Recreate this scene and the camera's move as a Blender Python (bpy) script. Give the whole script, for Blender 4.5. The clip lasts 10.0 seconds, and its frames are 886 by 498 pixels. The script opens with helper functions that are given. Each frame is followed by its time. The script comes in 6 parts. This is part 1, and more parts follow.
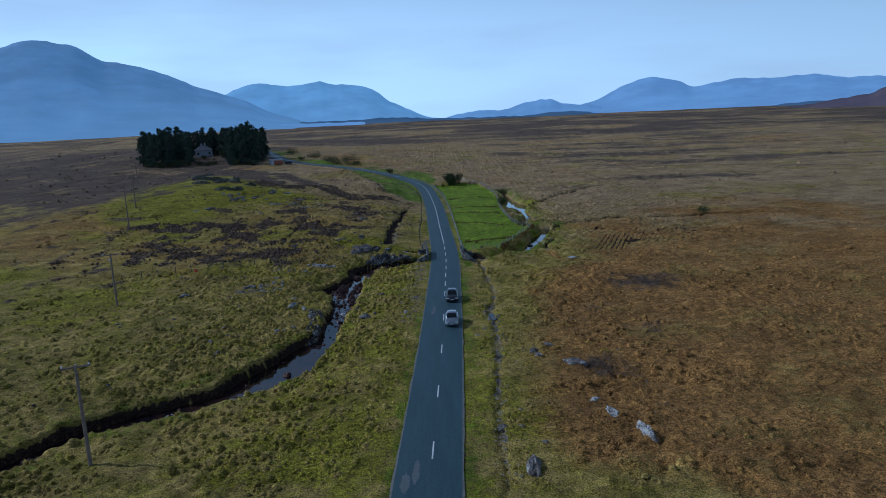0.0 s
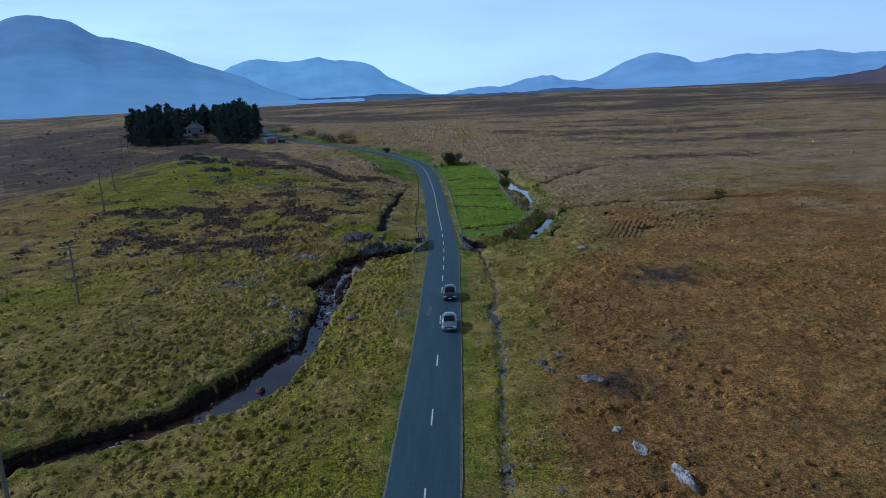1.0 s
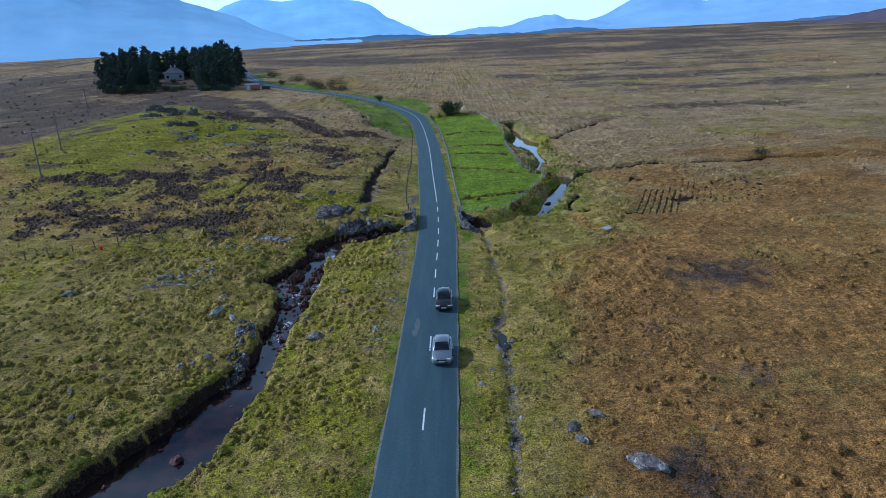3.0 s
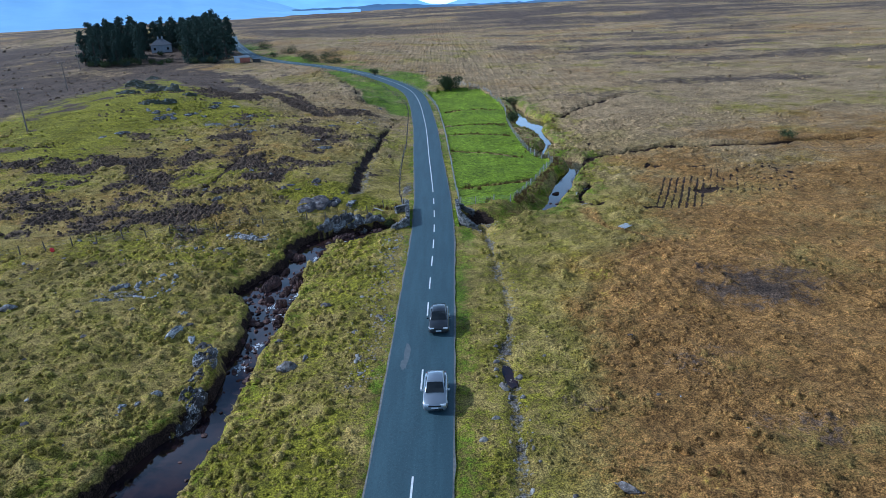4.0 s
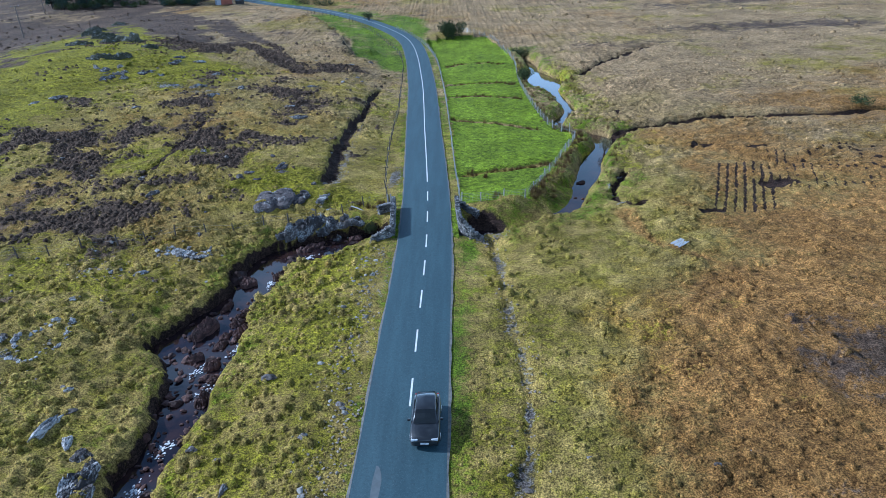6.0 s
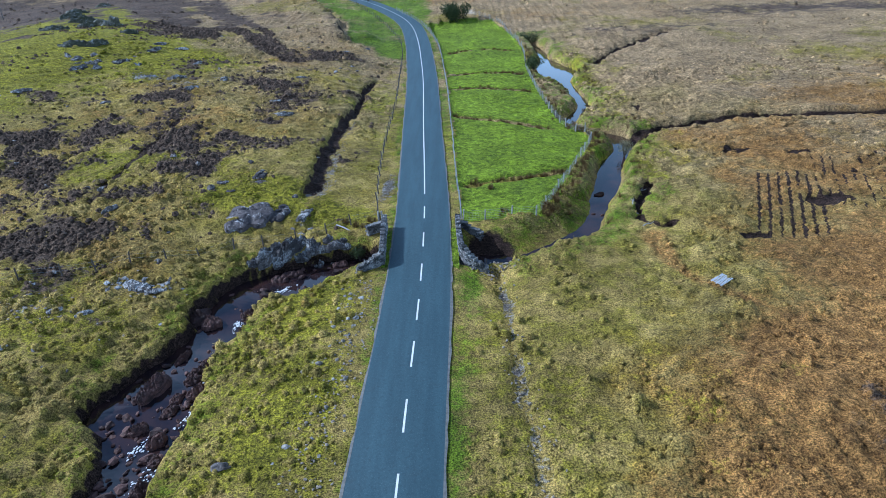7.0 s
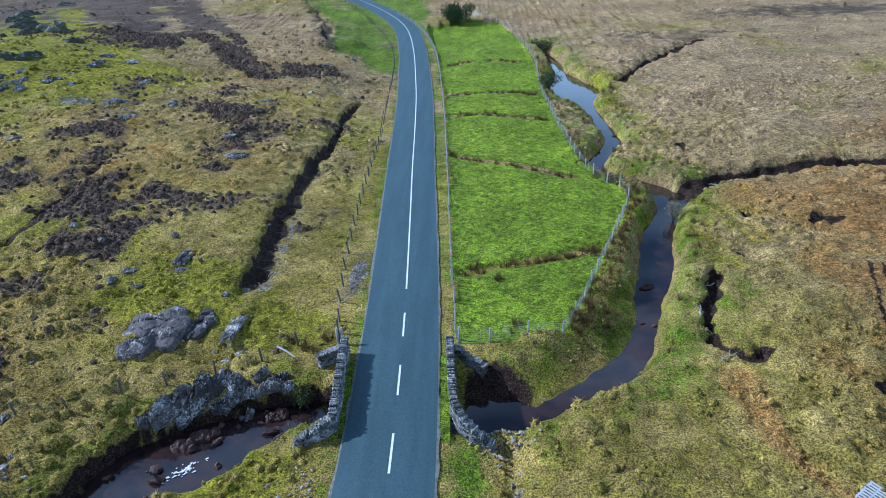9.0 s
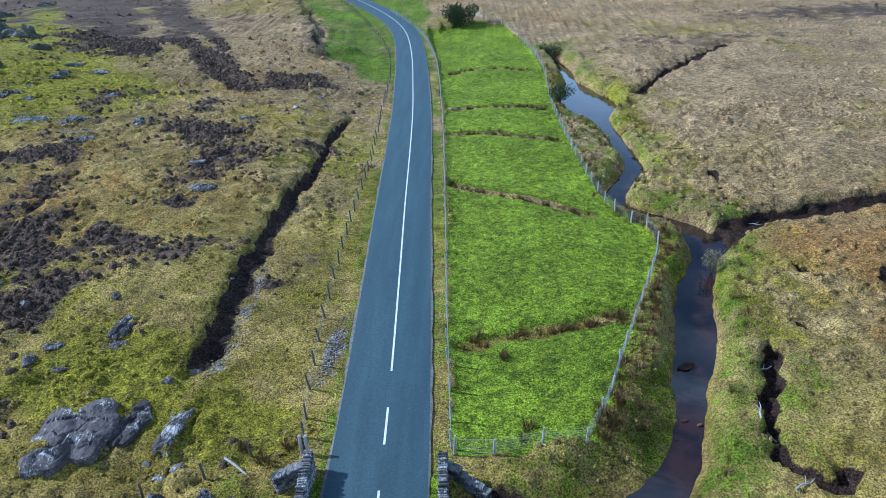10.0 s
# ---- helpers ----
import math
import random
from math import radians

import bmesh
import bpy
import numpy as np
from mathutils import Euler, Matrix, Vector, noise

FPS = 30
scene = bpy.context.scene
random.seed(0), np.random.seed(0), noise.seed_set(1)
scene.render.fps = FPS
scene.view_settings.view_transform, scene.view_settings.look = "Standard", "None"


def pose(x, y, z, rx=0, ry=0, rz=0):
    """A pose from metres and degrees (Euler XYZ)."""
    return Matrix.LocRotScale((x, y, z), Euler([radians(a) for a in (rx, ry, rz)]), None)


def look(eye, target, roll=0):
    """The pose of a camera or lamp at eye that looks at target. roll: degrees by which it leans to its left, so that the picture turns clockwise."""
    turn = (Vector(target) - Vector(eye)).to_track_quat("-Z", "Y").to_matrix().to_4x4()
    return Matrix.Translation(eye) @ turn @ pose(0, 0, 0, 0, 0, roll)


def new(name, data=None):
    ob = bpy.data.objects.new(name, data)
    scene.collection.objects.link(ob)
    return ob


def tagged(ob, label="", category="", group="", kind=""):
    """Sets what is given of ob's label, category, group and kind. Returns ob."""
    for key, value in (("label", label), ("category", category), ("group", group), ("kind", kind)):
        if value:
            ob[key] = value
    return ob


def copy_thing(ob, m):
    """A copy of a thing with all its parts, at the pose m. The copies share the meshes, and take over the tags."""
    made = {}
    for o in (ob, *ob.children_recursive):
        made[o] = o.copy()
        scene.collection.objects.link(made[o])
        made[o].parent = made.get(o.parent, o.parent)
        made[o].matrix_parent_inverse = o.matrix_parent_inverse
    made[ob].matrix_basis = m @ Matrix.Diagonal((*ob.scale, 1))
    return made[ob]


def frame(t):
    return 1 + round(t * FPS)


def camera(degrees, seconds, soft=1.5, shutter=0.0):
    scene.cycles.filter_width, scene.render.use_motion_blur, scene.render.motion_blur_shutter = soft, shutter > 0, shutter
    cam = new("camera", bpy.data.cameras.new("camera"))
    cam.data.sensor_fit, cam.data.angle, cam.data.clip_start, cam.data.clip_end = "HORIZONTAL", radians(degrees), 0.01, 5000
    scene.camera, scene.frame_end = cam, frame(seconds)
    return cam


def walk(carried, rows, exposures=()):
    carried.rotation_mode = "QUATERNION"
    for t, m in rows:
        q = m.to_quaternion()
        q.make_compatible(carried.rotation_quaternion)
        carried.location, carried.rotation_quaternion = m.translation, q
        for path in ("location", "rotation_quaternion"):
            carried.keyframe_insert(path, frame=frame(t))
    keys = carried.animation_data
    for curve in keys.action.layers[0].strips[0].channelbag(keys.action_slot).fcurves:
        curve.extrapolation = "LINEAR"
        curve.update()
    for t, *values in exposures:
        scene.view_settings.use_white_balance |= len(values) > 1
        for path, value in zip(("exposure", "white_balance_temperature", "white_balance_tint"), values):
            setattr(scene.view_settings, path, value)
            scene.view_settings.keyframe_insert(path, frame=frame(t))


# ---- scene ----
cam = camera(66.7, 10.0, 0.8)
METRES, EYE, TILT, LEAN, TURN = 112.0, 28.0, 0.0, 0.0, 0.0
ROWS = [
    (0.0, 0.0, 0.0, 0.0, -0.5, -11.28, 2.51),
    (0.5, 0.0025, 0.0493, -0.0007, -0.49, -11.96, 2.5),
    (1.0, 0.0051, 0.0989, -0.0012, -0.48, -13.2, 2.52),
    (1.5, 0.0076, 0.1485, -0.0014, -0.47, -14.51, 2.55),
    (2.0, 0.01, 0.1984, -0.0014, -0.48, -15.72, 2.58),
    (2.5, 0.0125, 0.2485, -0.0014, -0.47, -16.79, 2.63),
    (4.0, 0.0203, 0.4021, -0.0013, -0.47, -20.25, 2.71),
    (4.5, 0.0228, 0.4516, -0.0015, -0.47, -21.43, 2.74),
    (5.0, 0.0254, 0.5014, -0.002, -0.39, -22.58, 2.76),
    (5.5, 0.0278, 0.5513, -0.0023, -0.28, -23.73, 2.78),
    (7.0, 0.0355, 0.6976, -0.004, 0.31, -26.77, 2.83),
    (7.5, 0.0382, 0.748, -0.0049, 0.47, -26.74, 2.84),
    (8.0, 0.0406, 0.7982, -0.0058, 0.63, -26.87, 2.83),
    (8.5, 0.0428, 0.8484, -0.0069, 0.74, -27.18, 2.81),
    (9.0, 0.0453, 0.8988, -0.0075, 0.76, -27.51, 2.82),
    (9.5, 0.0476, 0.952, -0.0087, 0.8, -27.73, 2.84),
    (10.0, 0.0496, 0.9987, -0.0097, 1.1, -27.88, 2.87),
]
walk(cam, [(t, pose(0, 0, EYE, TILT, LEAN, TURN) @ pose(METRES * x, METRES * y, METRES * z, 90 + pitch, roll, yaw)) for t, x, y, z, yaw, pitch, roll in ROWS],
     exposures=[(0.0, -1.64, 4720, 10), (2.5, -1.02, 4720, 10), (4.5, -0.36, 4700, 10), (7.0, -0.09, 4700, 10), (10.0, 0.02, 4700, 9)])

# ---- sky and sun ----
SUN = Vector((-1.55, 0.4, 1.1)).normalized()
world = bpy.data.worlds.new("sky")
scene.world = world
world.use_nodes = True
wn, wl = world.node_tree.nodes, world.node_tree.links
wn.clear()
sky = wn.new("ShaderNodeTexSky")
sky.sky_type = "NISHITA"
sky.sun_disc = False
sky.sun_elevation = math.asin(SUN.z)
sky.sun_rotation = math.atan2(SUN.x, SUN.y)
sky.air_density, sky.dust_density, sky.ozone_density = 1.0, 0.3, 2.0
coord = wn.new("ShaderNodeTexCoord")
squash = wn.new("ShaderNodeMapping")
squash.inputs["Scale"].default_value = (1.6, 1.6, 9.0)
cloud = wn.new("ShaderNodeTexNoise")
cloud.inputs["Scale"].default_value = 1.7
cloud.inputs["Detail"].default_value = 5
ramp = wn.new("ShaderNodeValToRGB")
ramp.color_ramp.elements[0].position, ramp.color_ramp.elements[1].position = 0.44, 0.66
ramp.color_ramp.elements[0].color, ramp.color_ramp.elements[1].color = (0.03, 0.03, 0.03, 1), (0.42, 0.42, 0.42, 1)
veil = wn.new("ShaderNodeMixRGB")
veil.inputs[2].default_value = (20.0, 23.0, 25.0, 1)
split = wn.new("ShaderNodeSeparateXYZ")
low = wn.new("ShaderNodeMapRange")
low.inputs["From Min"].default_value, low.inputs["From Max"].default_value = 0.0, 0.46
low.inputs["To Min"].default_value, low.inputs["To Max"].default_value = 0.9, 0.0
low.interpolation_type = "SMOOTHSTEP"
mist = wn.new("ShaderNodeMixRGB")
mist.inputs[2].default_value = (40.0, 49.5, 55.0, 1)
back = wn.new("ShaderNodeBackground")
back.inputs["Strength"].default_value = 0.062
wout = wn.new("ShaderNodeOutputWorld")
wl.new(coord.outputs["Generated"], squash.inputs["Vector"])
wl.new(squash.outputs[0], cloud.inputs["Vector"])
wl.new(cloud.outputs["Fac"], ramp.inputs[0])
wl.new(ramp.outputs[0], veil.inputs[0])
wl.new(coord.outputs["Generated"], split.inputs[0])
wl.new(split.outputs["Z"], low.inputs["Value"])
sunward = wn.new("ShaderNodeVectorMath")
sunward.operation = "DOT_PRODUCT"
sunward.inputs[1].default_value = (-0.93, 0.37, 0.0)
glow = wn.new("ShaderNodeMapRange")
glow.inputs["From Min"].default_value, glow.inputs["From Max"].default_value = -0.3, 0.9
glow.inputs["To Min"].default_value, glow.inputs["To Max"].default_value = 0.55, 1.0
share = wn.new("ShaderNodeMath")
share.operation = "MULTIPLY"
wl.new(coord.outputs["Generated"], sunward.inputs[0])
wl.new(sunward.outputs["Value"], glow.inputs["Value"])
wl.new(glow.outputs[0], share.inputs[0])
wl.new(low.outputs[0], share.inputs[1])
wl.new(share.outputs[0], mist.inputs[0])
wl.new(sky.outputs[0], mist.inputs[1])
wl.new(mist.outputs[0], veil.inputs[1])
wl.new(veil.outputs[0], back.inputs["Color"])
wl.new(back.outputs[0], wout.inputs["Surface"])

sun_data = bpy.data.lights.new("sun", "SUN")
sun_data.energy, sun_data.angle, sun_data.color = 5.0, radians(0.6), (1.0, 0.93, 0.82)
sun = new("sun", sun_data)
sun.matrix_world = look(SUN * 100, (0, 0, 0))


# ---- materials ----
def nodes_of(name):
    m = bpy.data.materials.new(name)
    m.use_nodes = True
    n, l = m.node_tree.nodes, m.node_tree.links
    return m, n, l, n["Principled BSDF"]


def math_node(n, l, op, a, b=None, clamp=False):
    k = n.new("ShaderNodeMath")
    k.operation, k.use_clamp = op, clamp
    for i, v in enumerate((a, b)):
        if v is None:
            continue
        if isinstance(v, (int, float)):
            k.inputs[i].default_value = v
        else:
            l.new(v, k.inputs[i])
    return k.outputs[0]


def mix_node(n, l, fac, a, b, blend="MIX"):
    k = n.new("ShaderNodeMixRGB")
    k.blend_type = blend
    for i, v in enumerate((fac, a, b)):
        if isinstance(v, (int, float)):
            k.inputs[i].default_value = v
        elif isinstance(v, tuple):
            k.inputs[i].default_value = (*v, 1)
        else:
            l.new(v, k.inputs[i])
    return k.outputs[0]


def noise_node(n, l, scale, detail=4, rough=0.6, vector=None, stretch=None):
    k = n.new("ShaderNodeTexNoise")
    k.inputs["Scale"].default_value, k.inputs["Detail"].default_value, k.inputs["Roughness"].default_value = scale, detail, rough
    if vector is None:
        g = n.new("ShaderNodeNewGeometry")
        vector = g.outputs["Position"]
    if stretch:
        mp = n.new("ShaderNodeMapping")
        mp.inputs["Scale"].default_value = stretch
        l.new(vector, mp.inputs["Vector"])
        vector = mp.outputs[0]
    l.new(vector, k.inputs["Vector"])
    return k.outputs["Fac"]


def band(n, l, value, lo, hi):
    k = n.new("ShaderNodeMapRange")
    k.interpolation_type = "SMOOTHSTEP"
    k.inputs["From Min"].default_value, k.inputs["From Max"].default_value = lo, hi
    l.new(value, k.inputs["Value"])
    return k.outputs[0]


def bump_node(n, l, height, strength, distance):
    k = n.new("ShaderNodeBump")
    k.inputs["Strength"].default_value, k.inputs["Distance"].default_value = strength, distance
    l.new(height, k.inputs["Height"])
    return k.outputs[0]


def plain(name, colour, rough=0.7, metal=0.0, vary=0.25, scale=6.0, bump=0.0, object_coords=False):
    """A surface of one colour with two scales of wear."""
    m, n, l, b = nodes_of(name)
    vec = None
    if object_coords:
        vec = n.new("ShaderNodeTexCoord").outputs["Object"]
    big = noise_node(n, l, scale, 3, 0.6, vec)
    fine = noise_node(n, l, scale * 9, 4, 0.7, vec)
    dark = tuple(c * (1 - vary) for c in colour)
    light = tuple(min(1, c * (1 + vary)) for c in colour)
    c = mix_node(n, l, band(n, l, big, 0.3, 0.7), dark, light)
    c = mix_node(n, l, 0.35, c, mix_node(n, l, fine, dark, light))
    l.new(c, b.inputs["Base Color"])
    b.inputs["Roughness"].default_value, b.inputs["Metallic"].default_value = rough, metal
    if bump:
        l.new(bump_node(n, l, fine, bump, 0.02), b.inputs["Normal"])
    return m


def moor_material(name):
    """Bog grassland: the cover masks say which plants or soil grow where; noise breaks up their borders."""
    m, n, l, b = nodes_of(name)

    def masks(name):
        a = n.new("ShaderNodeAttribute")
        a.attribute_name = name
        s = n.new("ShaderNodeSeparateColor")
        l.new(a.outputs["Color"], s.inputs[0])
        return s.outputs
    lush, moss, rust = masks("cover_a")[:3]
    peat, heather, stone = masks("cover_b")[:3]
    v = n.new("ShaderNodeAttribute")
    v.attribute_name = "vary"
    vary = v.outputs["Fac"]
    mid = noise_node(n, l, 0.35, 5, 0.65)
    fine = noise_node(n, l, 2.2, 5, 0.7)
    grain = noise_node(n, l, 7.0, 5, 0.85)
    edge = math_node(n, l, "ADD", math_node(n, l, "MULTIPLY", math_node(n, l, "SUBTRACT", mid, 0.5), 0.9), math_node(n, l, "MULTIPLY", math_node(n, l, "SUBTRACT", fine, 0.5), 0.9))

    def over(mask, lo=0.35, hi=0.65, amount=1.0):
        return band(n, l, math_node(n, l, "ADD", mask, math_node(n, l, "MULTIPLY", edge, amount)), lo, hi)
    blend = math_node(n, l, "ADD", math_node(n, l, "MULTIPLY", fine, 0.6), math_node(n, l, "MULTIPLY", grain, 0.4))
    base = mix_node(n, l, band(n, l, math_node(n, l, "ADD", mid, math_node(n, l, "MULTIPLY", math_node(n, l, "SUBTRACT", fine, 0.5), 0.6)), 0.36, 0.62), STRAW, OLIVE)
    where = n.new("ShaderNodeSeparateXYZ")
    l.new(n.new("ShaderNodeNewGeometry").outputs["Position"], where.inputs[0])
    wide = noise_node(n, l, 0.035, 4, 0.6)
    reach = math_node(n, l, "ADD", math_node(n, l, "ADD", where.outputs["Y"], math_node(n, l, "MULTIPLY", where.outputs["X"], 0.7)), math_node(n, l, "MULTIPLY", math_node(n, l, "SUBTRACT", wide, 0.5), 150))
    dry = math_node(n, l, "MULTIPLY", band(n, l, reach, 135, 215), band(n, l, math_node(n, l, "ADD", wide, math_node(n, l, "MULTIPLY", edge, 0.35)), 0.68, 0.50))
    base = mix_node(n, l, dry, base, mix_node(n, l, band(n, l, blend, 0.35, 0.65), TAN_DARK, TAN))
    c = mix_node(n, l, over(rust, 0.25, 0.8), base, mix_node(n, l, band(n, l, blend, 0.35, 0.65), RUST_DARK, RUST))
    c = mix_node(n, l, over(moss, 0.3, 0.7), c, mix_node(n, l, band(n, l, blend, 0.35, 0.65), MOSS_DARK, MOSS))
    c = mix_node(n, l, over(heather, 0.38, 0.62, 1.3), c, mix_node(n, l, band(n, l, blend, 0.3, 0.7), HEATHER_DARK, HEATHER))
    c = mix_node(n, l, over(lush, 0.35, 0.65, 0.7), c, mix_node(n, l, math_node(n, l, "MULTIPLY", band(n, l, blend, 0.3, 0.7), math_node(n, l, "ADD", 0.25, math_node(n, l, "MULTIPLY", band(n, l, lush, 0.6, 0.95), 0.75))), LUSH_DARK, LUSH))
    c = mix_node(n, l, over(stone, 0.4, 0.6, 1.2), c, mix_node(n, l, band(n, l, blend, 0.4, 0.6), (0.13, 0.11, 0.09), (0.34, 0.32, 0.30)))
    c = mix_node(n, l, over(peat, 0.4, 0.6, 0.6), c, mix_node(n, l, band(n, l, grain, 0.35, 0.65), (0.018, 0.012, 0.010), (0.085, 0.052, 0.038)))
    gain = math_node(n, l, "ADD", 0.30, math_node(n, l, "ADD", math_node(n, l, "MULTIPLY", vary, 0.52), math_node(n, l, "MULTIPLY", band(n, l, blend, 0.36, 0.64), 0.72)))
    speck = noise_node(n, l, 9.0, 4, 0.8)
    # dark noise for the shade between tussocks, multiplied into the plant colour
    gap_shade = noise_node(n, l, 3.0, 4, 0.7)
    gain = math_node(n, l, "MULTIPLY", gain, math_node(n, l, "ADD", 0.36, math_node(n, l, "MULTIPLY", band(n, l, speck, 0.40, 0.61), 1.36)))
    gain = math_node(n, l, "MULTIPLY", gain, math_node(n, l, "ADD", 0.42, math_node(n, l, "MULTIPLY", math_node(n, l, "MAXIMUM", band(n, l, gap_shade, 0.30, 0.50), math_node(n, l, "MULTIPLY", band(n, l, lush, 0.6, 0.9), 0.75)), 0.72)))
    broad = noise_node(n, l, 0.11, 4, 0.6)
    gain = math_node(n, l, "MULTIPLY", gain, math_node(n, l, "ADD", 0.80, math_node(n, l, "MULTIPLY", band(n, l, broad, 0.32, 0.68), 0.36)))
    rgb = n.new("ShaderNodeCombineColor")
    for i in range(3):
        l.new(gain, rgb.inputs[i])
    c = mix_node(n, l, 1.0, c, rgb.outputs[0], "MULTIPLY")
    l.new(c, b.inputs["Base Color"])
    b.inputs["Roughness"].default_value = 0.9
    b.inputs["Specular IOR Level"].default_value = 0.15
    l.new(bump_node(n, l, math_node(n, l, "ADD", blend, math_node(n, l, "MULTIPLY", speck, 0.35)), 1.0, 0.34), b.inputs["Normal"])
    return m


STRAW, OLIVE = (0.43, 0.312, 0.088), (0.265, 0.215, 0.034)
TAN, TAN_DARK = (0.50, 0.345, 0.172), (0.29, 0.195, 0.096)
RUST, RUST_DARK = (0.43, 0.236, 0.066), (0.28, 0.143, 0.043)
MOSS, MOSS_DARK = (0.36, 0.310, 0.020), (0.19, 0.175, 0.018)
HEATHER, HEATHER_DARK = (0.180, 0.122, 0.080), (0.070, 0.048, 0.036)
LUSH, LUSH_DARK = (0.285, 0.375, 0.014), (0.125, 0.180, 0.011)
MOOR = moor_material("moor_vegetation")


def asphalt_material():
    m, n, l, b = nodes_of("worn_asphalt")
    grit = noise_node(n, l, 14, 4, 0.9)
    lanes = noise_node(n, l, 0.9, 4, 0.6, None, (1.2, 0.10, 1))
    blot = noise_node(n, l, 0.5, 5, 0.7)
    chip = noise_node(n, l, 4.5, 6, 0.9)
    c = mix_node(n, l, band(n, l, lanes, 0.35, 0.7), (0.031, 0.066, 0.083), (0.045, 0.090, 0.110))
    c = mix_node(n, l, math_node(n, l, "MULTIPLY", band(n, l, blot, 0.55, 0.75), 0.4), c, (0.032, 0.05, 0.058))
    c = mix_node(n, l, math_node(n, l, "MULTIPLY", band(n, l, chip, 0.50, 0.36), 0.55), c, (0.014, 0.030, 0.038))
    c = mix_node(n, l, math_node(n, l, "MULTIPLY", band(n, l, chip, 0.56, 0.70), 0.6), c, (0.10, 0.15, 0.17))
    c = mix_node(n, l, band(n, l, grit, 0.54, 0.72), c, (0.115, 0.165, 0.185))
    l.new(c, b.inputs["Base Color"])
    b.inputs["Roughness"].default_value = 0.62
    l.new(bump_node(n, l, grit, 0.4, 0.01), b.inputs["Normal"])
    return m


def water_material():
    m, n, l, b = nodes_of("peaty_water")
    deep = noise_node(n, l, 0.5, 3)
    c = mix_node(n, l, band(n, l, deep, 0.35, 0.65), (0.012, 0.009, 0.013), (0.040, 0.021, 0.019))
    l.new(c, b.inputs["Base Color"])
    b.inputs["Roughness"].default_value, b.inputs["IOR"].default_value = 0.05, 1.7
    ripple = noise_node(n, l, 3.0, 3, 0.5)
    l.new(bump_node(n, l, ripple, 0.05, 0.02), b.inputs["Normal"])
    return m


def rock_material(name, a, c, lichen):
    m, n, l, b = nodes_of(name)
    vec = n.new("ShaderNodeNewGeometry").outputs["Position"]
    info = n.new("ShaderNodeObjectInfo")
    big = noise_node(n, l, 1.3, 4, 0.6, vec)
    fine = noise_node(n, l, 7, 5, 0.7, vec)
    spot = noise_node(n, l, 6.5, 5, 0.85, vec, (1.5, 0.5, 1.0))
    col = mix_node(n, l, band(n, l, math_node(n, l, "ADD", big, math_node(n, l, "MULTIPLY", math_node(n, l, "SUBTRACT", info.outputs["Random"], 0.5), 0.55)), 0.35, 0.65), a, c)
    col = mix_node(n, l, math_node(n, l, "MULTIPLY", band(n, l, fine, 0.35, 0.7), 0.5), col, tuple(v * 0.45 for v in a))
    if lichen:
        crust = math_node(n, l, "ADD", math_node(n, l, "MULTIPLY", spot, 0.62), math_node(n, l, "MULTIPLY", noise_node(n, l, 0.9, 3, 0.6, vec), 0.38))
        col = mix_node(n, l, band(n, l, crust, 0.560 - 0.065 * lichen, 0.60 - 0.06 * lichen), col, (0.54, 0.53, 0.52))
    crack = noise_node(n, l, 2.6, 5, 0.75, vec, (1.0, 0.28, 1.5))
    col = mix_node(n, l, math_node(n, l, "MULTIPLY", band(n, l, crack, 0.50, 0.40), 0.7), col, tuple(v * 0.22 for v in a))
    fine = math_node(n, l, "ADD", fine, math_node(n, l, "MULTIPLY", crack, 2.0))
    l.new(col, b.inputs["Base Color"])
    b.inputs["Roughness"].default_value = 0.75
    l.new(bump_node(n, l, fine, 0.8, 0.06), b.inputs["Normal"])
    return m


ASPHALT = asphalt_material()
WATER = water_material()
ROCK = rock_material("grey_lichen_rock", (0.095, 0.077, 0.066), (0.21, 0.18, 0.16), 0.5)
WHITE_ROCK = rock_material("thickly_crusted_rock", (0.10, 0.088, 0.08), (0.22, 0.20, 0.185), 1.6)
LICHEN_ROCK = rock_material("white_crusted_rock", (0.085, 0.072, 0.064), (0.20, 0.18, 0.165), 0.85)
RIVER_ROCK = rock_material("brown_river_rock", (0.060, 0.028, 0.023), (0.15, 0.075, 0.060), 0.0)
WALL_STONE = rock_material("wall_stone", (0.075, 0.073, 0.072), (0.27, 0.26, 0.25), 0.42)
PAINT = plain("worn_road_paint", (0.74, 0.75, 0.75), 0.6, 0, 0.18, 2.0)
PATCH = plain("pale_road_patch", (0.115, 0.135, 0.145), 0.7, 0, 0.2, 2.0)
GRAVEL = plain("pale_roadside_gravel", (0.17, 0.165, 0.15), 0.9, 0, 0.45, 3.0, 0.5)
TIMBER = plain("weathered_timber", (0.21, 0.17, 0.14), 0.85, 0, 0.3, 4.0, 0.3)
POST_WOOD = plain("grey_post_wood", (0.38, 0.36, 0.33), 0.85, 0, 0.35, 3.0, 0.3)
DARK_POST = plain("dark_post_wood", (0.10, 0.08, 0.065), 0.85, 0, 0.35, 3.0, 0.3)
PALE_WOOD = plain("bleached_wood", (0.42, 0.41, 0.40), 0.8, 0, 0.2, 5.0, 0.2)
WIRE = plain("galvanised_wire", (0.45, 0.48, 0.5), 0.4, 0.8, 0.1)


# ---- plan of the land ----
def lattice(ix, iy, seed):
    h = (ix.astype(np.int64) * 374761393 + iy.astype(np.int64) * 668265263 + seed * 974711) & 0x7FFFFFFF
    h = ((h ^ (h >> 13)) * 1274126177) & 0x7FFFFFFF
    return ((h ^ (h >> 16)) & 0xFFFF) / 65535.0


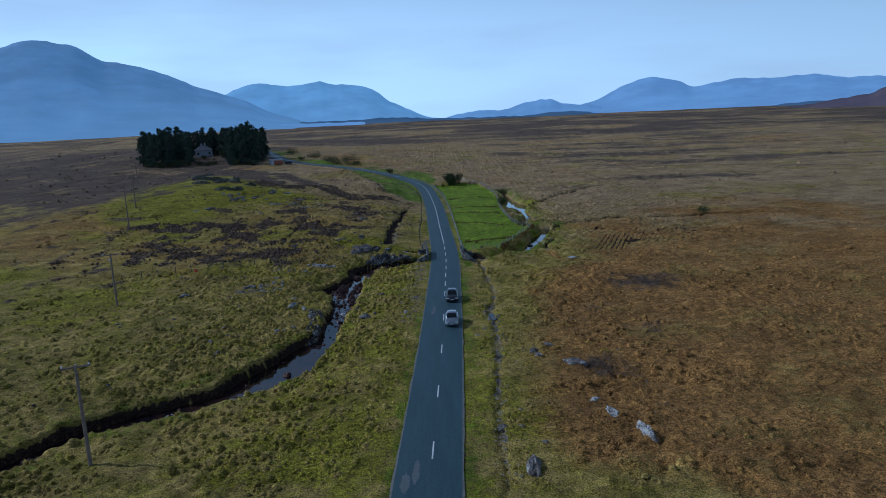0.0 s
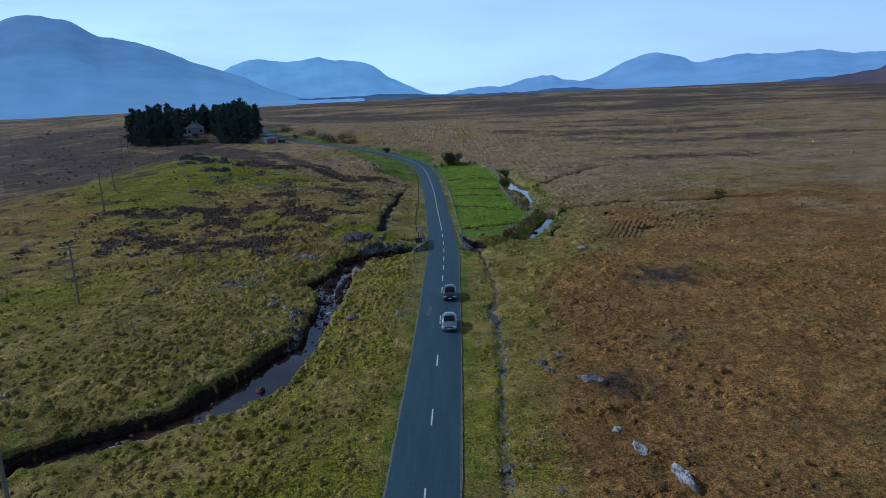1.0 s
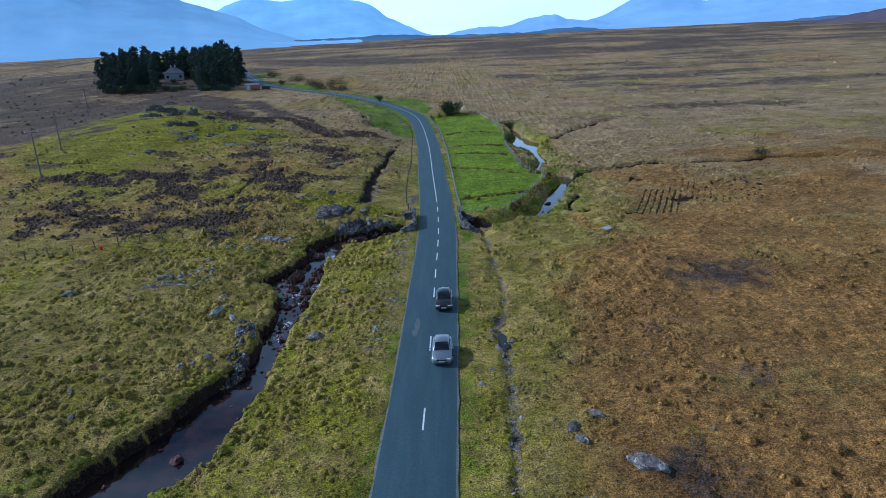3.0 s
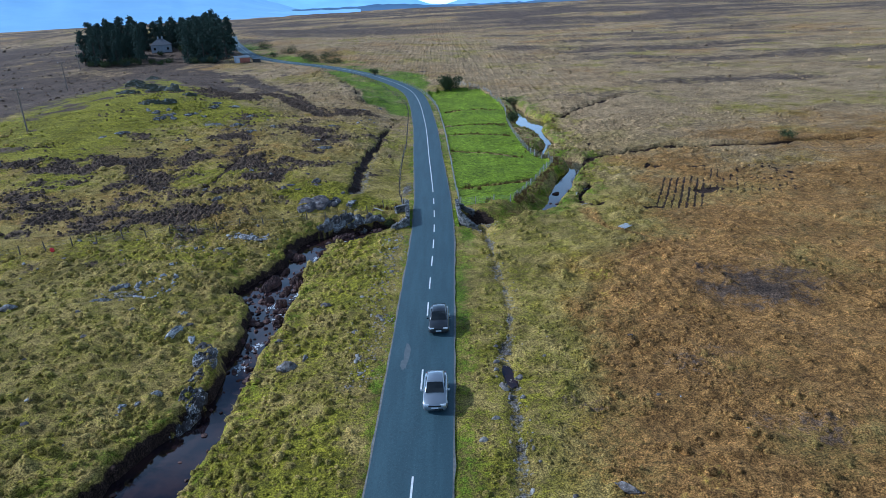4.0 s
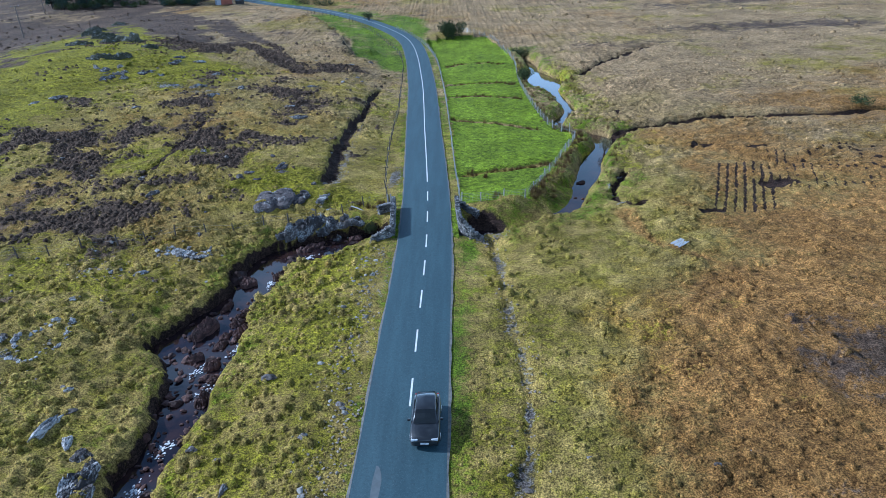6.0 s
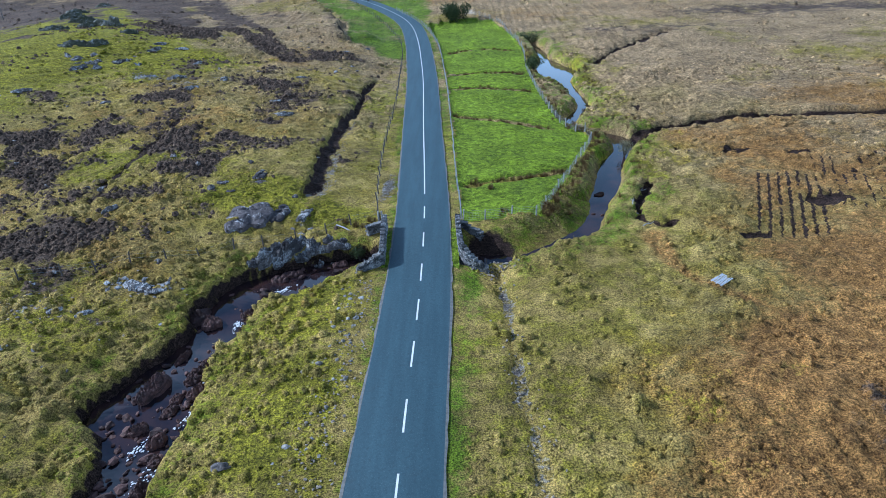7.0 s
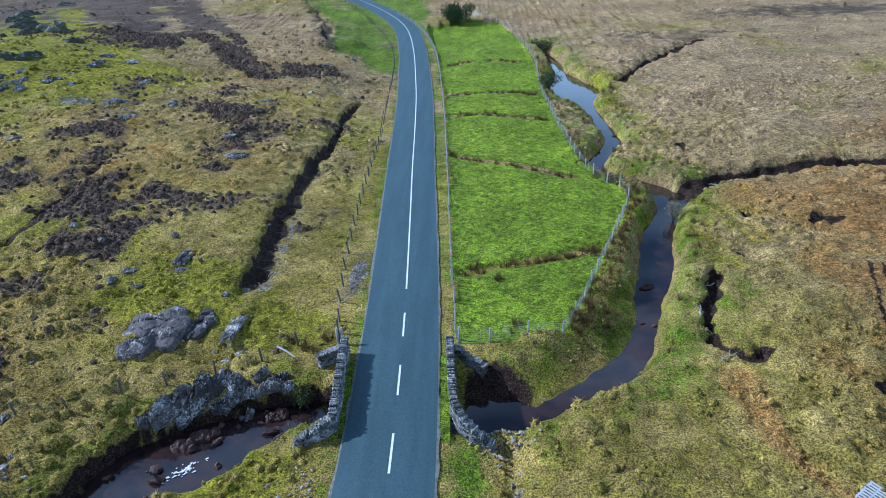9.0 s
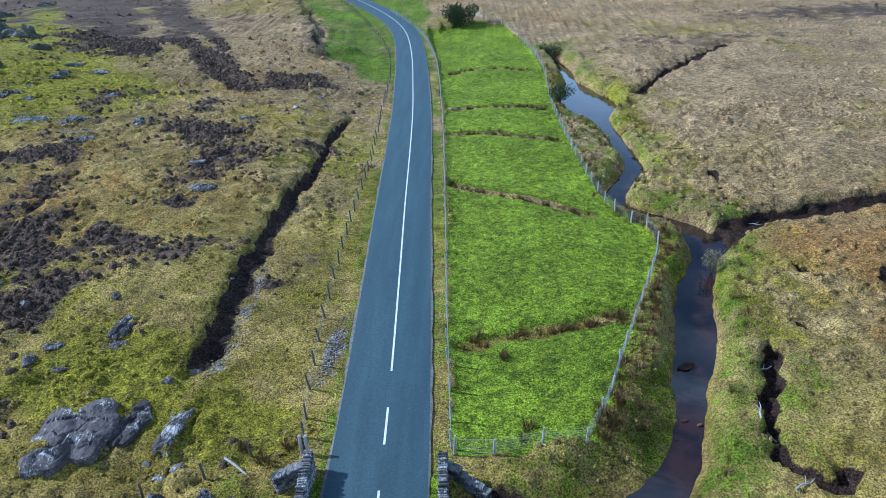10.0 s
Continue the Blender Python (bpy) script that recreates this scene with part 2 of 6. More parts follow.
def value_noise(x, y, size, seed):
    x, y = x / size, y / size
    ix, iy = np.floor(x), np.floor(y)
    fx, fy = x - ix, y - iy
    fx, fy = fx * fx * (3 - 2 * fx), fy * fy * (3 - 2 * fy)
    a, b = lattice(ix, iy, seed), lattice(ix + 1, iy, seed)
    c, d = lattice(ix, iy + 1, seed), lattice(ix + 1, iy + 1, seed)
    return (a * (1 - fx) + b * fx) * (1 - fy) + (c * (1 - fx) + d * fx) * fy


def fbm(x, y, size, seed, octaves=3):
    """Noise about 0, from -0.5 to 0.5."""
    total, amp, norm = 0.0, 1.0, 0.0
    for k in range(octaves):
        total = total + amp * value_noise(x + 17.3 * k, y - 9.1 * k, size / 2 ** k, seed + k)
        norm += amp
        amp *= 0.5
    return total / norm - 0.5


def step(e0, e1, v):
    t = np.clip((v - e0) / (e1 - e0), 0, 1)
    return t * t * (3 - 2 * t)


def smooth_path(points, per=6):
    """A Catmull-Rom curve through the points (rows of any number of values)."""
    p = np.array(points, float)
    p = np.vstack([2 * p[0] - p[1], p, 2 * p[-1] - p[-2]])
    rows = []
    for i in range(1, len(p) - 2):
        for k in range(per):
            t = k / per
            rows.append(0.5 * (2 * p[i] + (p[i + 1] - p[i - 1]) * t + (2 * p[i - 1] - 5 * p[i] + 4 * p[i + 1] - p[i + 2]) * t ** 2
                               + (3 * p[i] - p[i - 1] - 3 * p[i + 1] + p[i + 2]) * t ** 3))
    rows.append(p[-2])
    return np.array(rows)


def near_path(x, y, path):
    """Distance to the path, signed side, and the path's other values at the nearest place."""
    best = np.full(x.shape, 1e9)
    side = np.zeros(x.shape)
    extra = np.zeros(x.shape + (path.shape[1] - 2,))
    for a, b in zip(path[:-1], path[1:]):
        dx, dy = b[0] - a[0], b[1] - a[1]
        L2 = dx * dx + dy * dy + 1e-9
        t = np.clip(((x - a[0]) * dx + (y - a[1]) * dy) / L2, 0, 1)
        px, py = x - (a[0] + t * dx), y - (a[1] + t * dy)
        d = np.sqrt(px * px + py * py)
        w = d < best
        best = np.where(w, d, best)
        side = np.where(w, np.sign(dx * py - dy * px), side)
        if extra.shape[-1]:
            extra = np.where(w[..., None], a[2:] + t[..., None] * (b[2:] - a[2:]), extra)
    return best, side, extra


# road: centre x, y and height of its crown
ROAD = smooth_path([(-5.5, -90, 0), (-3.6, 0, 0), (-2.05, 46, 0), (-0.75, 82, 0), (-0.05, 111, 0), (0.3, 127, 0), (0.1, 145, 0), (-0.9, 173, 0), (-1.6, 195, 0.1), (-2.7, 217, 0.3),
                    (-5.3, 250, 0.9), (-10.5, 274, 1.7), (-24.5, 305, 3.0), (-45, 334, 4.4), (-68, 355, 5.9), (-86, 378, 7.4), (-102, 416, 9.0), (-125, 484, 9.6), (-158, 597, 8.5),
                    (-205, 760, 6.0), (-270, 960, 4.0)], 8)
ROAD_HALF = 2.74
# river: x, y, half width, water level
RIVER_UP = [(21.5, 242, .7, -1.65), (22.6, 237, .8, -1.7), (23.2, 229.4, 1.1, -1.7), (23.1, 223.5, 1.0, -1.7), (23.4, 216.4, 2.9, -1.7), (23.6, 209, 4.5, -1.7), (23.1, 203.6, 2.9, -1.7),
            (24.0, 199.2, 1.2, -1.7), (24.4, 194.4, .8, -1.7), (24.5, 190, .9, -1.7), (24.6, 186.2, .9, -1.7), (24.3, 183.6, 1.1, -1.7), (22.9, 180.7, 1.0, -1.7), (21.5, 178.1, .9, -1.7),
            (20.6, 176, 1.0, -1.7), (20.7, 173.9, .8, -1.7), (21.9, 172, .9, -1.7), (24.0, 169.8, 1.2, -1.7), (25.6, 168, 1.2, -1.7), (26.0, 165.4, 1.2, -1.7), (25.2, 162, 1.2, -1.7),
            (23.6, 158.7, 1.3, -1.7), (22.2, 154.6, 1.4, -1.7), (21.2, 151.1, 1.5, -1.7), (20.4, 148.6, 1.4, -1.7), (19.0, 145.7, 1.0, -1.7), (18.2, 143.1, 1.05, -1.72), (17.4, 140.9, 1.2, -1.75),
            (16.4, 139.1, 1.3, -1.77), (14.8, 137.4, 1.4, -1.8), (10.6, 134.4, 1.2, -1.85), (7, 132.9, 1.2, -1.87)]
RIVER_DOWN = [(0, 133.4, 1.3, -1.85), (-5.8, 133.8, 1.2, -1.8), (-8.3, 132.8, 1.9, -1.75), (-9.8, 131.6, 2.2, -1.73), (-11.6, 130.4, 2.7, -1.72), (-14.3, 128.6, 2.7, -1.74), (-15.2, 126.8, 2.1, -1.76),
              (-15.2, 124.6, 2.0, -1.78), (-15.8, 122.4, 2.1, -1.8), (-16.6, 120.5, 1.9, -1.82), (-17.0, 118.4, 2.4, -1.85), (-17.5, 116, 2.9, -1.87), (-17.7, 114, 2.7, -1.9), (-17.2, 112, 2.4, -1.93),
              (-16.6, 109.9, 2.0, -1.96), (-16.2, 107.6, 1.6, -2.0), (-16.4, 105, 1.8, -2.03), (-16.6, 101.6, 1.5, -2.08), (-16.9, 98.1, 1.5, -2.12), (-16.6, 95.2, 1.4, -2.16), (-16.9, 92.4, 1.5, -2.2),
              (-17.0, 89.5, 1.9, -2.22), (-17.9, 86, 2.5, -2.24), (-19.8, 78.5, 3.3, -2.3), (-22.3, 73.5, 3.2, -2.3), (-26.7, 69.6, 2.0, -2.3), (-33.4, 65.2, 1.8, -2.35), (-37.5, 62.3, 1.5, -2.4),
              (-41.4, 56.7, 1.5, -2.4), (-48, 48, 1.7, -2.45), (-58, 40, 1.7, -2.5), (-90, 28, 1.7, -2.6)]
RIVER = smooth_path(RIVER_UP + RIVER_DOWN, 4)
LOWER = np.nonzero((RIVER[:, 0] < -6) & (RIVER[:, 1] > 58))[0]
# cuts in the bog: half width, depth, how bare the peat lies, how stony, how ragged
CUTS = [
    (smooth_path([(26.9, 164.2), (29, 166.2), (31.5, 167.3), (34.7, 167.8), (38.4, 168.2), (43.1, 168.7), (50, 168.8), (62.5, 169), (82, 171)], 4), 1.55, 1.35, 1.0, 0.0, 0.8),
    (smooth_path([(31, 209.5), (33.6, 214.2), (37.9, 220.6), (41.7, 224.6), (47.5, 231.1), (54.2, 239.2)], 4), 0.95, 0.9, 0.8, 0.0, 1.0),
    (smooth_path([(25.4, 149.6), (24.7, 147.3), (24.0, 145), (22.7, 142.8), (21.9, 139.8), (21.6, 138.4), (22.4, 137.2), (23.4, 136.3), (24.6, 137.2)], 4), 0.30, 0.7, 1.0, 0.0, 1.2),
    (smooth_path([(26.2, 150.1), (27.4, 150.6), (28.0, 149.6)], 3), 0.22, 0.4, 1.0, 0.0, 0.9),
    (smooth_path([(29.6, 159.3), (30.8, 158.0), (31.6, 156.2)], 3), 0.42, 0.45, 1.0, 0.0, 1.2),
    (smooth_path([(29.4, 186.5), (31.4, 186.2)], 3), 0.25, 0.4, 0.9, 0.0, 0.8),
    (smooth_path([(31.1, 178.4), (30.4, 173.9), (30.3, 171.1), (31.2, 168)], 4), 0.35, 0.5, 1.0, 0.0, 1.3),
    (smooth_path([(21.8, 134.4), (21.7, 129), (23.4, 124.8), (26, 121.2), (30, 117.3), (38, 112)], 4), 0.45, 0.10, 0.30, 0.1, 1.2),
    (smooth_path([(6.6, 129.5), (7.2, 128), (7.5, 119.3), (7.5, 111.7), (8.0, 108), (7.5, 100.2), (6.7, 95), (6.5, 91.7), (6.6, 86.8), (6.0, 76), (4.7, 60), (4.2, 46), (3.4, 25)], 4), 0.48, 0.32, 0.42, 0.5, 1.0),
    (smooth_path([(-35, 176), (-34.5, 160), (-35, 146)], 3), 0.5, 0.3, 0.6, 0.0, 1.0),
]
TROD, DRAIN_EAST = CUTS[7][0], CUTS[8][0]
# the deep drain on the slope west of the road, its west wall steep, its east side a stony slope
DRAIN = smooth_path([(-9.9, 203), (-11.0, 192), (-11.2, 183), (-11.6, 175.9), (-11.9, 171), (-12.0, 162.5), (-11.8, 154), (-11.6, 149), (-12.4, 145.6)], 4)
# edge of uncut peat standing over the green strip
HAG = smooth_path([(-56, 324), (-43, 307), (-36, 290), (-30.5, 271), (-23.2, 250), (-21.8, 238), (-19.5, 229)], 4)
# old ridges and furrows on the slope, grown with heather: line and half width
FURROWS = [(smooth_path(p, 4), w) for p, w in (([(-97, 325), (-66, 280), (-47, 240), (-39, 228), (-26.5, 209)], 2.4), ([(-70, 300), (-58, 272), (-46, 250), (-36, 231)], 1.5), ([(-104, 316), (-80, 278), (-64, 246), (-52, 226)], 7.0))]
# low steps in the green field, with rushes along them: ends and the bow between
FIELD_STEPS = [smooth_path(p, 4) for p in ([(4.8, 149.3), (10.5, 150.6), (17, 152.5)], [(3.8, 178.5), (7.1, 175.6), (13.3, 172.0), (17.2, 169.1)], [(4.2, 194.7), (9.4, 194.0), (16.6, 190.4)], [(4, 206), (12.6, 206), (16.5, 204)], [(3, 226), (9, 229), (17, 226)])]
FIELD = [(4.2, 139.0), (7.5, 138.8), (12.2, 140.2), (16.0, 149), (21.6, 162.4), (20.4, 167), (18.8, 173.2), (18, 188.6), (18, 208.6), (18.9, 225), (17.7, 247), (14.6, 266), (6, 272),
         (-2, 262), (0.9, 235), (2.6, 204), (3.5, 175.6), (4.0, 154)]


def inside(x, y, poly):
    hit = np.zeros(x.shape, bool)
    for (ax, ay), (bx, by) in zip(poly, poly[1:] + poly[:1]):
        if ay != by:
            hit ^= ((ay > y) != (by > y)) & (x < (bx - ax) * (y - ay) / (by - ay) + ax)
    return hit


def dome(x, y, cx, cy, sx, sy, h):
    return h * np.exp(-0.5 * (((x - cx) / sx) ** 2 + ((y - cy) / sy) ** 2))


PITS = [(37.4, 155.8, 1.5, 0.8), (44.2, 154.3, 1.5, 0.8), (30.3, 132.5, 1.4, 0.8), (40.5, 140, 2.6, 1.3)]


def land(x, y):
    """Height of the ground and the six cover masks at places x, y."""
    x, y = np.asarray(x, float), np.asarray(y, float)
    dr, sr, rz = near_path(x, y, ROAD)
    rz = rz[..., 0]
    hill = dome(x, y, -72, 207, 38, 46, 5.9) + dome(x, y, -150, 430, 110, 105, 10) + dome(x, y, -300, 690, 110, 130, 19) + dome(x, y, -24, 150, 9, 10, 0.9)
    hill = hill + dome(x, y, -70, 212, 13, 12, 1.0) + dome(x, y, -88, 262, 20, 36, 3.0)
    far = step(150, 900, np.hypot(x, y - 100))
    z = hill + fbm(x, y, 26, 3) * (1.3 + 1.5 * far) + fbm(x, y, 7, 8) * 0.7 + far * fbm(x, y, 260, 21) * 9
    dv, sv, rv = near_path(x, y, RIVER)
    half, level = rv[..., 0] * np.where(x > 3, 0.84, 1.0), rv[..., 1]
    z = z + np.abs(fbm(x, y, 1.3, 31, 2)) * 1.25 * (0.5 + value_noise(x, y, 6, 35))
    z = z - np.where(x > 0, 0.7, 1.45) * np.exp(-(dv / np.where(x > 0, 10, 13)) ** 2)
    # the road bed and its verges
    bed = step(16 - 11.2 * np.exp(-((y - 133.5) / 7) ** 2), 3.6, dr)
    z = z * (1 - bed) + (rz - 0.12 + fbm(x, y, 1.2, 40, 2) * 0.12 * step(2.9, 4, dr)) * bed
    z = z - dome(x, y, 6.4, 134.6, 2.3, 1.8, 1.5) * step(4.2, 4.9, x)
    z = z - dome(x, y, 6.6, 127.5, 1.7, 4.5, 0.75) * step(3.1, 4.2, x)
    # green field
    field = inside(x + fbm(x, y, 3, 50) * 1.2, y + fbm(x, y, 3, 51) * 1.2, FIELD)
    f = field.astype(float)
    z = np.where(field, z * 0.35 + fbm(x, y, 5, 52) * 0.25 - 0.25, z)
    ridge = np.zeros(x.shape)
    for p in FIELD_STEPS:
        d, s, _ = near_path(x, y, p)
        ridge = np.maximum(ridge, step(1.1, 0.2, d + fbm(x, y, 1.5, 55) * 0.9))
    z = z - 0.35 * ridge * f
    # river
    calm = np.where(x > 3, 0.55, 1.0)
    dv2 = dv + (fbm(x, y, 4.5, 60) * 1.3 + fbm(x, y, 1.3, 63, 2) * 0.6) * calm
    dv2 = dv2 - dome(x, y, -21.3, 113.3, 1.3, 1.2, 2.4) - dome(x, y, -18.6, 125.3, 1.4, 1.2, 1.6)
    slope = np.where(x > 3, np.where(y < 146, np.where(sv < 0, np.where(dr < 18, 5.8, 2.6), np.where(dr < 9, 1.8, 1.7)), 1.3), np.where(sv > 0, 0.75, 0.55))
    rise = np.clip((dv2 - half + np.where((x > 3) & (sv < 0) & (y < 146) & (dr < 18), 2.8, 0.1)) / slope, 0, 1)
    prof = np.where(x > 3, np.where((sv < 0) & (y < 146), rise ** 1.8, rise ** 0.8), rise ** 0.5)
    z = (level - 0.45) * (1 - prof) + np.maximum(z, level + 0.25) * prof
    # cuts
    peat = np.zeros(x.shape)
    stone = np.zeros(x.shape)
    for path, w, depth, bare, stony, rag in CUTS:
        d, _, _ = near_path(x, y, path)
        d = d + (fbm(x, y, 2.2, 70) * 1.2 + fbm(x, y, 0.9, 72, 2) * 0.6) * rag
        c = step(w * 1.35, w * 0.55, d)
        z = z - depth * c
        peat = np.maximum(peat, c * bare)
        stone = np.maximum(stone, c * stony)
    d, s, _ = near_path(x, y, DRAIN)
    e = d * s + fbm(x, y, 3.0, 171) * 1.1 + fbm(x, y, 0.9, 172, 2) * 0.5
    wide = 0.65 + 0.55 * step(190, 165, y)
    ends = step(143.5, 147.5, y) * step(206, 196, y)
    trench = step(-1.1, -0.7, e / wide) * step(1.7, -0.1, e / wide) * ends
    z = z - 0.62 * trench
    peat = np.maximum(peat, step(-1.2, -0.9, e / wide) * step(0.9, 0.1, e / wide) * ends * 0.66)
    stone = np.maximum(stone, step(-0.3, 0.3, e / wide) * step(1.8, 1.0, e / wide) * ends * step(170, 158, y) * (0.45 + 0.5 * fbm(x, y, 2, 173)))
    dh, sh, _ = near_path(x, y, HAG)
    eh = dh * sh + fbm(x, y, 4.0, 174) * 3.0 + fbm(x, y, 1.2, 176, 2) * 0.8
    stand = step(227, 233, y) * step(325, 312, y)
    z = z + 1.7 * step(0.7, -0.5, eh) * np.exp(-(eh / 13) ** 2) * stand
    z = z + dome(x, y, -15.5, 238.5, 1.5, 2.0, 0.9) + dome(x, y, -21.5, 211.5, 3.2, 2.6, 0.8)
    peat = np.maximum(peat, step(-0.9, -0.2, eh) * step(1.3, 0.6, eh) * stand * (0.52 + 0.9 * fbm(x, y, 3, 177)))
    for px, py, rx, ry in PITS:
        d = np.hypot((x - px) / rx, (y - py) / ry) + fbm(x, y, 1.5, 75) * 0.9
        c = step(1.15, 0.75, d)
        z = z - 0.35 * c
        peat = np.maximum(peat, c)
    # shade below the east parapet, painted in as a dark peat patch
    peat = np.maximum(peat, dome(x, y, 6.3, 134.6, 2.2, 1.9, 1.0) * step(4.2, 4.8, x))
    # turf rows at the peat cutting
    across = x - 0.40 * (y - 140) + fbm(x, y, 5, 79) * 0.3
    row = np.abs((across / 1.02) % 1.0 - 0.5)
    rag = fbm(x, y, 4, 77) * 3.0
    plot = step(32.6, 33.2, across + rag * 0.4) * step(41.0, 40.2, across + rag) * step(131.0, 133, y + rag) * step(148.5, 146.5, y + rag)
    faint = step(39.0, 41, across + rag) * step(57, 53, across + rag) * step(135.0, 138, y + rag) * step(156, 152.5, y + rag)
    peat = np.maximum(peat, plot * step(0.27, 0.38, row) * step(0.06, 0.26, value_noise(x, y, 1.1, 73)) * (0.85 + 0.8 * fbm(x, y, 2.5, 76)))
    peat = np.maximum(peat, faint * step(0.28, 0.36, row) * step(0.25, 0.5, value_noise(x, y, 1.0, 74)) * 0.74)
    z = z - 0.04 * plot * step(0.30, 0.42, row)
    # banks
    bank = step(0.02, 0.16, rise) * step(1.0, 0.55, rise)
    peat = np.maximum(peat, np.where(x > 3, 0.24, np.where(sv > 0, 0.55, 0.7)) * bank)
    peat = np.maximum(peat, step(0.12, 0.05, rise) * 0.75)
    # plants
    n1, n2, n3 = fbm(x, y, 30, 80), fbm(x, y, 14, 83), fbm(x, y, 9, 86)
    left = step(2, -4, x)
    verge = np.where(x < ROAD_X(y), step(4.6, 3.0, dr + n3 * 2) * 0.5, step(7.2, 3.6, dr + n3 * 3) * (0.50 + 0.5 * n3))
    lush = np.maximum(f * (1 - 0.75 * ridge), verge)
    lush = np.maximum(lush, dome(x, y, 4.6, 127, 1.3, 7, 0.66))
    riverside = step(np.where(x > 3, 9.0, 5.0), 1.5, dv - half + n3 * np.where(x > 3, 9.0, 4.0)) * np.where(x > 3, step(0.12, 0.4, rise), step(0.5, 0.9, rise))
    lush = np.maximum(lush, riverside * np.where(x > 3, np.where(dr < 14, 0.42, 0.50), 0.42))
    lush = np.maximum(lush, step(9, 5, np.abs(dr - 3)) * step(185, 235, y) * step(330, 260, y) * left * (0.55 + n3))
    lush = np.maximum(lush, step(0.4, 1.6, eh) * step(19, 15, dr + n2 * 4) * step(222, 234, y) * step(340, 315, y) * left * (0.62 + 0.6 * n3))
    lush = np.maximum(lush, step(30, 14, dr + n2 * 25) * (sr < 0) * step(290, 320, y) * step(520, 440, y) * (0.5 + n3))
    nearer = step(320, 180, y)
    moss = np.clip(0.16 + 0.14 * step(138, 126, y) + 1.2 * n2 + 0.35 * n1, 0, 1) * left * nearer
    moss = np.maximum(moss, np.clip(dome(x, y, -74, 215, 17, 22, 1.15) + 1.1 * n3 + dome(x, y, -60, 152, 8, 4, 0.9) + dome(x, y, -67, 169, 7, 5, 0.9) + dome(x, y, -45, 203, 9, 9, 0.75) + dome(x, y, -18, 146.5, 4.5, 3, 0.8) + dome(x, y, -8, 141, 3, 2.5, 0.8) + dome(x, y, -16, 143, 7, 4, 0.5) + dome(x, y, -90, 258, 15, 34, 1.0) + dome(x, y, -73, 186, 12, 10, 0.8), 0, 1) * left)
    moss = np.maximum(moss, np.clip(step(16, 4, np.abs(dr)) * 0.4 + n2, 0, 1) * nearer * (1 - f))
    moss = np.maximum(moss, step(60, 10, dv) * np.clip(0.22 + n2, 0, 1) * nearer * np.where(x > 0, 0.75, 1.0) * step(45, 15, x))
    moss = np.maximum(moss, step(13, 4, dv - half + n3 * 12) * (x > 3) * step(128, 136, y) * step(245, 225, y) * (0.40 + 0.9 * n3))
    strip = step(-3, -5, x) * step(-19, -14, x) * step(134, 128, y) * step(30, 50, y)
    moss = np.maximum(moss, strip * np.clip(0.5 + 1.3 * n3 + 0.5 * n2, 0, 1))
    edge = np.interp(y, [60, 100, 118, 130, 150], [14, 13, 17, 22, 27])
    rust = step(-9, 13, x - edge + n1 * 24 + n2 * 14 + n3 * 8) * (0.80 + 0.7 * n2 + 0.4 * n3) * step(225, 135, y + n1 * 70)
    rust = np.maximum(rust, left * np.clip(0.27 + 0.8 * n1 + 0.5 * n3, 0, 1) * step(90, 132, y))
    rust = np.maximum(rust, (1 - nearer) * (0.34 + 0.9 * n1))
    trod, _, _ = near_path(x, y, TROD)
    rust = np.maximum(rust, 0.66 * step(2.0, 0.4, trod + n3 * 2.6))
    bog = np.maximum(np.maximum(dome(x, y, 34, 104, 5.5, 6.5, 0.9), dome(x, y, 22, 92, 3.2, 1.8, 0.6)), np.maximum(dome(x, y, 26, 82, 4, 2.5, 0.8), np.maximum(dome(x, y, 17, 70, 3.5, 3, 0.7), dome(x, y, 11.5, 87, 2.4, 1.2, 0.7))))
    heather = np.clip(bog + 0.9 * n3, 0, 1) * step(0.05, 0.3, bog) * 0.68
    hl = np.zeros(x.shape)
    # heather patches; the one at (-50, 133) is strengthened to paint in cloud shade
    for hx, hy, ha, hb, hv in ((-30, 157, 8, 9, 0.62), (-52, 161, 12, 12, 0.6), (-27, 187, 8, 8, 0.62), (-46, 177, 9, 4, 0.5), (-21.5, 211.5, 4.5, 3.5, 0.8), (-50, 133, 20, 8, 0.58), (-88, 290, 18, 30, 0.7), (-130, 275, 45, 55, 0.9), (-34, 200, 8, 6, 0.35)):
        hl = np.maximum(hl, dome(x, y, hx, hy, ha, hb, hv))
    furrow = np.zeros(x.shape)
    for path, w in FURROWS:
        d, _, _ = near_path(x, y, path)
        furrow = np.maximum(furrow, 0.62 * step(w * 1.4, w * 0.6, d + n3 * 3))
    heather = np.maximum(heather, np.clip(hl - 0.06 + 0.8 * n3 + 1.5 * fbm(x, y, 3.6, 96, 2) + 0.4 * n2 + furrow * (0.75 + 1.6 * fbm(x, y, 4.5, 98, 2)), 0, 1) * left * step(96, 140, y - 0.25 * x) * step(4, 9, dr))
    # far west plain: heather cover also carries a painted purple-brown haze
    heather = np.maximum(heather, step(-82, -112, x + n2 * 20) * step(165, 205, y) * step(700, 450, y) * (0.72 + n2))
    heather = np.maximum(heather, furrow * (1.05 + 1.5 * fbm(x, y, 6, 111, 2)))
    # ground below the shelter belt, darker than the moor around it
    heather = np.maximum(heather, 0.75 * step(1.1, 0.7, np.hypot((x + 128) / 46, (y - 395) / 55) + n2))
    # heather thickens with distance, putting some distance haze into the moor's colour
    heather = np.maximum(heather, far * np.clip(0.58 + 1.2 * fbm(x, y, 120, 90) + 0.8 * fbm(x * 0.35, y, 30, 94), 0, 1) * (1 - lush))
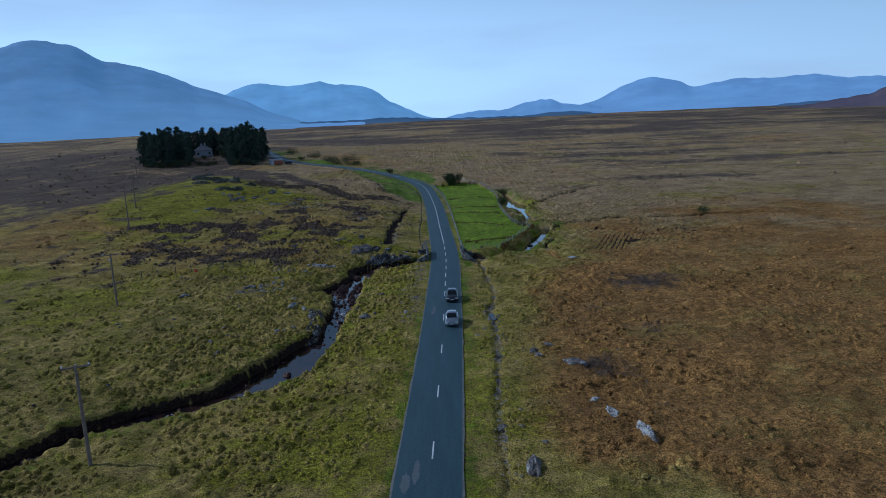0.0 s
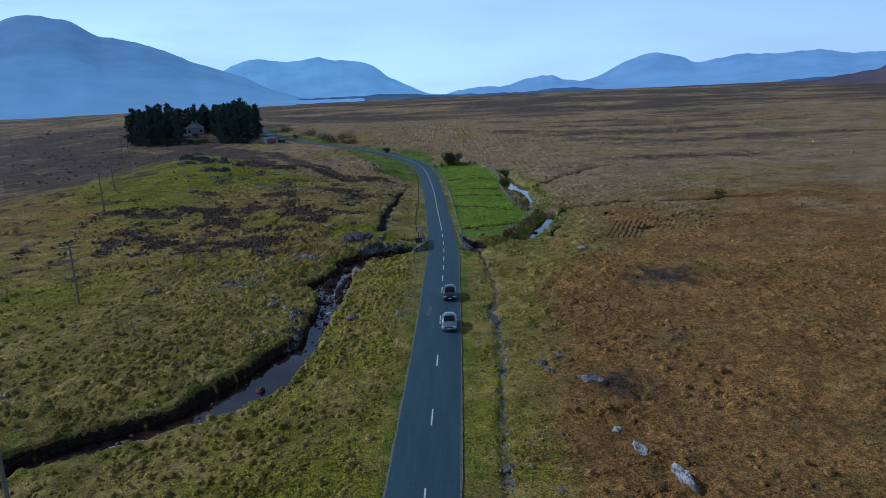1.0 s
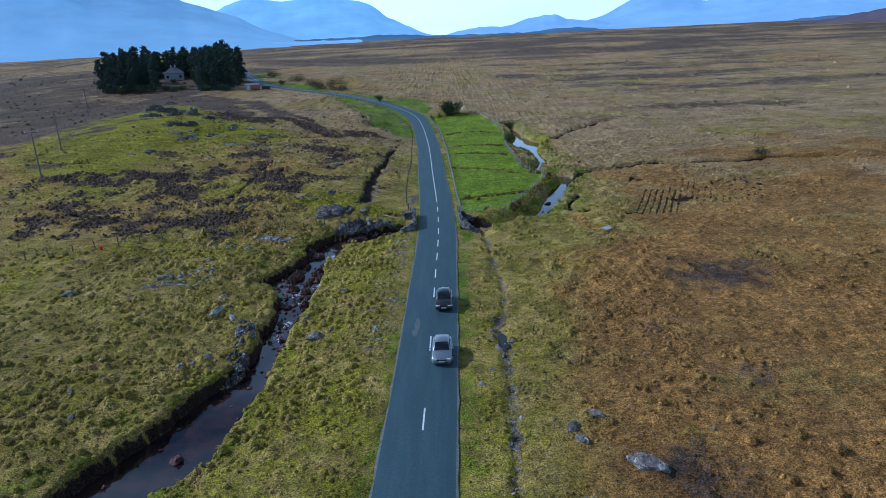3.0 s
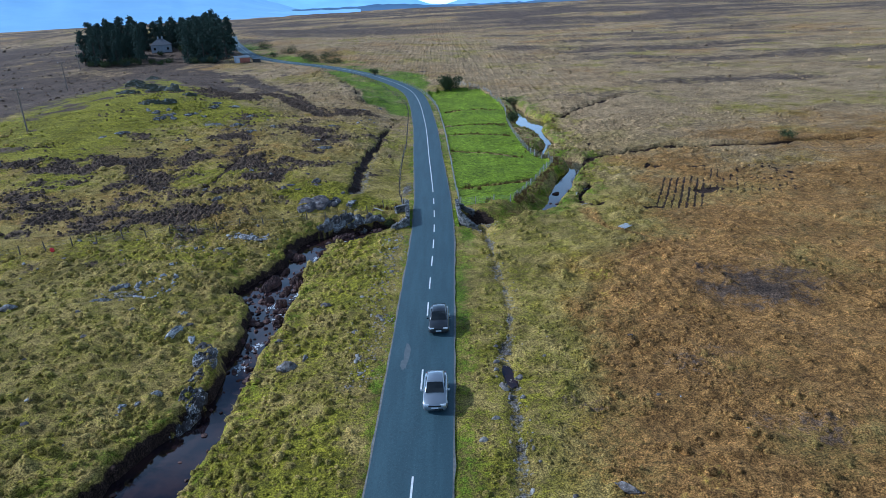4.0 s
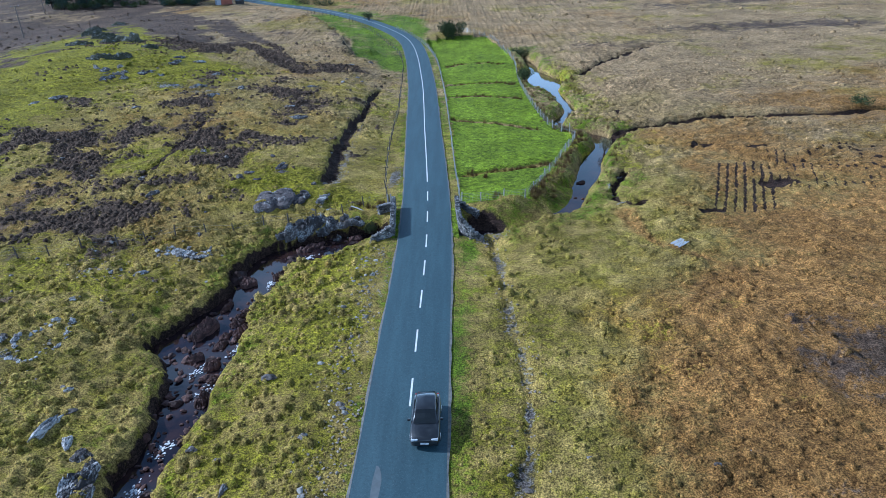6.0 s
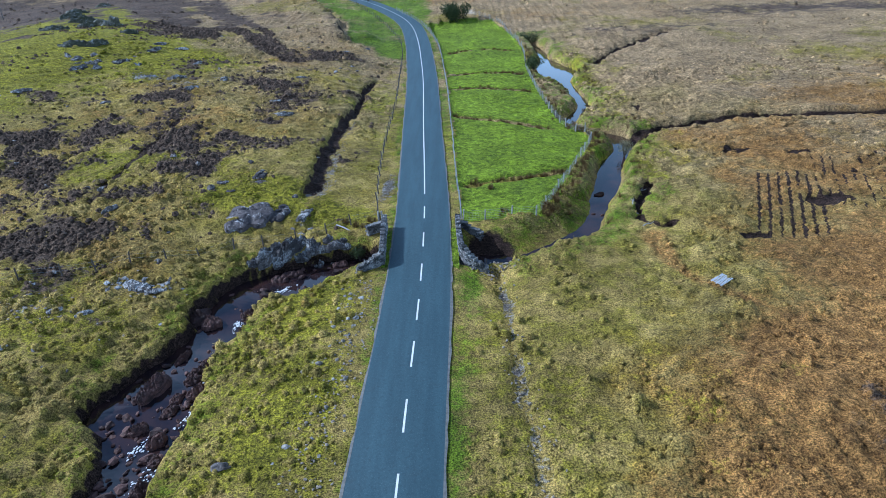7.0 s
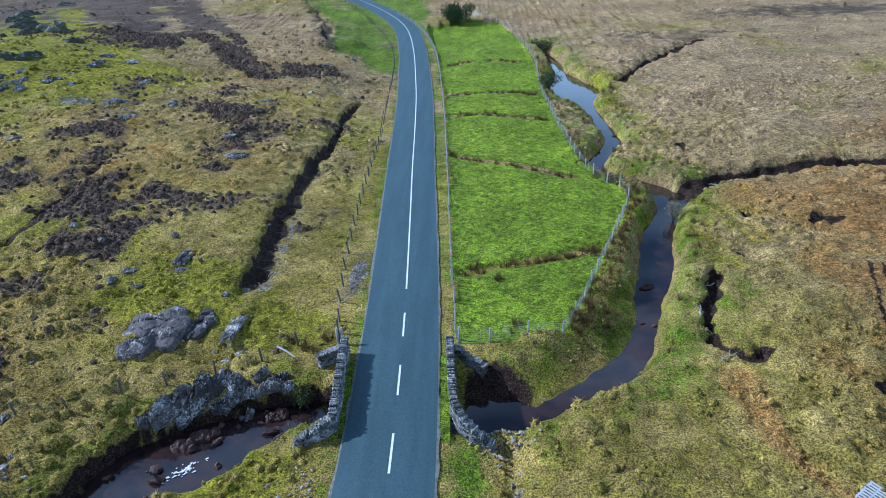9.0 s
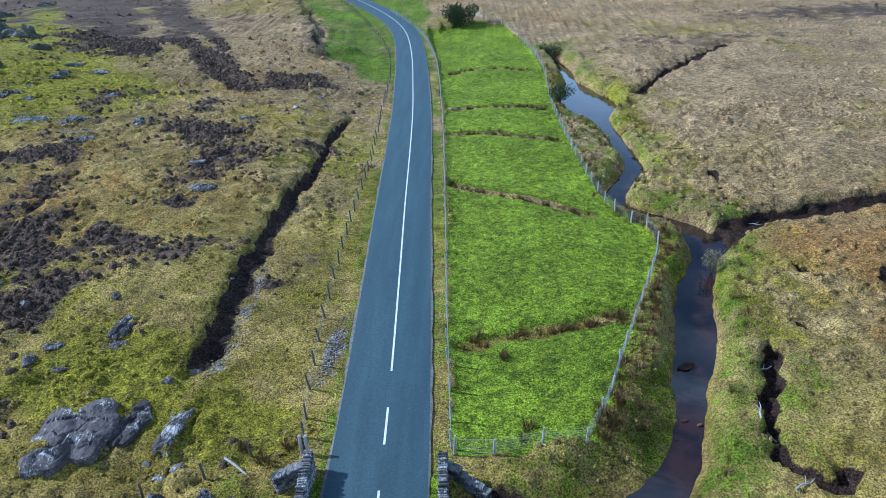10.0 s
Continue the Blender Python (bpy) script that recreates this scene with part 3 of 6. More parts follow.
    heather = np.maximum(heather, step(190, 270, y) * step(8, 40, x) * np.clip(0.22 + 1.5 * fbm(x * 0.3, y, 34, 101) + 0.8 * fbm(x * 0.4, y, 9, 104, 2), 0, 0.66))
    shingle = np.maximum(step(1.6, 0.5, np.abs(x - ROAD_X(y) + 6.3 + n3 * 2)) * step(92, 98, y) * step(126, 118, y) * (0.22 + 0.5 * n3), 0)
    stone = np.maximum(stone, shingle)
    stone = np.maximum(stone, dome(x, y, -4.0, 148.5, 0.7, 2.8, 0.62) + dome(x, y, -12.0, 141, 0.5, 1.8, 0.6))
    for cx, cy, cr in ((-23.7, 127.6, 2.0), (-32.5, 110.5, 2.4), (-40, 187, 3.0), (-34.6, 191.5, 2.5), (-47, 190, 3.0), (-31, 124, 2.2)):
        stone = np.maximum(stone, dome(x, y, cx, cy, cr, cr * 0.6, 0.6) * (0.8 + n3))
    return z, np.stack([lush, moss, rust], -1), np.stack([peat, heather, stone], -1)


def ROAD_X(y):
    return np.interp(y, ROAD[:80, 1], ROAD[:80, 0])


def ground_z(x, y):
    return float(land(np.array([x]), np.array([y]))[0][0])


# ---- mesh helpers ----
def quick_mesh(name, verts, tris):
    """A mesh from numpy arrays of vertices and of equal-sided faces."""
    me = bpy.data.meshes.new(name)
    k = tris.shape[1]
    me.vertices.add(len(verts))
    me.vertices.foreach_set("co", verts.astype(np.float32).ravel())
    me.loops.add(tris.size)
    me.loops.foreach_set("vertex_index", tris.astype(np.int32).ravel())
    me.polygons.add(len(tris))
    me.polygons.foreach_set("loop_start", np.arange(0, tris.size, k, dtype=np.int32))
    me.polygons.foreach_set("loop_total", np.full(len(tris), k, dtype=np.int32))
    me.polygons.foreach_set("use_smooth", np.zeros(len(tris), bool))
    me.update(calc_edges=True)
    return me


def cover(me, a, b, vary):
    for name, v in (("cover_a", a), ("cover_b", b)):
        at = me.attributes.new(name, "FLOAT_COLOR", "POINT")
        at.data.foreach_set("color", np.concatenate([v, np.ones((len(v), 1))], 1).astype(np.float32).ravel())
    at = me.attributes.new("vary", "FLOAT", "POINT")
    at.data.foreach_set("value", np.asarray(vary, np.float32))


def thing(name, me=None, material=None, label="", category="", group="", kind="", at=None):
    ob = new(name, me)
    if material is not None:
        me.materials.append(material)
    if at is not None:
        ob.matrix_basis = at
    return tagged(ob, label, category, group, kind)


def part(name, bm, material, parent, label="", at=None):
    """Links a bmesh or mesh as one mesh object under a thing or part."""
    if isinstance(bm, bmesh.types.BMesh):
        me = bpy.data.meshes.new(name)
        bm.to_mesh(me)
        bm.free()
    else:
        me = bm
    if material is not None and not me.materials:
        me.materials.append(material)
    ob = new(name, me)
    ob.parent = parent
    if at is not None:
        ob.matrix_basis = at
    return tagged(ob, label)


def smooth(me):
    me.polygons.foreach_set("use_smooth", np.ones(len(me.polygons), bool))
    return me


def ribbon(path, offsets, drop=0.0):
    """Vertices and quads of a strip along a path (x, y, z) at sideways offsets (offset, dz)."""
    p = np.array(path, float)
    tang = np.gradient(p[:, :2], axis=0)
    tang /= np.linalg.norm(tang, axis=1)[:, None] + 1e-9
    normal = np.stack([tang[:, 1], -tang[:, 0]], 1)
    rows = []
    for o, dz in offsets:
        o = np.broadcast_to(np.asarray(o, float), (len(p),))
        rows.append(np.column_stack([p[:, :2] + normal * o[:, None], p[:, 2] + dz - drop]))
    v = np.stack(rows, 1)
    k = len(offsets)
    i, j = np.meshgrid(np.arange(len(p) - 1), np.arange(k - 1), indexing="ij")
    a = (i * k + j).ravel()
    return v.reshape(-1, 3), np.stack([a, a + 1, a + k + 1, a + k], 1)


# ---- ground: one sheet to the horizon ----
def graded(lo, hi, a, b, fine, growth):
    mid = np.arange(a, b + fine / 2, fine)
    up, s = [], fine
    v = mid[-1]
    while v < hi:
        s *= growth
        v += s
        up.append(min(v, hi))
    down, s = [], fine
    v = mid[0]
    while v > lo:
        s *= growth
        v -= s
        down.append(max(v, lo))
    return np.array(down[::-1] + list(mid) + up)


gx = graded(-4700, 4700, -42, 46, 0.33, 1.05)
gy = graded(-400, 4800, 44, 200, 0.35, 1.045)
X, Y = np.meshgrid(gx, gy)
Z, CA, CB = land(X.ravel(), Y.ravel())
k = len(gx)
i, j = np.meshgrid(np.arange(len(gy) - 1), np.arange(k - 1), indexing="ij")
q = (i * k + j).ravel()
me = smooth(quick_mesh("ground", np.column_stack([X.ravel(), Y.ravel(), Z]), np.stack([q, q + 1, q + k + 1, q + k], 1)))
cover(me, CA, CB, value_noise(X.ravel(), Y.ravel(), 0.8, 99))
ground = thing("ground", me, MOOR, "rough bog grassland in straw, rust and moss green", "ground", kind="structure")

# ---- road ----
fine_road = smooth_path(ROAD[::4], 12)
v, f = ribbon(fine_road, [(-ROAD_HALF - 0.02, -0.25), (-ROAD_HALF, -0.02), (-1.4, 0.035), (0, 0.05), (1.4, 0.035), (ROAD_HALF, -0.02), (ROAD_HALF + 0.02, -0.25)])
road = thing("road", quick_mesh("road", v, f), ASPHALT, "narrow two-lane road of worn blue-grey asphalt", "road", kind="structure")
for s in (-1, 1):
    rag = 0.0 + 0.20 * value_noise(fine_road[:, 0], fine_road[:, 1], 1.3, 5 + s)
    v, f = ribbon(fine_road, [(s * (ROAD_HALF - 0.06), -0.009), (s * (ROAD_HALF + rag), -0.03)][::s])
    thing("road_edge", quick_mesh("road_edge", v, f), GRAVEL, "pale loose gravel along the road's edge", "road edge", kind="structure")


def road_at(y):
    """Road centre, height and heading where it passes y."""
    i = int(np.argmin(np.abs(fine_road[:, 1] - y)))
    i = min(max(i, 1), len(fine_road) - 2)
    t = np.interp(y, fine_road[i - 1:i + 2, 1], [0, 1, 2])
    p = fine_road[i - 1] * max(0, 1 - t) + fine_road[i] * (1 - abs(t - 1)) + fine_road[i + 1] * max(0, t - 1)
    d = fine_road[i + 1] - fine_road[i - 1]
    return p, math.atan2(-d[0], d[1])


LINE_X = 0.18
dash_starts = [2.9, 15.9, 28.9, 38.7, 51.4, 63.8, 76.6, 89.6, 102.5, 108.8, 115.2, 121.0, 127.0, 133.4, 139.7]
dash_starts = [y for y in dash_starts if y > -10]
for y in dash_starts:
    ys = np.linspace(y, y + 3.05, 5)
    pth = np.array([road_at(a)[0] for a in ys])
    v, f = ribbon(pth, [(LINE_X - 0.065, 0.054), (LINE_X + 0.065, 0.054)])
    part("lane_dash", quick_mesh("lane_dash", v, f), PAINT, road, "white painted dash")
keep = fine_road[(fine_road[:, 1] > 146.2) & (fine_road[:, 1] < 900)]
v, f = ribbon(np.vstack([road_at(146.2)[0], keep]), [(LINE_X - 0.065, 0.055), (LINE_X + 0.065, 0.055)])
part("solid_line", quick_mesh("solid_line", v, f), PAINT, road, "solid white painted centre line")

# ---- water ----
wv, wf = ribbon(np.column_stack([RIVER[:, :2], RIVER[:, 3]]), [(-RIVER[:, 2] - 1.3, 0), (-RIVER[:, 2] * 0.4, 0), (RIVER[:, 2] * 0.4, 0), (RIVER[:, 2] + 1.3, 0)])
stream = thing("stream", quick_mesh("stream", wv, wf), WATER, "dark peaty stream winding between cut banks", "water", kind="structure")

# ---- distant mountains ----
# hill surface with distance haze painted in as blue colour and a self-glow
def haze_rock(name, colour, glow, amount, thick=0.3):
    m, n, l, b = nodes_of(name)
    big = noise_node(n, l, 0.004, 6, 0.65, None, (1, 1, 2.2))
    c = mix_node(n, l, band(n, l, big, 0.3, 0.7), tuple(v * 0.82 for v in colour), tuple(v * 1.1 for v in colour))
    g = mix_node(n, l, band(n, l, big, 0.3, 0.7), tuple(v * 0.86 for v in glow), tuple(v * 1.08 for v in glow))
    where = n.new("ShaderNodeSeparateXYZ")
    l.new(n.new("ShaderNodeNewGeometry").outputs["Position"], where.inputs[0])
    # painted haze turns paler towards the foot, mixed in by height
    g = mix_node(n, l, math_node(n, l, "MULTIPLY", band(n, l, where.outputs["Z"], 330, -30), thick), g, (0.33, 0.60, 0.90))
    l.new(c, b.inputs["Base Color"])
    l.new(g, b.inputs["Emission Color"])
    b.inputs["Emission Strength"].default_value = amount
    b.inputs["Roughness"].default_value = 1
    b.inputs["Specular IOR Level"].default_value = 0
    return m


def mountain(name, distance, profile, depth, material, label, base=-14.0, seed=1):
    """A range whose skyline follows bearings and elevations in degrees as seen from the start of the road, with spurs down to the plain."""
    p = smooth_path(profile, 5)
    bearing = np.radians(np.linspace(p[0, 0], p[-1, 0], 130))
    crest = np.interp(bearing, np.radians(p[:, 0]), p[:, 1])
    rows = []
    steps = np.concatenate([np.linspace(0, 1, 16), [1.25]])
    for s in steps:
        r = distance + depth * (s - 1)
        top = 28 + distance * np.tan(np.radians(crest))
        top = top + (value_noise(bearing * 400, bearing * 0, 3, seed) + 0.6 * value_noise(bearing * 400, bearing * 0, 9, seed + 9) - 0.8) * distance * 0.0016
        spur = value_noise(bearing * 22 + s * 2.5, bearing * 0 + s * 1.6, 1.0, seed + 3) * 0.5 + value_noise(bearing * 60 - s * 3, bearing * 0 + s * 3.0, 1.0, seed + 4) * 0.2
        shape = s ** 1.15 * (1 - 0.5 * (1 - s) * spur * 2) if s <= 1 else 0.55
        z = base + (np.maximum(top, base + 1) - base) * shape
        rows.append(np.column_stack([np.sin(bearing) * r, np.cos(bearing) * r, z]))
    v = np.stack(rows, 0).reshape(-1, 3)
    k = len(bearing)
    i, j = np.meshgrid(np.arange(len(steps) - 1), np.arange(k - 1), indexing="ij")
    a = (i * k + j).ravel()
    return thing(name, smooth(quick_mesh(name, v, np.stack([a, a + 1, a + k + 1, a + k], 1))), material, label, "mountain", kind="structure")


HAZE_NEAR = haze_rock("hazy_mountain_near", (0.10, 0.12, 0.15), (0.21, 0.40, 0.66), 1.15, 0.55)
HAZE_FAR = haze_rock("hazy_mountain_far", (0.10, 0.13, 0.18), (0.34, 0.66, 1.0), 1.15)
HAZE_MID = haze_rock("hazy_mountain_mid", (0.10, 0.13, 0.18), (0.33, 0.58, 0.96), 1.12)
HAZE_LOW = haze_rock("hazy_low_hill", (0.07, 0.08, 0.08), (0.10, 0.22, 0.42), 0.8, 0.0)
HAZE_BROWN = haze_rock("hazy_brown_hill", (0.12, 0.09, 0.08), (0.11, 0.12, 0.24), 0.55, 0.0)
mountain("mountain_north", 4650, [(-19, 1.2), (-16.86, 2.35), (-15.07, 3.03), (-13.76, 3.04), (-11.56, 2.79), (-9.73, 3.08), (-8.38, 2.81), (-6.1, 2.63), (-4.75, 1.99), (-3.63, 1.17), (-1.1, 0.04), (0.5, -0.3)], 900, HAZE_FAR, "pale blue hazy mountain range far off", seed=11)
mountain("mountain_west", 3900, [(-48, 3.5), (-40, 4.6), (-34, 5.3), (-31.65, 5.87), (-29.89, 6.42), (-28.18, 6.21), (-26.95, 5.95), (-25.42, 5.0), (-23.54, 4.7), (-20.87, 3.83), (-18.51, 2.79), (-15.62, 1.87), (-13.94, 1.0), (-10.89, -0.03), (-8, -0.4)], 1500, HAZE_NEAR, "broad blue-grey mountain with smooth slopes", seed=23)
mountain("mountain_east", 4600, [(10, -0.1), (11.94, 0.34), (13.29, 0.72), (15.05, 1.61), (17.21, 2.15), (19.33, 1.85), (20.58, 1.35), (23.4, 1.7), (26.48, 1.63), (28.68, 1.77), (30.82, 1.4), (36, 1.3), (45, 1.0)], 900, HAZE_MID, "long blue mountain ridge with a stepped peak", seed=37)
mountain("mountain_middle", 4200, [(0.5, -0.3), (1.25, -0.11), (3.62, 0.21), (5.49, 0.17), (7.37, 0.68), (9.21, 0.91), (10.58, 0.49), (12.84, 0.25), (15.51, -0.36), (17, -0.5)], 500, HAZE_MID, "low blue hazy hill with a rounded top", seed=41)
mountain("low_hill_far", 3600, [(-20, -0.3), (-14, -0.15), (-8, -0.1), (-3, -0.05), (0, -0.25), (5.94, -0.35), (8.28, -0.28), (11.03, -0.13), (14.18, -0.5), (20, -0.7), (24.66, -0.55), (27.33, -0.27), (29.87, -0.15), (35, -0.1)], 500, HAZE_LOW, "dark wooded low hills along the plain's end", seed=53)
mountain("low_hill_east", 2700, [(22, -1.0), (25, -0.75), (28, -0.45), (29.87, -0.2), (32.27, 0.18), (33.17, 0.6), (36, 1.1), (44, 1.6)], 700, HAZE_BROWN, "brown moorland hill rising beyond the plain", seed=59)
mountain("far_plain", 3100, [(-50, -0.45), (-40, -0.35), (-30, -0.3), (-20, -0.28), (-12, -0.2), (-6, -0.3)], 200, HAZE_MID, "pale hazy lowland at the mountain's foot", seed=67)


# ---- shapes ----
def heights(xy):
    xy = np.asarray(xy, float)
    return land(xy[:, 0], xy[:, 1])[0]


def box_bm(sx, sy, sz, at=(0, 0, 0), bevel=0.0, turn=None):
    bm = bmesh.new()
    bmesh.ops.create_cube(bm, size=1, matrix=Matrix.Diagonal((sx, sy, sz, 1)))
    if bevel:
        bmesh.ops.bevel(bm, geom=bm.edges[:], offset=bevel, segments=2, affect="EDGES", profile=0.6)
    if turn is not None:
        bm.transform(turn)
    bm.transform(Matrix.Translation(at))
    return bm


def tube_bm(points, radii, sides=8, cap=True):
    """A tapered tube through points."""
    bm = bmesh.new()
    rings = []
    pts = [Vector(p) for p in points]
    for i, p in enumerate(pts):
        d = (pts[min(i + 1, len(pts) - 1)] - pts[max(i - 1, 0)]).normalized()
        a = d.orthogonal().normalized()
        b = d.cross(a)
        rings.append([bm.verts.new(p + radii[i] * (math.cos(2 * math.pi * k / sides) * a + math.sin(2 * math.pi * k / sides) * b)) for k in range(sides)])
    for r0, r1 in zip(rings[:-1], rings[1:]):
        for k in range(sides):
            bm.faces.new((r0[k], r0[(k + 1) % sides], r1[(k + 1) % sides], r1[k]))
    if cap:
        bm.faces.new(rings[0][::-1])
        bm.faces.new(rings[-1])
    return bm


def mesh_of(name, bm, material=None):
    me = bpy.data.meshes.new(name)
    bm.to_mesh(me)
    bm.free()
    if material is not None:
        me.materials.append(material)
    return me


def rock_mesh(name, seed, material, subdiv=2, rough=0.45, facets=9, strata=0.0):
    """An angular boulder: a ball cut by planes and roughened; its foot is flattened."""
    rng = random.Random(seed)
    bm = bmesh.new()
    bmesh.ops.create_icosphere(bm, subdivisions=subdiv, radius=1)
    planes = []
    for _ in range(facets):
        d = Vector((rng.uniform(-1, 1), rng.uniform(-1, 1), rng.uniform(-0.5, 1))).normalized()
        planes.append((d, rng.uniform(0.55, 0.85)))
    off = Vector((seed * 3.1, seed * 1.7, seed * 0.9))
    for v in bm.verts:
        for d, r in planes:
            s = v.co.dot(d)
            if s > r:
                v.co -= d * (s - r)
        nz = noise.fractal(v.co * 1.7 + off, 1.0, 2.0, 4)
        v.co *= 1 + rough * 0.45 * nz
        if strata:
            v.co += Vector((0, 0, 1)) * strata * abs(math.sin(v.co.x * 7 + v.co.y * 2 + nz * 2))
        v.co.z = max(v.co.z, -0.35)
    return mesh_of(name, bm, material)


def outcrop_mesh(name, seed, material, cracks=(2.6, 1.1), steep=0.55, rough=0.22):
    """A low bare dome of bedrock: split by joints into blocks that stand at slightly different heights, with an uneven outline."""
    rng = random.Random(seed)
    off = Vector((seed * 1.37, seed * 2.11, 0))
    rings, spokes = 22, 64
    bm = bmesh.new()
    rows = []
    for i in range(rings + 1):
        row = []
        for j in range(spokes):
            a = 2 * math.pi * j / spokes
            edge = 1 + 0.34 * noise.noise(Vector((math.cos(a) * 1.3, math.sin(a) * 1.3, 0)) + off) + 0.14 * noise.noise(Vector((math.cos(a) * 4, math.sin(a) * 4, 3)) + off)
            r = i / rings
            p = Vector((math.cos(a) * r * edge, math.sin(a) * r * edge, 0))
            q = Vector((p.x * cracks[0] + 0.35 * p.y, p.y * cracks[1], 0)) + off + Vector((0.4 * noise.noise(p * 3 + off), 0.4 * noise.noise(p * 3 - off), 0))
            dist, cells = noise.voronoi(q)
            joint = min(1.0, (dist[1] - dist[0]) * 4.5)
            block = noise.cell(cells[0] * 7.3 + off)
            h = (1 - r ** 2.6) ** steep * (0.62 + 0.30 * block + 0.30 * noise.noise(p * 1.6 + off))
            h = h * (0.72 + 0.28 * joint) + rough * 0.3 * noise.fractal(p * 5 + off, 1.0, 2.0, 4) * (1 - r ** 6)
            row.append(bm.verts.new((p.x, p.y, h if i < rings else -0.4)))
            if i == 0:
                break
        rows.append(row)
    for j in range(spokes):
        bm.faces.new((rows[0][0], rows[1][j], rows[1][(j + 1) % spokes]))
    for a, b in zip(rows[1:-1], rows[2:]):
        for j in range(spokes):
            bm.faces.new((a[j], b[j], b[(j + 1) % spokes], a[(j + 1) % spokes]))
    return mesh_of(name, bm, material)


# ---- the stone bridge ----
STONES = []
for s in range(6):
    rng = random.Random(40 + s)
    bm = bmesh.new()
    bmesh.ops.create_cube(bm, size=1)
    bmesh.ops.bevel(bm, geom=[e for e in bm.edges if abs(e.verts[0].co.z - e.verts[1].co.z) < 0.1], offset=0.10, segments=1, affect="EDGES")
    for v in bm.verts:
        v.co += Vector((rng.uniform(-1, 1), rng.uniform(-1, 1), rng.uniform(-1, 1))) * 0.10
    STONES.append(mesh_of("stone", bm, WALL_STONE))


def stone_run(owner, path, thick, tops, bottoms, rng, coping=True, skip=None):
    """Courses of thin slabs along a line (x, y); tops and bottoms give heights at its ends."""
    path = [Vector((*p, 0)) for p in path]
    seg = [(b - a).length for a, b in zip(path[:-1], path[1:])]
    total = sum(seg)

    def place(u):
        for a, b, L in zip(path[:-1], path[1:], seg):
            if u <= L:
                return a.lerp(b, u / L), math.atan2(b.y - a.y, b.x - a.x)
            u -= L
        return path[-1], math.atan2(path[-1].y - path[-2].y, path[-1].x - path[-2].x)

    def height_at(pair, u):
        return pair[0] + (pair[1] - pair[0]) * u / total
    z = min(bottoms)
    while z < max(tops):
        h = rng.uniform(0.13, 0.19)
        u = rng.uniform(-0.1, 0)
        while u < total:
            length = rng.uniform(0.3, 0.7)
            c = min(max(u + length / 2, 0.05), total - 0.05)
            if z >= height_at(bottoms, c) - 0.15 and z + h <= height_at(tops, c) + 0.03:
                p, a = place(c)
                if not (skip and skip(p, z)):
                    m = pose(p.x, p.y, z + h / 2, rng.uniform(-2, 2), rng.uniform(-2, 2), math.degrees(a) + rng.uniform(-3, 3)) @ Matrix.Diagonal((length * 0.97, thick * rng.uniform(0.92, 1.08), h * 0.93, 1))
                    part("stone", rng.choice(STONES), None, owner, at=m)
            u += length
        z += h
    if coping:
        u = 0.05
        while u < total:
            w = rng.uniform(0.07, 0.15)
            p, a = place(u)
            h = rng.uniform(0.16, 0.36)
            m = pose(p.x, p.y, height_at(tops, u) + h / 2 - 0.03, rng.uniform(-4, 4), rng.uniform(-9, 9), math.degrees(a) + rng.uniform(-4, 4)) @ Matrix.Diagonal((w, thick * rng.uniform(0.95, 1.15), h, 1))
            part("coping_stone", rng.choice(STONES), None, owner, at=m)
            u += w * 1.02


rng = random.Random(5)


def arch_gap(p, z):
    return abs(p.y - 133.4) < 1.9 and z < -0.55 - 0.25 * abs(p.y - 133.4)


bridge = thing("stone_bridge", None, None, "low stone road bridge over the peaty stream", "bridge")
deck = box_bm(6.5, 7.4, 0.4, (0.30, 133.9, -0.40))
part("deck", deck, WALL_STONE, bridge)
for side, x0, x1 in (("west", -3.1, -2.45), ("east", 2.9, 3.75)):
    nx, ny = 8, 60
    xs, ys = np.meshgrid(np.linspace(x0, x1, nx), np.linspace(128.4, 138.8, ny))
    xs, ys = xs.ravel(), ys.ravel()
    zs = -0.14 + 0.09 * value_noise(xs, ys, 0.35, 4) + 0.05 * value_noise(xs, ys, 1.1, 8) - 0.3 * step(3.5, 5.1, np.abs(ys - 133.6))
    i, j = np.meshgrid(np.arange(ny - 1), np.arange(nx - 1), indexing="ij")
    q = (i * nx + j).ravel()
    me = quick_mesh("grass_verge", np.column_stack([xs, ys, zs]), np.stack([q, q + 1, q + nx + 1, q + nx], 1))
    k = len(xs)
    cover(me, np.column_stack([0.62 + 0.35 * value_noise(xs, ys, 0.9, 6), np.full(k, 0.2), np.zeros(k)]), np.zeros((k, 3)), value_noise(xs, ys, 0.4, 3))
    part("grass_verge", me, MOOR, bridge, "short grass strip beside the parapet")
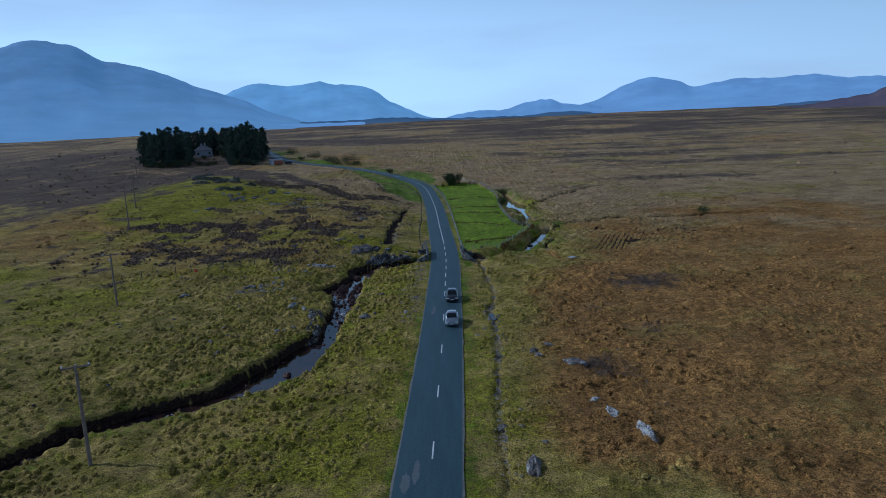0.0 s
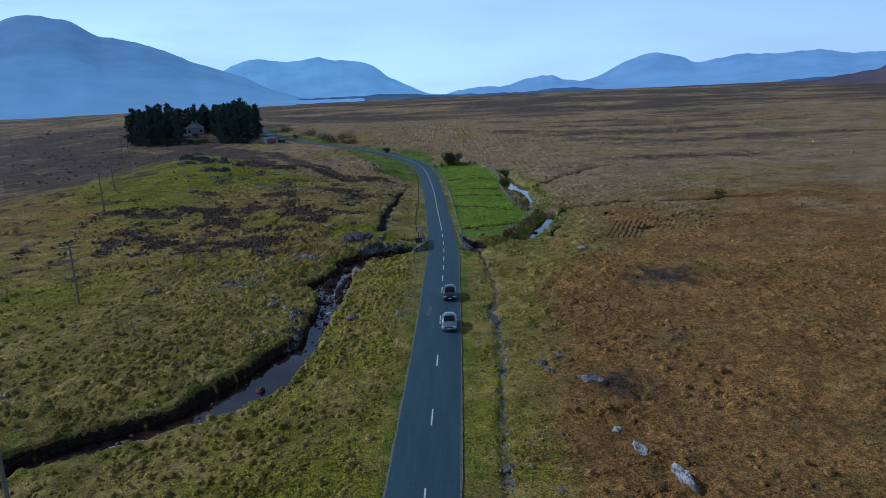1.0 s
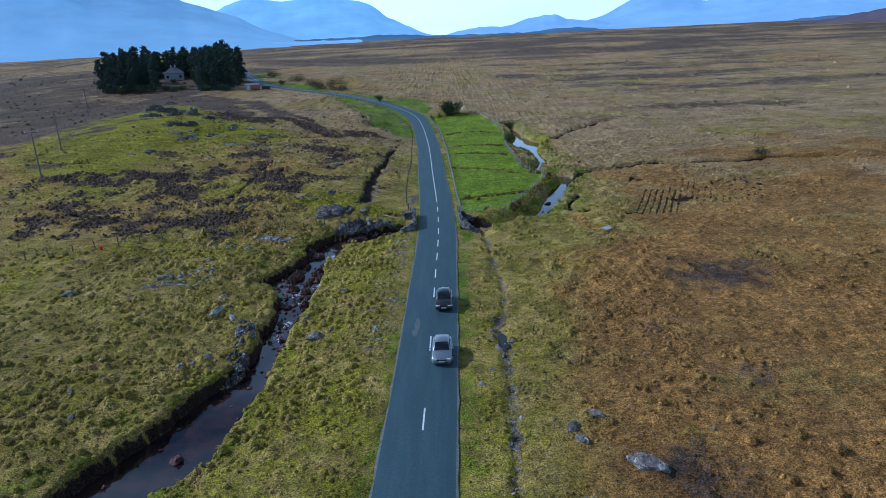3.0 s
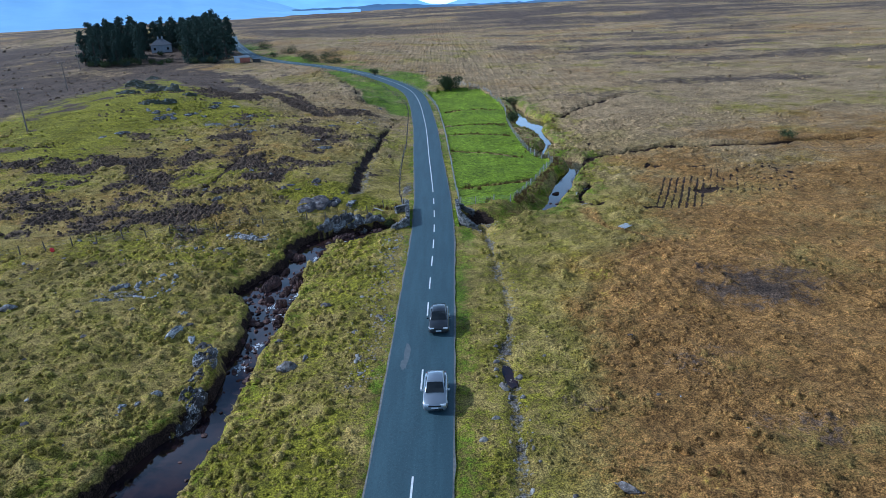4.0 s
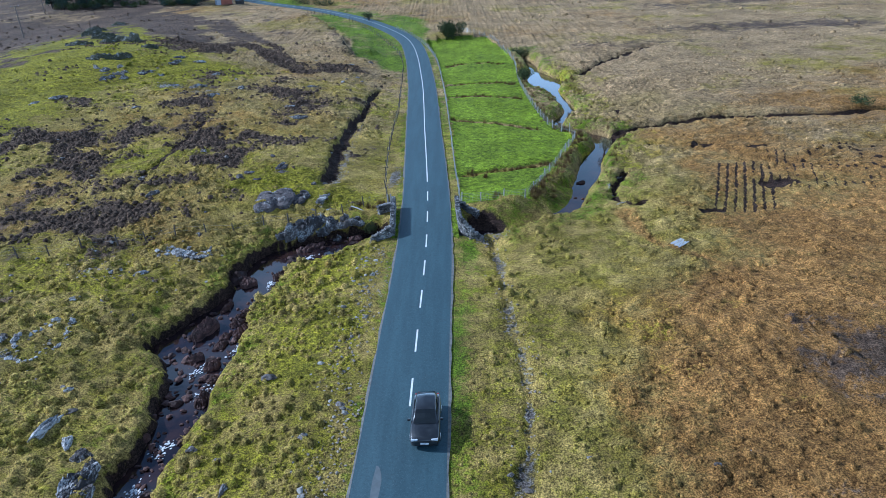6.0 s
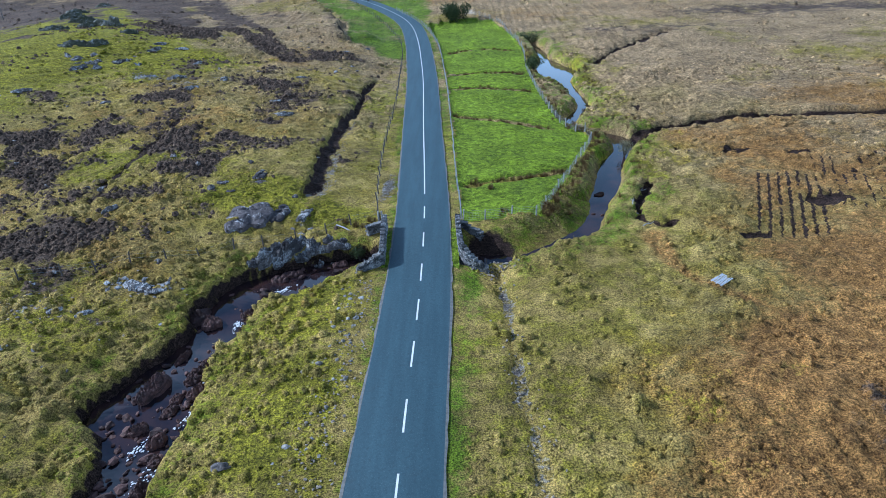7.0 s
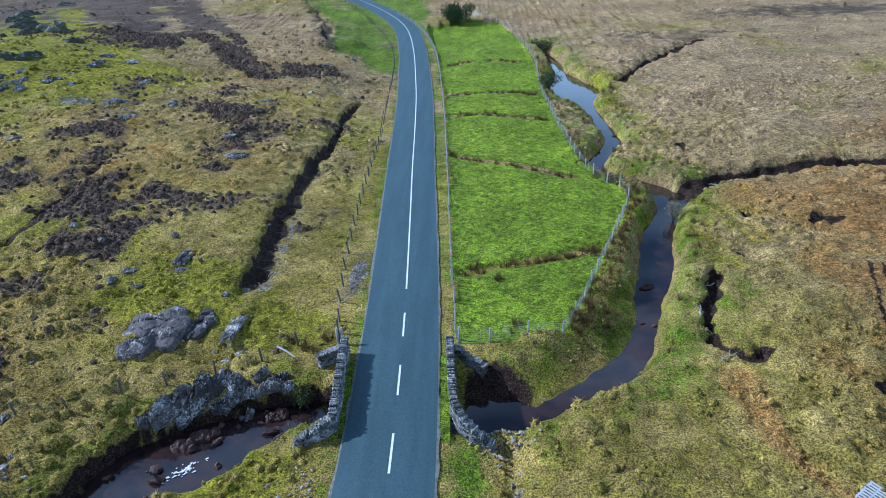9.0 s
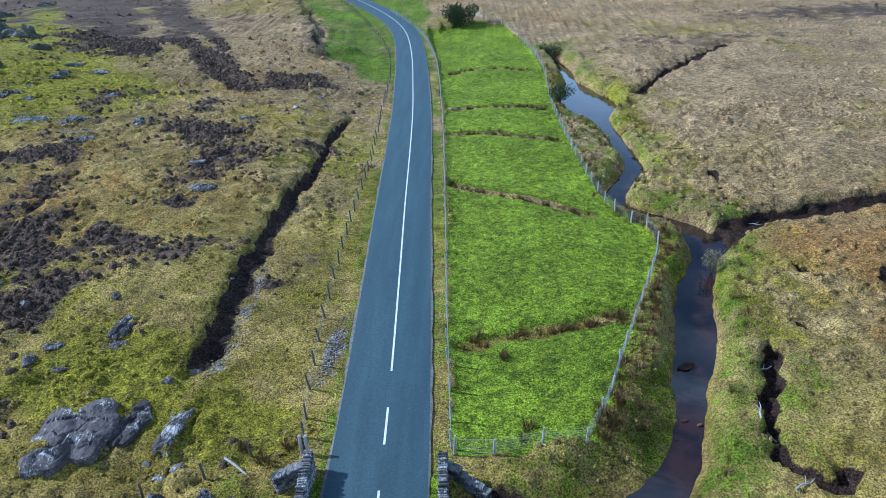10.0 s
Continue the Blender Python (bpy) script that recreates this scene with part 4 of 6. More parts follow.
for name, runs in (("west", [([(-3.35, 138.1), (-3.2, 134.5), (-3.0, 130.6)], 0.42, (1.02, 1.02), (-0.5, -0.5), True), ([(-3.0, 130.6), (-3.7, 130.0), (-5.1, 129.6)], 0.5, (0.95, 0.15), (-0.7, -1.5), True),
                             ([(-3.6, 137.8), (-4.9, 136.9)], 0.55, (0.9, 0.8), (-0.6, -0.8), False)]),
                   ("east", [([(3.75, 137.9), (3.85, 134), (4.0, 131.6), (4.45, 130.4)], 0.42, (0.9, 0.9), (-0.5, -0.5), True), ([(4.45, 130.4), (5.2, 129.8), (6.2, 129.4)], 0.5, (0.8, -0.5), (-0.6, -1.6), True),
                             ([(3.9, 137.7), (4.9, 137.2), (5.9, 136.5)], 0.5, (0.75, -0.1), (-0.8, -1.4), False)])):
    wall = thing("bridge_parapet", None, None, "low dry-stone bridge parapet of thin grey slabs with upright coping", "wall", group="bridge parapets")
    for path, thick, tops, bottoms, cope in runs:
        stone_run(wall, path, thick, tops, bottoms, rng, cope)
    spandrel = thing("bridge_side_wall", None, None, "dark stone side wall over the bridge's opening", "wall", group="bridge side walls")
    x = -3.1 if name == "west" else 3.85
    stone_run(spandrel, [(x, 138.2), (x, 130.0)], 0.5, (-0.45, -0.45), (-2.1, -2.1), rng, False, arch_gap)


# ---- fences ----
POSTS, PALE_POSTS = [], []
for s in range(8):
    rng = random.Random(90 + s)
    lean = Vector((rng.uniform(-0.08, 0.08), rng.uniform(-0.08, 0.08), 0))
    (POSTS if s < 4 else PALE_POSTS).append(mesh_of("post", tube_bm([(0, 0, -0.3), lean * 0.5 + Vector((0, 0, 0.6)), lean + Vector((0, 0, 1.15 + rng.uniform(-0.08, 0.1)))], [0.075, 0.07, 0.065], 7), DARK_POST if s < 4 else POST_WOOD))


def fence(path, spacing, label, strands, rng, mesh_wire=True, thick=0.008):
    owner = thing("wire_fence", None, None, label, "fence", group="wire fences")
    p = smooth_path(path, 8)
    run = np.concatenate([[0], np.cumsum(np.linalg.norm(np.diff(p[:, :2], axis=0), axis=1))])
    at = np.arange(0, run[-1], spacing)
    at = at + np.array([rng.uniform(-0.3, 0.3) for _ in at])
    xy = np.column_stack([np.interp(at, run, p[:, 0]), np.interp(at, run, p[:, 1])])
    z = heights(xy)
    for (x, y), h in zip(xy, z):
        part("post", rng.choice(PALE_POSTS if mesh_wire else POSTS), None, owner, at=pose(x, y, h, rng.uniform(-4, 4), rng.uniform(-4, 4), rng.uniform(0, 360)))
    for hgt in strands:
        pts = [Vector((x, y, h + hgt)) for (x, y), h in zip(xy, z)]
        part("wire", tube_bm(pts, [thick] * len(pts), 3, False), WIRE, owner)
    if mesh_wire:
        bm = bmesh.new()
        for a, b in zip(range(len(xy) - 1), range(1, len(xy))):
            n = max(2, int(np.linalg.norm(xy[b] - xy[a]) / 0.3))
            for t in np.linspace(0, 1, n, endpoint=False)[1:]:
                q = xy[a] * (1 - t) + xy[b] * t
                h = z[a] * (1 - t) + z[b] * t
                v = [bm.verts.new((q[0] + dx, q[1] + dy, h + hz)) for dx, dy, hz in ((-0.006, 0, 0.05), (0.006, 0.004, 0.05), (0.006, 0.004, 0.82), (-0.006, 0, 0.82))]
                bm.faces.new(v)
        tagged(part("wire_mesh", bm, WIRE, owner, "fine upright netting wires"), kind="stuff")
    return owner


rng = random.Random(12)
FENCE_FIELD_EAST = [(4.2, 139.1), (6.1, 138.8), (9.3, 139.6), (12, 140.3), (15.8, 148.9), (21.3, 162.2), (20.2, 167), (18.6, 173.2), (17.8, 188.6), (17.8, 208.6), (18.7, 225), (17.5, 247), (14.4, 266), (6, 276)]
fence([(-4.0, 139.4), (-4.6, 143), (-4.9, 147), (-5.4, 157.7), (-5.6, 168.6), (-5.5, 184), (-5.9, 198), (-7.2, 231), (-11, 252), (-19.6, 281), (-29, 304), (-48, 328)], 2.7, "wire fence on thin wooden posts along the roadside", (0.3, 0.6, 0.95), rng, False, 0.004)
fence([(4.15, 139.3), (3.7, 154), (3.2, 175.6), (2.3, 204), (0.5, 235), (-4, 261), (-12, 284)], 2.6, "galvanised sheep-wire fence between the road and green field", (0.1, 0.3, 0.5, 0.7, 0.85, 1.02), rng)
fence(FENCE_FIELD_EAST, 2.5, "sheep-wire fence with pale posts round the green field", (0.1, 0.3, 0.5, 0.7, 0.85, 1.02), rng)
fence([(-4.3, 140.6), (-7.2, 139.0), (-11.2, 136.8), (-14.5, 135.4), (-18, 133.8), (-21.3, 132.4), (-24.6, 131.5), (-27.6, 130.4), (-31, 128.9), (-36, 126.5), (-42, 124.5), (-50, 121.5), (-60, 118)], 2.9, "old leaning wire fence along the stream's bank", (0.5, 0.9), rng, False, 0.004)


# ---- power line ----
INSULATOR = plain("white_porcelain", (0.8, 0.82, 0.85), 0.25, 0, 0.05)


def power_pole(x, y, z, tall, turn, arms=1, label="weathered wooden power pole with a crossarm and white insulators"):
    pole = thing("power_pole", None, None, label, "power pole", group="power line", at=pose(x, y, z, 0, 0, turn))
    part("shaft", tube_bm([(0, 0, -0.5), (0, 0, tall * 0.5), (0.02, 0, tall)], [0.17, 0.145, 0.11], 10), TIMBER, pole)
    for k in range(arms):
        h = tall - 0.25 - 0.75 * k
        r = pose(0, 0, 0, 0, 0, 90 * k)
        arm = part("crossarm", box_bm(2.3, 0.13, 0.14, (0, 0.15, h), 0.015, r), TIMBER, pole)
        for ox in (-1.05, 0.0, 1.05):
            base = r @ Vector((ox, 0.15, h))
            bm = bmesh.new()
            for dz, r0, r1, hh in ((0.10, 0.05, 0.07, 0.09), (0.20, 0.09, 0.05, 0.12)):
                bmesh.ops.create_cone(bm, cap_ends=True, segments=8, radius1=r0, radius2=r1, depth=hh, matrix=Matrix.Translation(base + Vector((0, 0, dz))))
            part("insulator", bm, INSULATOR, arm)
    return pole


POLE_XY = [(-31.97, 54.9), (-52.6, 104.6), (-75.9, 162), (-85, 187), (-126, 282), (-149, 338)]
pz = heights(POLE_XY)
for (x, y), z, tall, turn, arms in zip(POLE_XY, pz, (9.4, 8.6, 9.6, 8.8, 9.5, 10), (22, 20, 20, 22, 22, 22), (1, 2, 1, 1, 1, 1)):
    power_pole(x, y, z, tall, turn, arms)


# ---- trees and bushes ----
def leaf_material(name, a, b):
    m, n, l, bs = nodes_of(name)
    g = n.new("ShaderNodeNewGeometry")
    info = n.new("ShaderNodeObjectInfo")
    v = math_node(n, l, "ADD", math_node(n, l, "MULTIPLY", g.outputs["Random Per Island"], 0.7), math_node(n, l, "MULTIPLY", info.outputs["Random"], 0.3))
    l.new(mix_node(n, l, v, a, b), bs.inputs["Base Color"])
    bs.inputs["Roughness"].default_value = 0.75
    bs.inputs["Specular IOR Level"].default_value = 0.2
    return m


NEEDLES = leaf_material("dark_needles", (0.032, 0.050, 0.042), (0.070, 0.105, 0.076))
SCRUB = leaf_material("scrub_leaves", (0.035, 0.050, 0.018), (0.085, 0.105, 0.035))
WILLOW = leaf_material("pale_twigs", (0.14, 0.13, 0.08), (0.26, 0.25, 0.15))
BARK = plain("dark_bark", (0.06, 0.048, 0.04), 0.9, 0, 0.3, 3.0, 0.4)


def clumps(centres, radii, count, size, rng, flat=0.6):
    """Many small bent leaf clumps round the given centres; vertices and triangles."""
    v, t = [], []
    for _ in range(count):
        i = int(rng.random() * len(centres))
        d = Vector((rng.gauss(0, 1), rng.gauss(0, 1), rng.gauss(0, flat))).normalized() * (rng.random() ** 0.4) * radii[i]
        c = centres[i] + d
        s = size * rng.uniform(0.5, 1.3)
        a = Vector((rng.uniform(-1, 1), rng.uniform(-1, 1), rng.uniform(-0.3, 0.9))).normalized()
        b = a.orthogonal().normalized()
        b.rotate(Matrix.Rotation(rng.uniform(0, 6.28), 3, a))
        k = len(v)
        w = a.cross(b)
        v += [c - b * s * 0.5, c + w * s * 0.35, c + b * s * 0.5 + a * s * 0.3, c - w * s * 0.35]
        t += [(k, k + 1, k + 2), (k, k + 2, k + 3)]
    return np.array([tuple(p) for p in v]), np.array(t)


def conifer(seed, tall, spread, bare):
    """Trunk and crown meshes of an old wind-shaped conifer."""
    rng = random.Random(seed)
    trunk = tube_bm([(0, 0, -0.5), (0.1, 0, tall * 0.4), (rng.uniform(-.4, .4), rng.uniform(-.4, .4), tall * 0.93)], [0.38, 0.26, 0.06], 8)
    centres, radii = [], []
    n = 34
    for k in range(n):
        f = bare + (1 - bare) * (k + rng.random()) / n
        reach = spread * (0.12 + 0.88 * (1 - f) ** 0.6 * min(1, 0.45 + f * 2)) * rng.uniform(0.4, 1.1)
        a = rng.uniform(0, 6.28)
        tip = Vector((math.cos(a) * reach, math.sin(a) * reach, tall * f + rng.uniform(-0.3, 0.9)))
        limb = tube_bm([(0, 0, tall * f * 0.95), tip * 0.6 + Vector((0, 0, tall * f * 0.38)), tip], [0.11, 0.07, 0.03], 4, False)
        limb.verts.index_update()
        off = [trunk.verts.new(v.co) for v in limb.verts]
        for fc in limb.faces:
            trunk.faces.new([off[v.index] for v in fc.verts])
        limb.free()
        centres += [tip, tip * 0.62 + Vector((0, 0, tall * f * 0.38))]
        radii += [rng.uniform(0.7, 1.5), rng.uniform(0.7, 1.3)]
    centres.append(Vector((0, 0, tall * 0.97)))
    radii.append(1.0)
    v, t = clumps(centres, radii, 2300, 0.75, rng)
    return mesh_of("trunk", trunk, BARK), quick_mesh("crown", v, t)


TREES = []
for s, (tall, spread, bare) in enumerate([(17, 4.8, 0.03), (18.5, 4.2, 0.06), (15.5, 5.0, 0.02), (17.5, 3.8, 0.12), (14, 4.6, 0.02)]):
    tr, cr = conifer(200 + s, tall, spread, bare)
    cr.materials.append(NEEDLES)
    base = thing("conifer_tree", None, None, "tall dark evergreen tree in the shelter belt", "tree", group="shelter belt")
    part("trunk", tr, None, base)
    part("crown", cr, None, base, "dense dark green ragged crown")
    TREES.append(base)

rng = random.Random(77)
tree_xy = []
for k in range(44):
    y = 412 + 7 * (k % 4) + rng.uniform(-3, 3)
    tree_xy.append((-(0.272 + 0.16 * (k + rng.random()) / 44) * y, y))
for k in range(24):
    y = rng.uniform(350, 396)
    tree_xy.append((rng.uniform(-0.437, -0.364) * y, y))
for k in range(22):
    y = rng.uniform(352, 398)
    tree_xy.append((rng.uniform(-0.384 * (y - 56) + 5, -0.256 * y), y))
tree_xy += [(-147, 349), (-150, 353), (-97, 358), (-101, 352), (-107, 350), (-139, 352), (-104, 356), (-137, 420), (-142, 424)]
tz = heights(tree_xy)
for k, ((x, y), z) in enumerate(zip(tree_xy, tz)):
    m = pose(x, y, z - 0.1, 0, 0, rng.uniform(0, 360))
    if k < len(TREES):
        TREES[k].matrix_basis = m
    else:
        b = TREES[rng.randrange(len(TREES))]
        c = copy_thing(b, m)
        f = rng.uniform(0.62, 1.0)
        c.scale = (f, f, f)


def bush(x, y, z, tall, wide, material, label, count, seed, size=0.3, stems=7):
    rng = random.Random(seed)
    owner = thing("bush", None, None, label, "bush", group="bushes", at=pose(x, y, z))
    centres, radii = [], []
    for k in range(stems):
        a = rng.uniform(0, 6.28)
        r = wide * rng.uniform(0.1, 0.42)
        tip = Vector((math.cos(a) * r, math.sin(a) * r, tall * rng.uniform(0.45, 0.88)))
        part("stem", tube_bm([(0, 0, -0.2), tip * 0.5 + Vector((0, 0, 0.1)), tip], [0.06, 0.04, 0.015], 5), BARK, owner)
        centres += [tip, tip * 0.7]
        radii += [wide * 0.2, wide * 0.24]
    v, t = clumps(centres, radii, count, size, rng, 0.8)
    v[:, 2] = np.maximum(v[:, 2], 0.02)
    me = quick_mesh("foliage", v, t)
    part("foliage", me, material, owner)
    return owner


BUSHES = [(5.3, 268, 5.0, 8, SCRUB, 3000, 0.42), (-22, 303, 2.6, 4, SCRUB, 700, 0.3), (-52, 352, 2.6, 11, SCRUB, 1300, 0.35), (-44, 346, 1.8, 8, SCRUB, 900, 0.35), (-60, 366, 2.2, 11, SCRUB, 1000, 0.35),
          (18.9, 206, 2.0, 4.6, SCRUB, 1200, 0.26), (21.5, 240, 2.4, 6, SCRUB, 1300, 0.3), (68, 172, 1.2, 4.5, SCRUB, 700, 0.22), (71.5, 170.5, 1.0, 3.5, SCRUB, 500, 0.22), (25.2, 160.2, 2.3, 3.0, WILLOW, 900, 0.12),
          (-5.6, 134.6, 1.2, 1.8, SCRUB, 700, 0.14), (-132, 384, 2.0, 4, SCRUB, 600, 0.35), (-123, 389, 5.5, 6, SCRUB, 1000, 0.4), (-118, 384, 7, 7, SCRUB, 1200, 0.45), (-70, 385, 2.4, 12, SCRUB, 1200, 0.35), (-88, 412, 3, 12, SCRUB, 1200, 0.35), (-48, 368, 1.6, 10, SCRUB, 900, 0.35), (-141, 372, 5, 6, SCRUB, 900, 0.4), (-112, 372, 4, 6, SCRUB, 900, 0.4), (-96, 347, 2.4, 3, SCRUB, 500, 0.3), (-75, 372, 2.4, 4, SCRUB, 500, 0.3)]
bz = heights([b[:2] for b in BUSHES])
for k in range(26):
    y = rng.uniform(346, 352)
    BUSHES.append((-(0.27 + 0.165 * k / 26) * y + rng.uniform(-1, 1), y, rng.uniform(1.5, 3.5), rng.uniform(4, 6), SCRUB if k % 3 else NEEDLES, 450, 0.38))
BUSHES = [b for b in BUSHES if not (b[1] < 353 and b[1] > 345 and -0.384 * (b[1] - 56) + 6 > b[0] > -0.36 * b[1] - 3 and b[2] > 2.0)]
bz = heights([b[:2] for b in BUSHES])
for k, (b, z) in enumerate(zip(BUSHES, bz)):
    bush(b[0], b[1], max(z, -1.6), b[2], b[3], b[4], "leafless pale willow bush at the water's edge" if b[4] is WILLOW else "dense dark green rounded bush", b[5], 300 + k, b[6])

# ---- house and shed among the trees ----
WHITEWASH = plain("dull_whitewash", (0.46, 0.49, 0.55), 0.8, 0, 0.12, 1.0)
SLATE = plain("blue_grey_slate", (0.13, 0.14, 0.16), 0.6, 0, 0.2, 2.0, 0.3)
GLASS = plain("dark_window_glass", (0.02, 0.025, 0.03), 0.08, 0, 0.1)
RUSTY = plain("rusty_sheet_iron", (0.30, 0.10, 0.06), 0.6, 0.2, 0.35, 0.8)
SHEET = plain("pale_sheet_roof", (0.45, 0.42, 0.42), 0.5, 0.2, 0.2, 1.0)
DARK_OPENING = plain("tarred_boards", (0.05, 0.045, 0.04), 0.8, 0, 0.3, 2.0)


def hip_roof(w, d, eave, rise, ridge):
    bm = bmesh.new()
    v = [bm.verts.new(p) for p in ((-w / 2, -d / 2, eave), (w / 2, -d / 2, eave), (w / 2, d / 2, eave), (-w / 2, d / 2, eave), (-ridge / 2, 0, eave + rise), (ridge / 2, 0, eave + rise),
                                   (-w / 2, -d / 2, eave - 0.2), (w / 2, -d / 2, eave - 0.2), (w / 2, d / 2, eave - 0.2), (-w / 2, d / 2, eave - 0.2))]
    for f in ((0, 1, 5, 4), (1, 2, 5), (2, 3, 4, 5), (3, 0, 4), (6, 7, 1, 0), (7, 8, 2, 1), (8, 9, 3, 2), (9, 6, 0, 3), (9, 8, 7, 6)):
        bm.faces.new([v[i] for i in f])
    return bm


hx, hy = -138.5, 402
house = thing("house", None, None, "small white cottage with a slate hipped roof among trees", "house", at=pose(hx, hy, ground_z(hx, hy) - 0.1, 0, 0, 19))
part("wall", box_bm(9.5, 7.5, 3.6, (0, 0, 1.8), 0.03), WHITEWASH, house)
part("roof", hip_roof(10.3, 8.3, 3.7, 3.0, 2.2), SLATE, house)
for x in (-1.0, 1.0):
    part("chimney", box_bm(0.7, 0.7, 1.6, (x, 0.2, 6.9), 0.03), WHITEWASH, house)
for x in (-3.1, 3.1):
    w = part("window", box_bm(1.3, 0.12, 1.5, (x, -3.76, 1.9), 0.02), WHITEWASH, house)
    part("pane", box_bm(1.05, 0.05, 1.25, (x, -3.83, 1.9)), GLASS, w)
part("door", box_bm(1.0, 0.12, 2.1, (0, -3.77, 1.05), 0.02), DARK_OPENING, house)
part("porch", box_bm(2.2, 1.2, 2.6, (0, -4.3, 1.3), 0.03), WHITEWASH, house)

sx, sy = -84.5, 352
shed = thing("farm_shed", None, None, "low farm shed with pale sheet roof and rusty red front", "shed", at=pose(sx, sy, ground_z(sx, sy), 0, 0, 28))
part("wall", box_bm(6.0, 4.0, 2.3, (0, 0, 1.15), 0.03), WHITEWASH, shed)
part("boarded_front", box_bm(4.4, 0.1, 2.0, (0.7, -2.04, 1.0), 0.02), RUSTY, shed, "rusty red boarded front")
part("roof", box_bm(6.5, 4.6, 0.14, (0, 0, 2.50), 0.02, pose(0, 0, 0, 5, 0, 0)), SHEET, shed, "pale corrugated sheet roof")
annex = thing("low_outhouse", None, None, "grey low outhouse beside the farm shed", "shed", at=pose(sx + 5.6, sy + 2.5, ground_z(sx + 5.6, sy + 2.5), 0, 0, 28))
part("wall", box_bm(3.0, 2.4, 1.5, (0, 0, 0.75), 0.03), DARK_OPENING, annex)
part("roof", box_bm(3.4, 2.8, 0.12, (0, 0, 1.6), 0.02, pose(0, 0, 0, 4, 0, 0)), SLATE, annex)

# ---- rocks ----
ROCKS = [rock_mesh("boulder", 500 + s, ROCK, 3, 0.5, 10) for s in range(6)]
SLABS = [rock_mesh("slab", 520 + s, ROCK, 3, 0.6, 12, 0.18) for s in range(4)]
WHITE_SLABS = [rock_mesh("white_slab", 534 + s, WHITE_ROCK, 3, 0.7, 12, 0.2) for s in range(4)]
WET = [rock_mesh("river_stone", 540 + s, RIVER_ROCK, 2, 0.9, 14, 0.25) for s in range(6)]


CRAG = rock_material("streaked_crag_rock", (0.045, 0.037, 0.036), (0.115, 0.096, 0.09), 0.42)
MOUND = rock_material("purple_grey_mound_rock", (0.050, 0.040, 0.040), (0.125, 0.102, 0.100), 0.12)
MOSS_ROCK = rock_material("mossy_crag_rock", (0.060, 0.062, 0.030), (0.13, 0.12, 0.07), 0.25)
BEDROCK = [outcrop_mesh("bedrock", 700 + s, MOUND) for s in range(4)]
PALE_BEDROCK = [outcrop_mesh("pale_bedrock", 710 + s, LICHEN_ROCK, (3.4, 1.6), 0.7, 0.4) for s in range(4)]
WET_LEDGES = [outcrop_mesh("river_ledge", 740 + s, RIVER_ROCK, (3.0, 1.0), 0.3, 0.7) for s in range(4)]
LEDGES = [outcrop_mesh("ledge", 720 + s, CRAG, (3.2, 1.3), 0.35, 0.35) for s in range(4)]
MOSSY = [outcrop_mesh("crag", 730 + s, MOSS_ROCK, (2.2, 2.6), 0.45, 0.55) for s in range(4)]
BRIGHT_CRAG = rock_material("white_streaked_crag_rock", (0.060, 0.050, 0.048), (0.15, 0.128, 0.115), 0.7)
PALE_OUTCROPS = [outcrop_mesh("pale_outcrop", 750 + s, BRIGHT_CRAG, (3.4, 1.2), 0.3, 0.6) for s in range(4)]


def lay(name, meshes, rows, label, category, group, rng, flat=0.55, sink=0.25):
    """Stones (x, y, length, width share, turn) set a little into the ground."""
    zz = heights([r[:2] for r in rows])
    for r, z in zip(rows, zz):
        x, y, size, share, turn = r
        f = flat * rng.uniform(0.8, 1.2)
        m = pose(x, y, z - size * f * sink + 0.35 * size * f * 0.6, rng.uniform(-8, 8), rng.uniform(-8, 8), turn) @ Matrix.Diagonal((size * 0.5, size * 0.5 * share, size * 0.5 * f, 1))
        thing(name, rng.choice(meshes), None, label, category, group, at=m)


rng = random.Random(31)
lay("boulder", ROCKS, [(-43, 107.8, 2.0, 0.7, 20), (-29, 81.2, 1.5, 0.8, 60), (-11.9, 95.3, 2.0, 0.85, 10), (-10.5, 96.4, 1.4, 0.4, 70), (-4.7, 103.2, 0.7, 0.8, 0), (-33, 113, 1.0, 0.7, 40),
                         (-13.4, 144.6, 0.9, .7, 20), (-12.4, 146.2, 0.9, .7, 50), (-25.7, 151.1, 0.9, .7, 10), (-10.4, 107.0, 1.2, .7, 30), (-6.6, 100.2, 0.8, .8, 0), (-13.6, 99.9, 0.9, .7, 0), (-11.7, 98.8, 0.8, .7, 60), (-62, 198.5, 2.6, .7, 20), (-60, 201, 1.8, .7, 70), (-64.5, 200, 2.0, .6, 120), (-58, 197, 1.4, .8, 10)],
    "lichen-spotted grey boulder lying in rough grass", "boulder", "grey boulders", rng, 0.7)
lay("rock_outcrop", WHITE_SLABS, [(-24.1, 102.2, 3.4, 0.28, 72), (-22.0, 101.1, 1.6, 0.5, 120), (-23.7, 90.0, 1.0, 0.7, 10), (-22.7, 90.4, 0.8, 0.7, 50), (-21.9, 92.2, 1.2, 0.6, 30), (-30.2, 119.0, 1.1, 0.6, 30),
                              (14.2, 61.8, 1.2, 0.6, 30), (15.0, 58.0, 2.6, 0.4, 110), (16.8, 53.6, 3.4, 0.35, 105)],
    "low grey rock outcrop with white lichen", "rock", "rock outcrops", rng, 0.45)
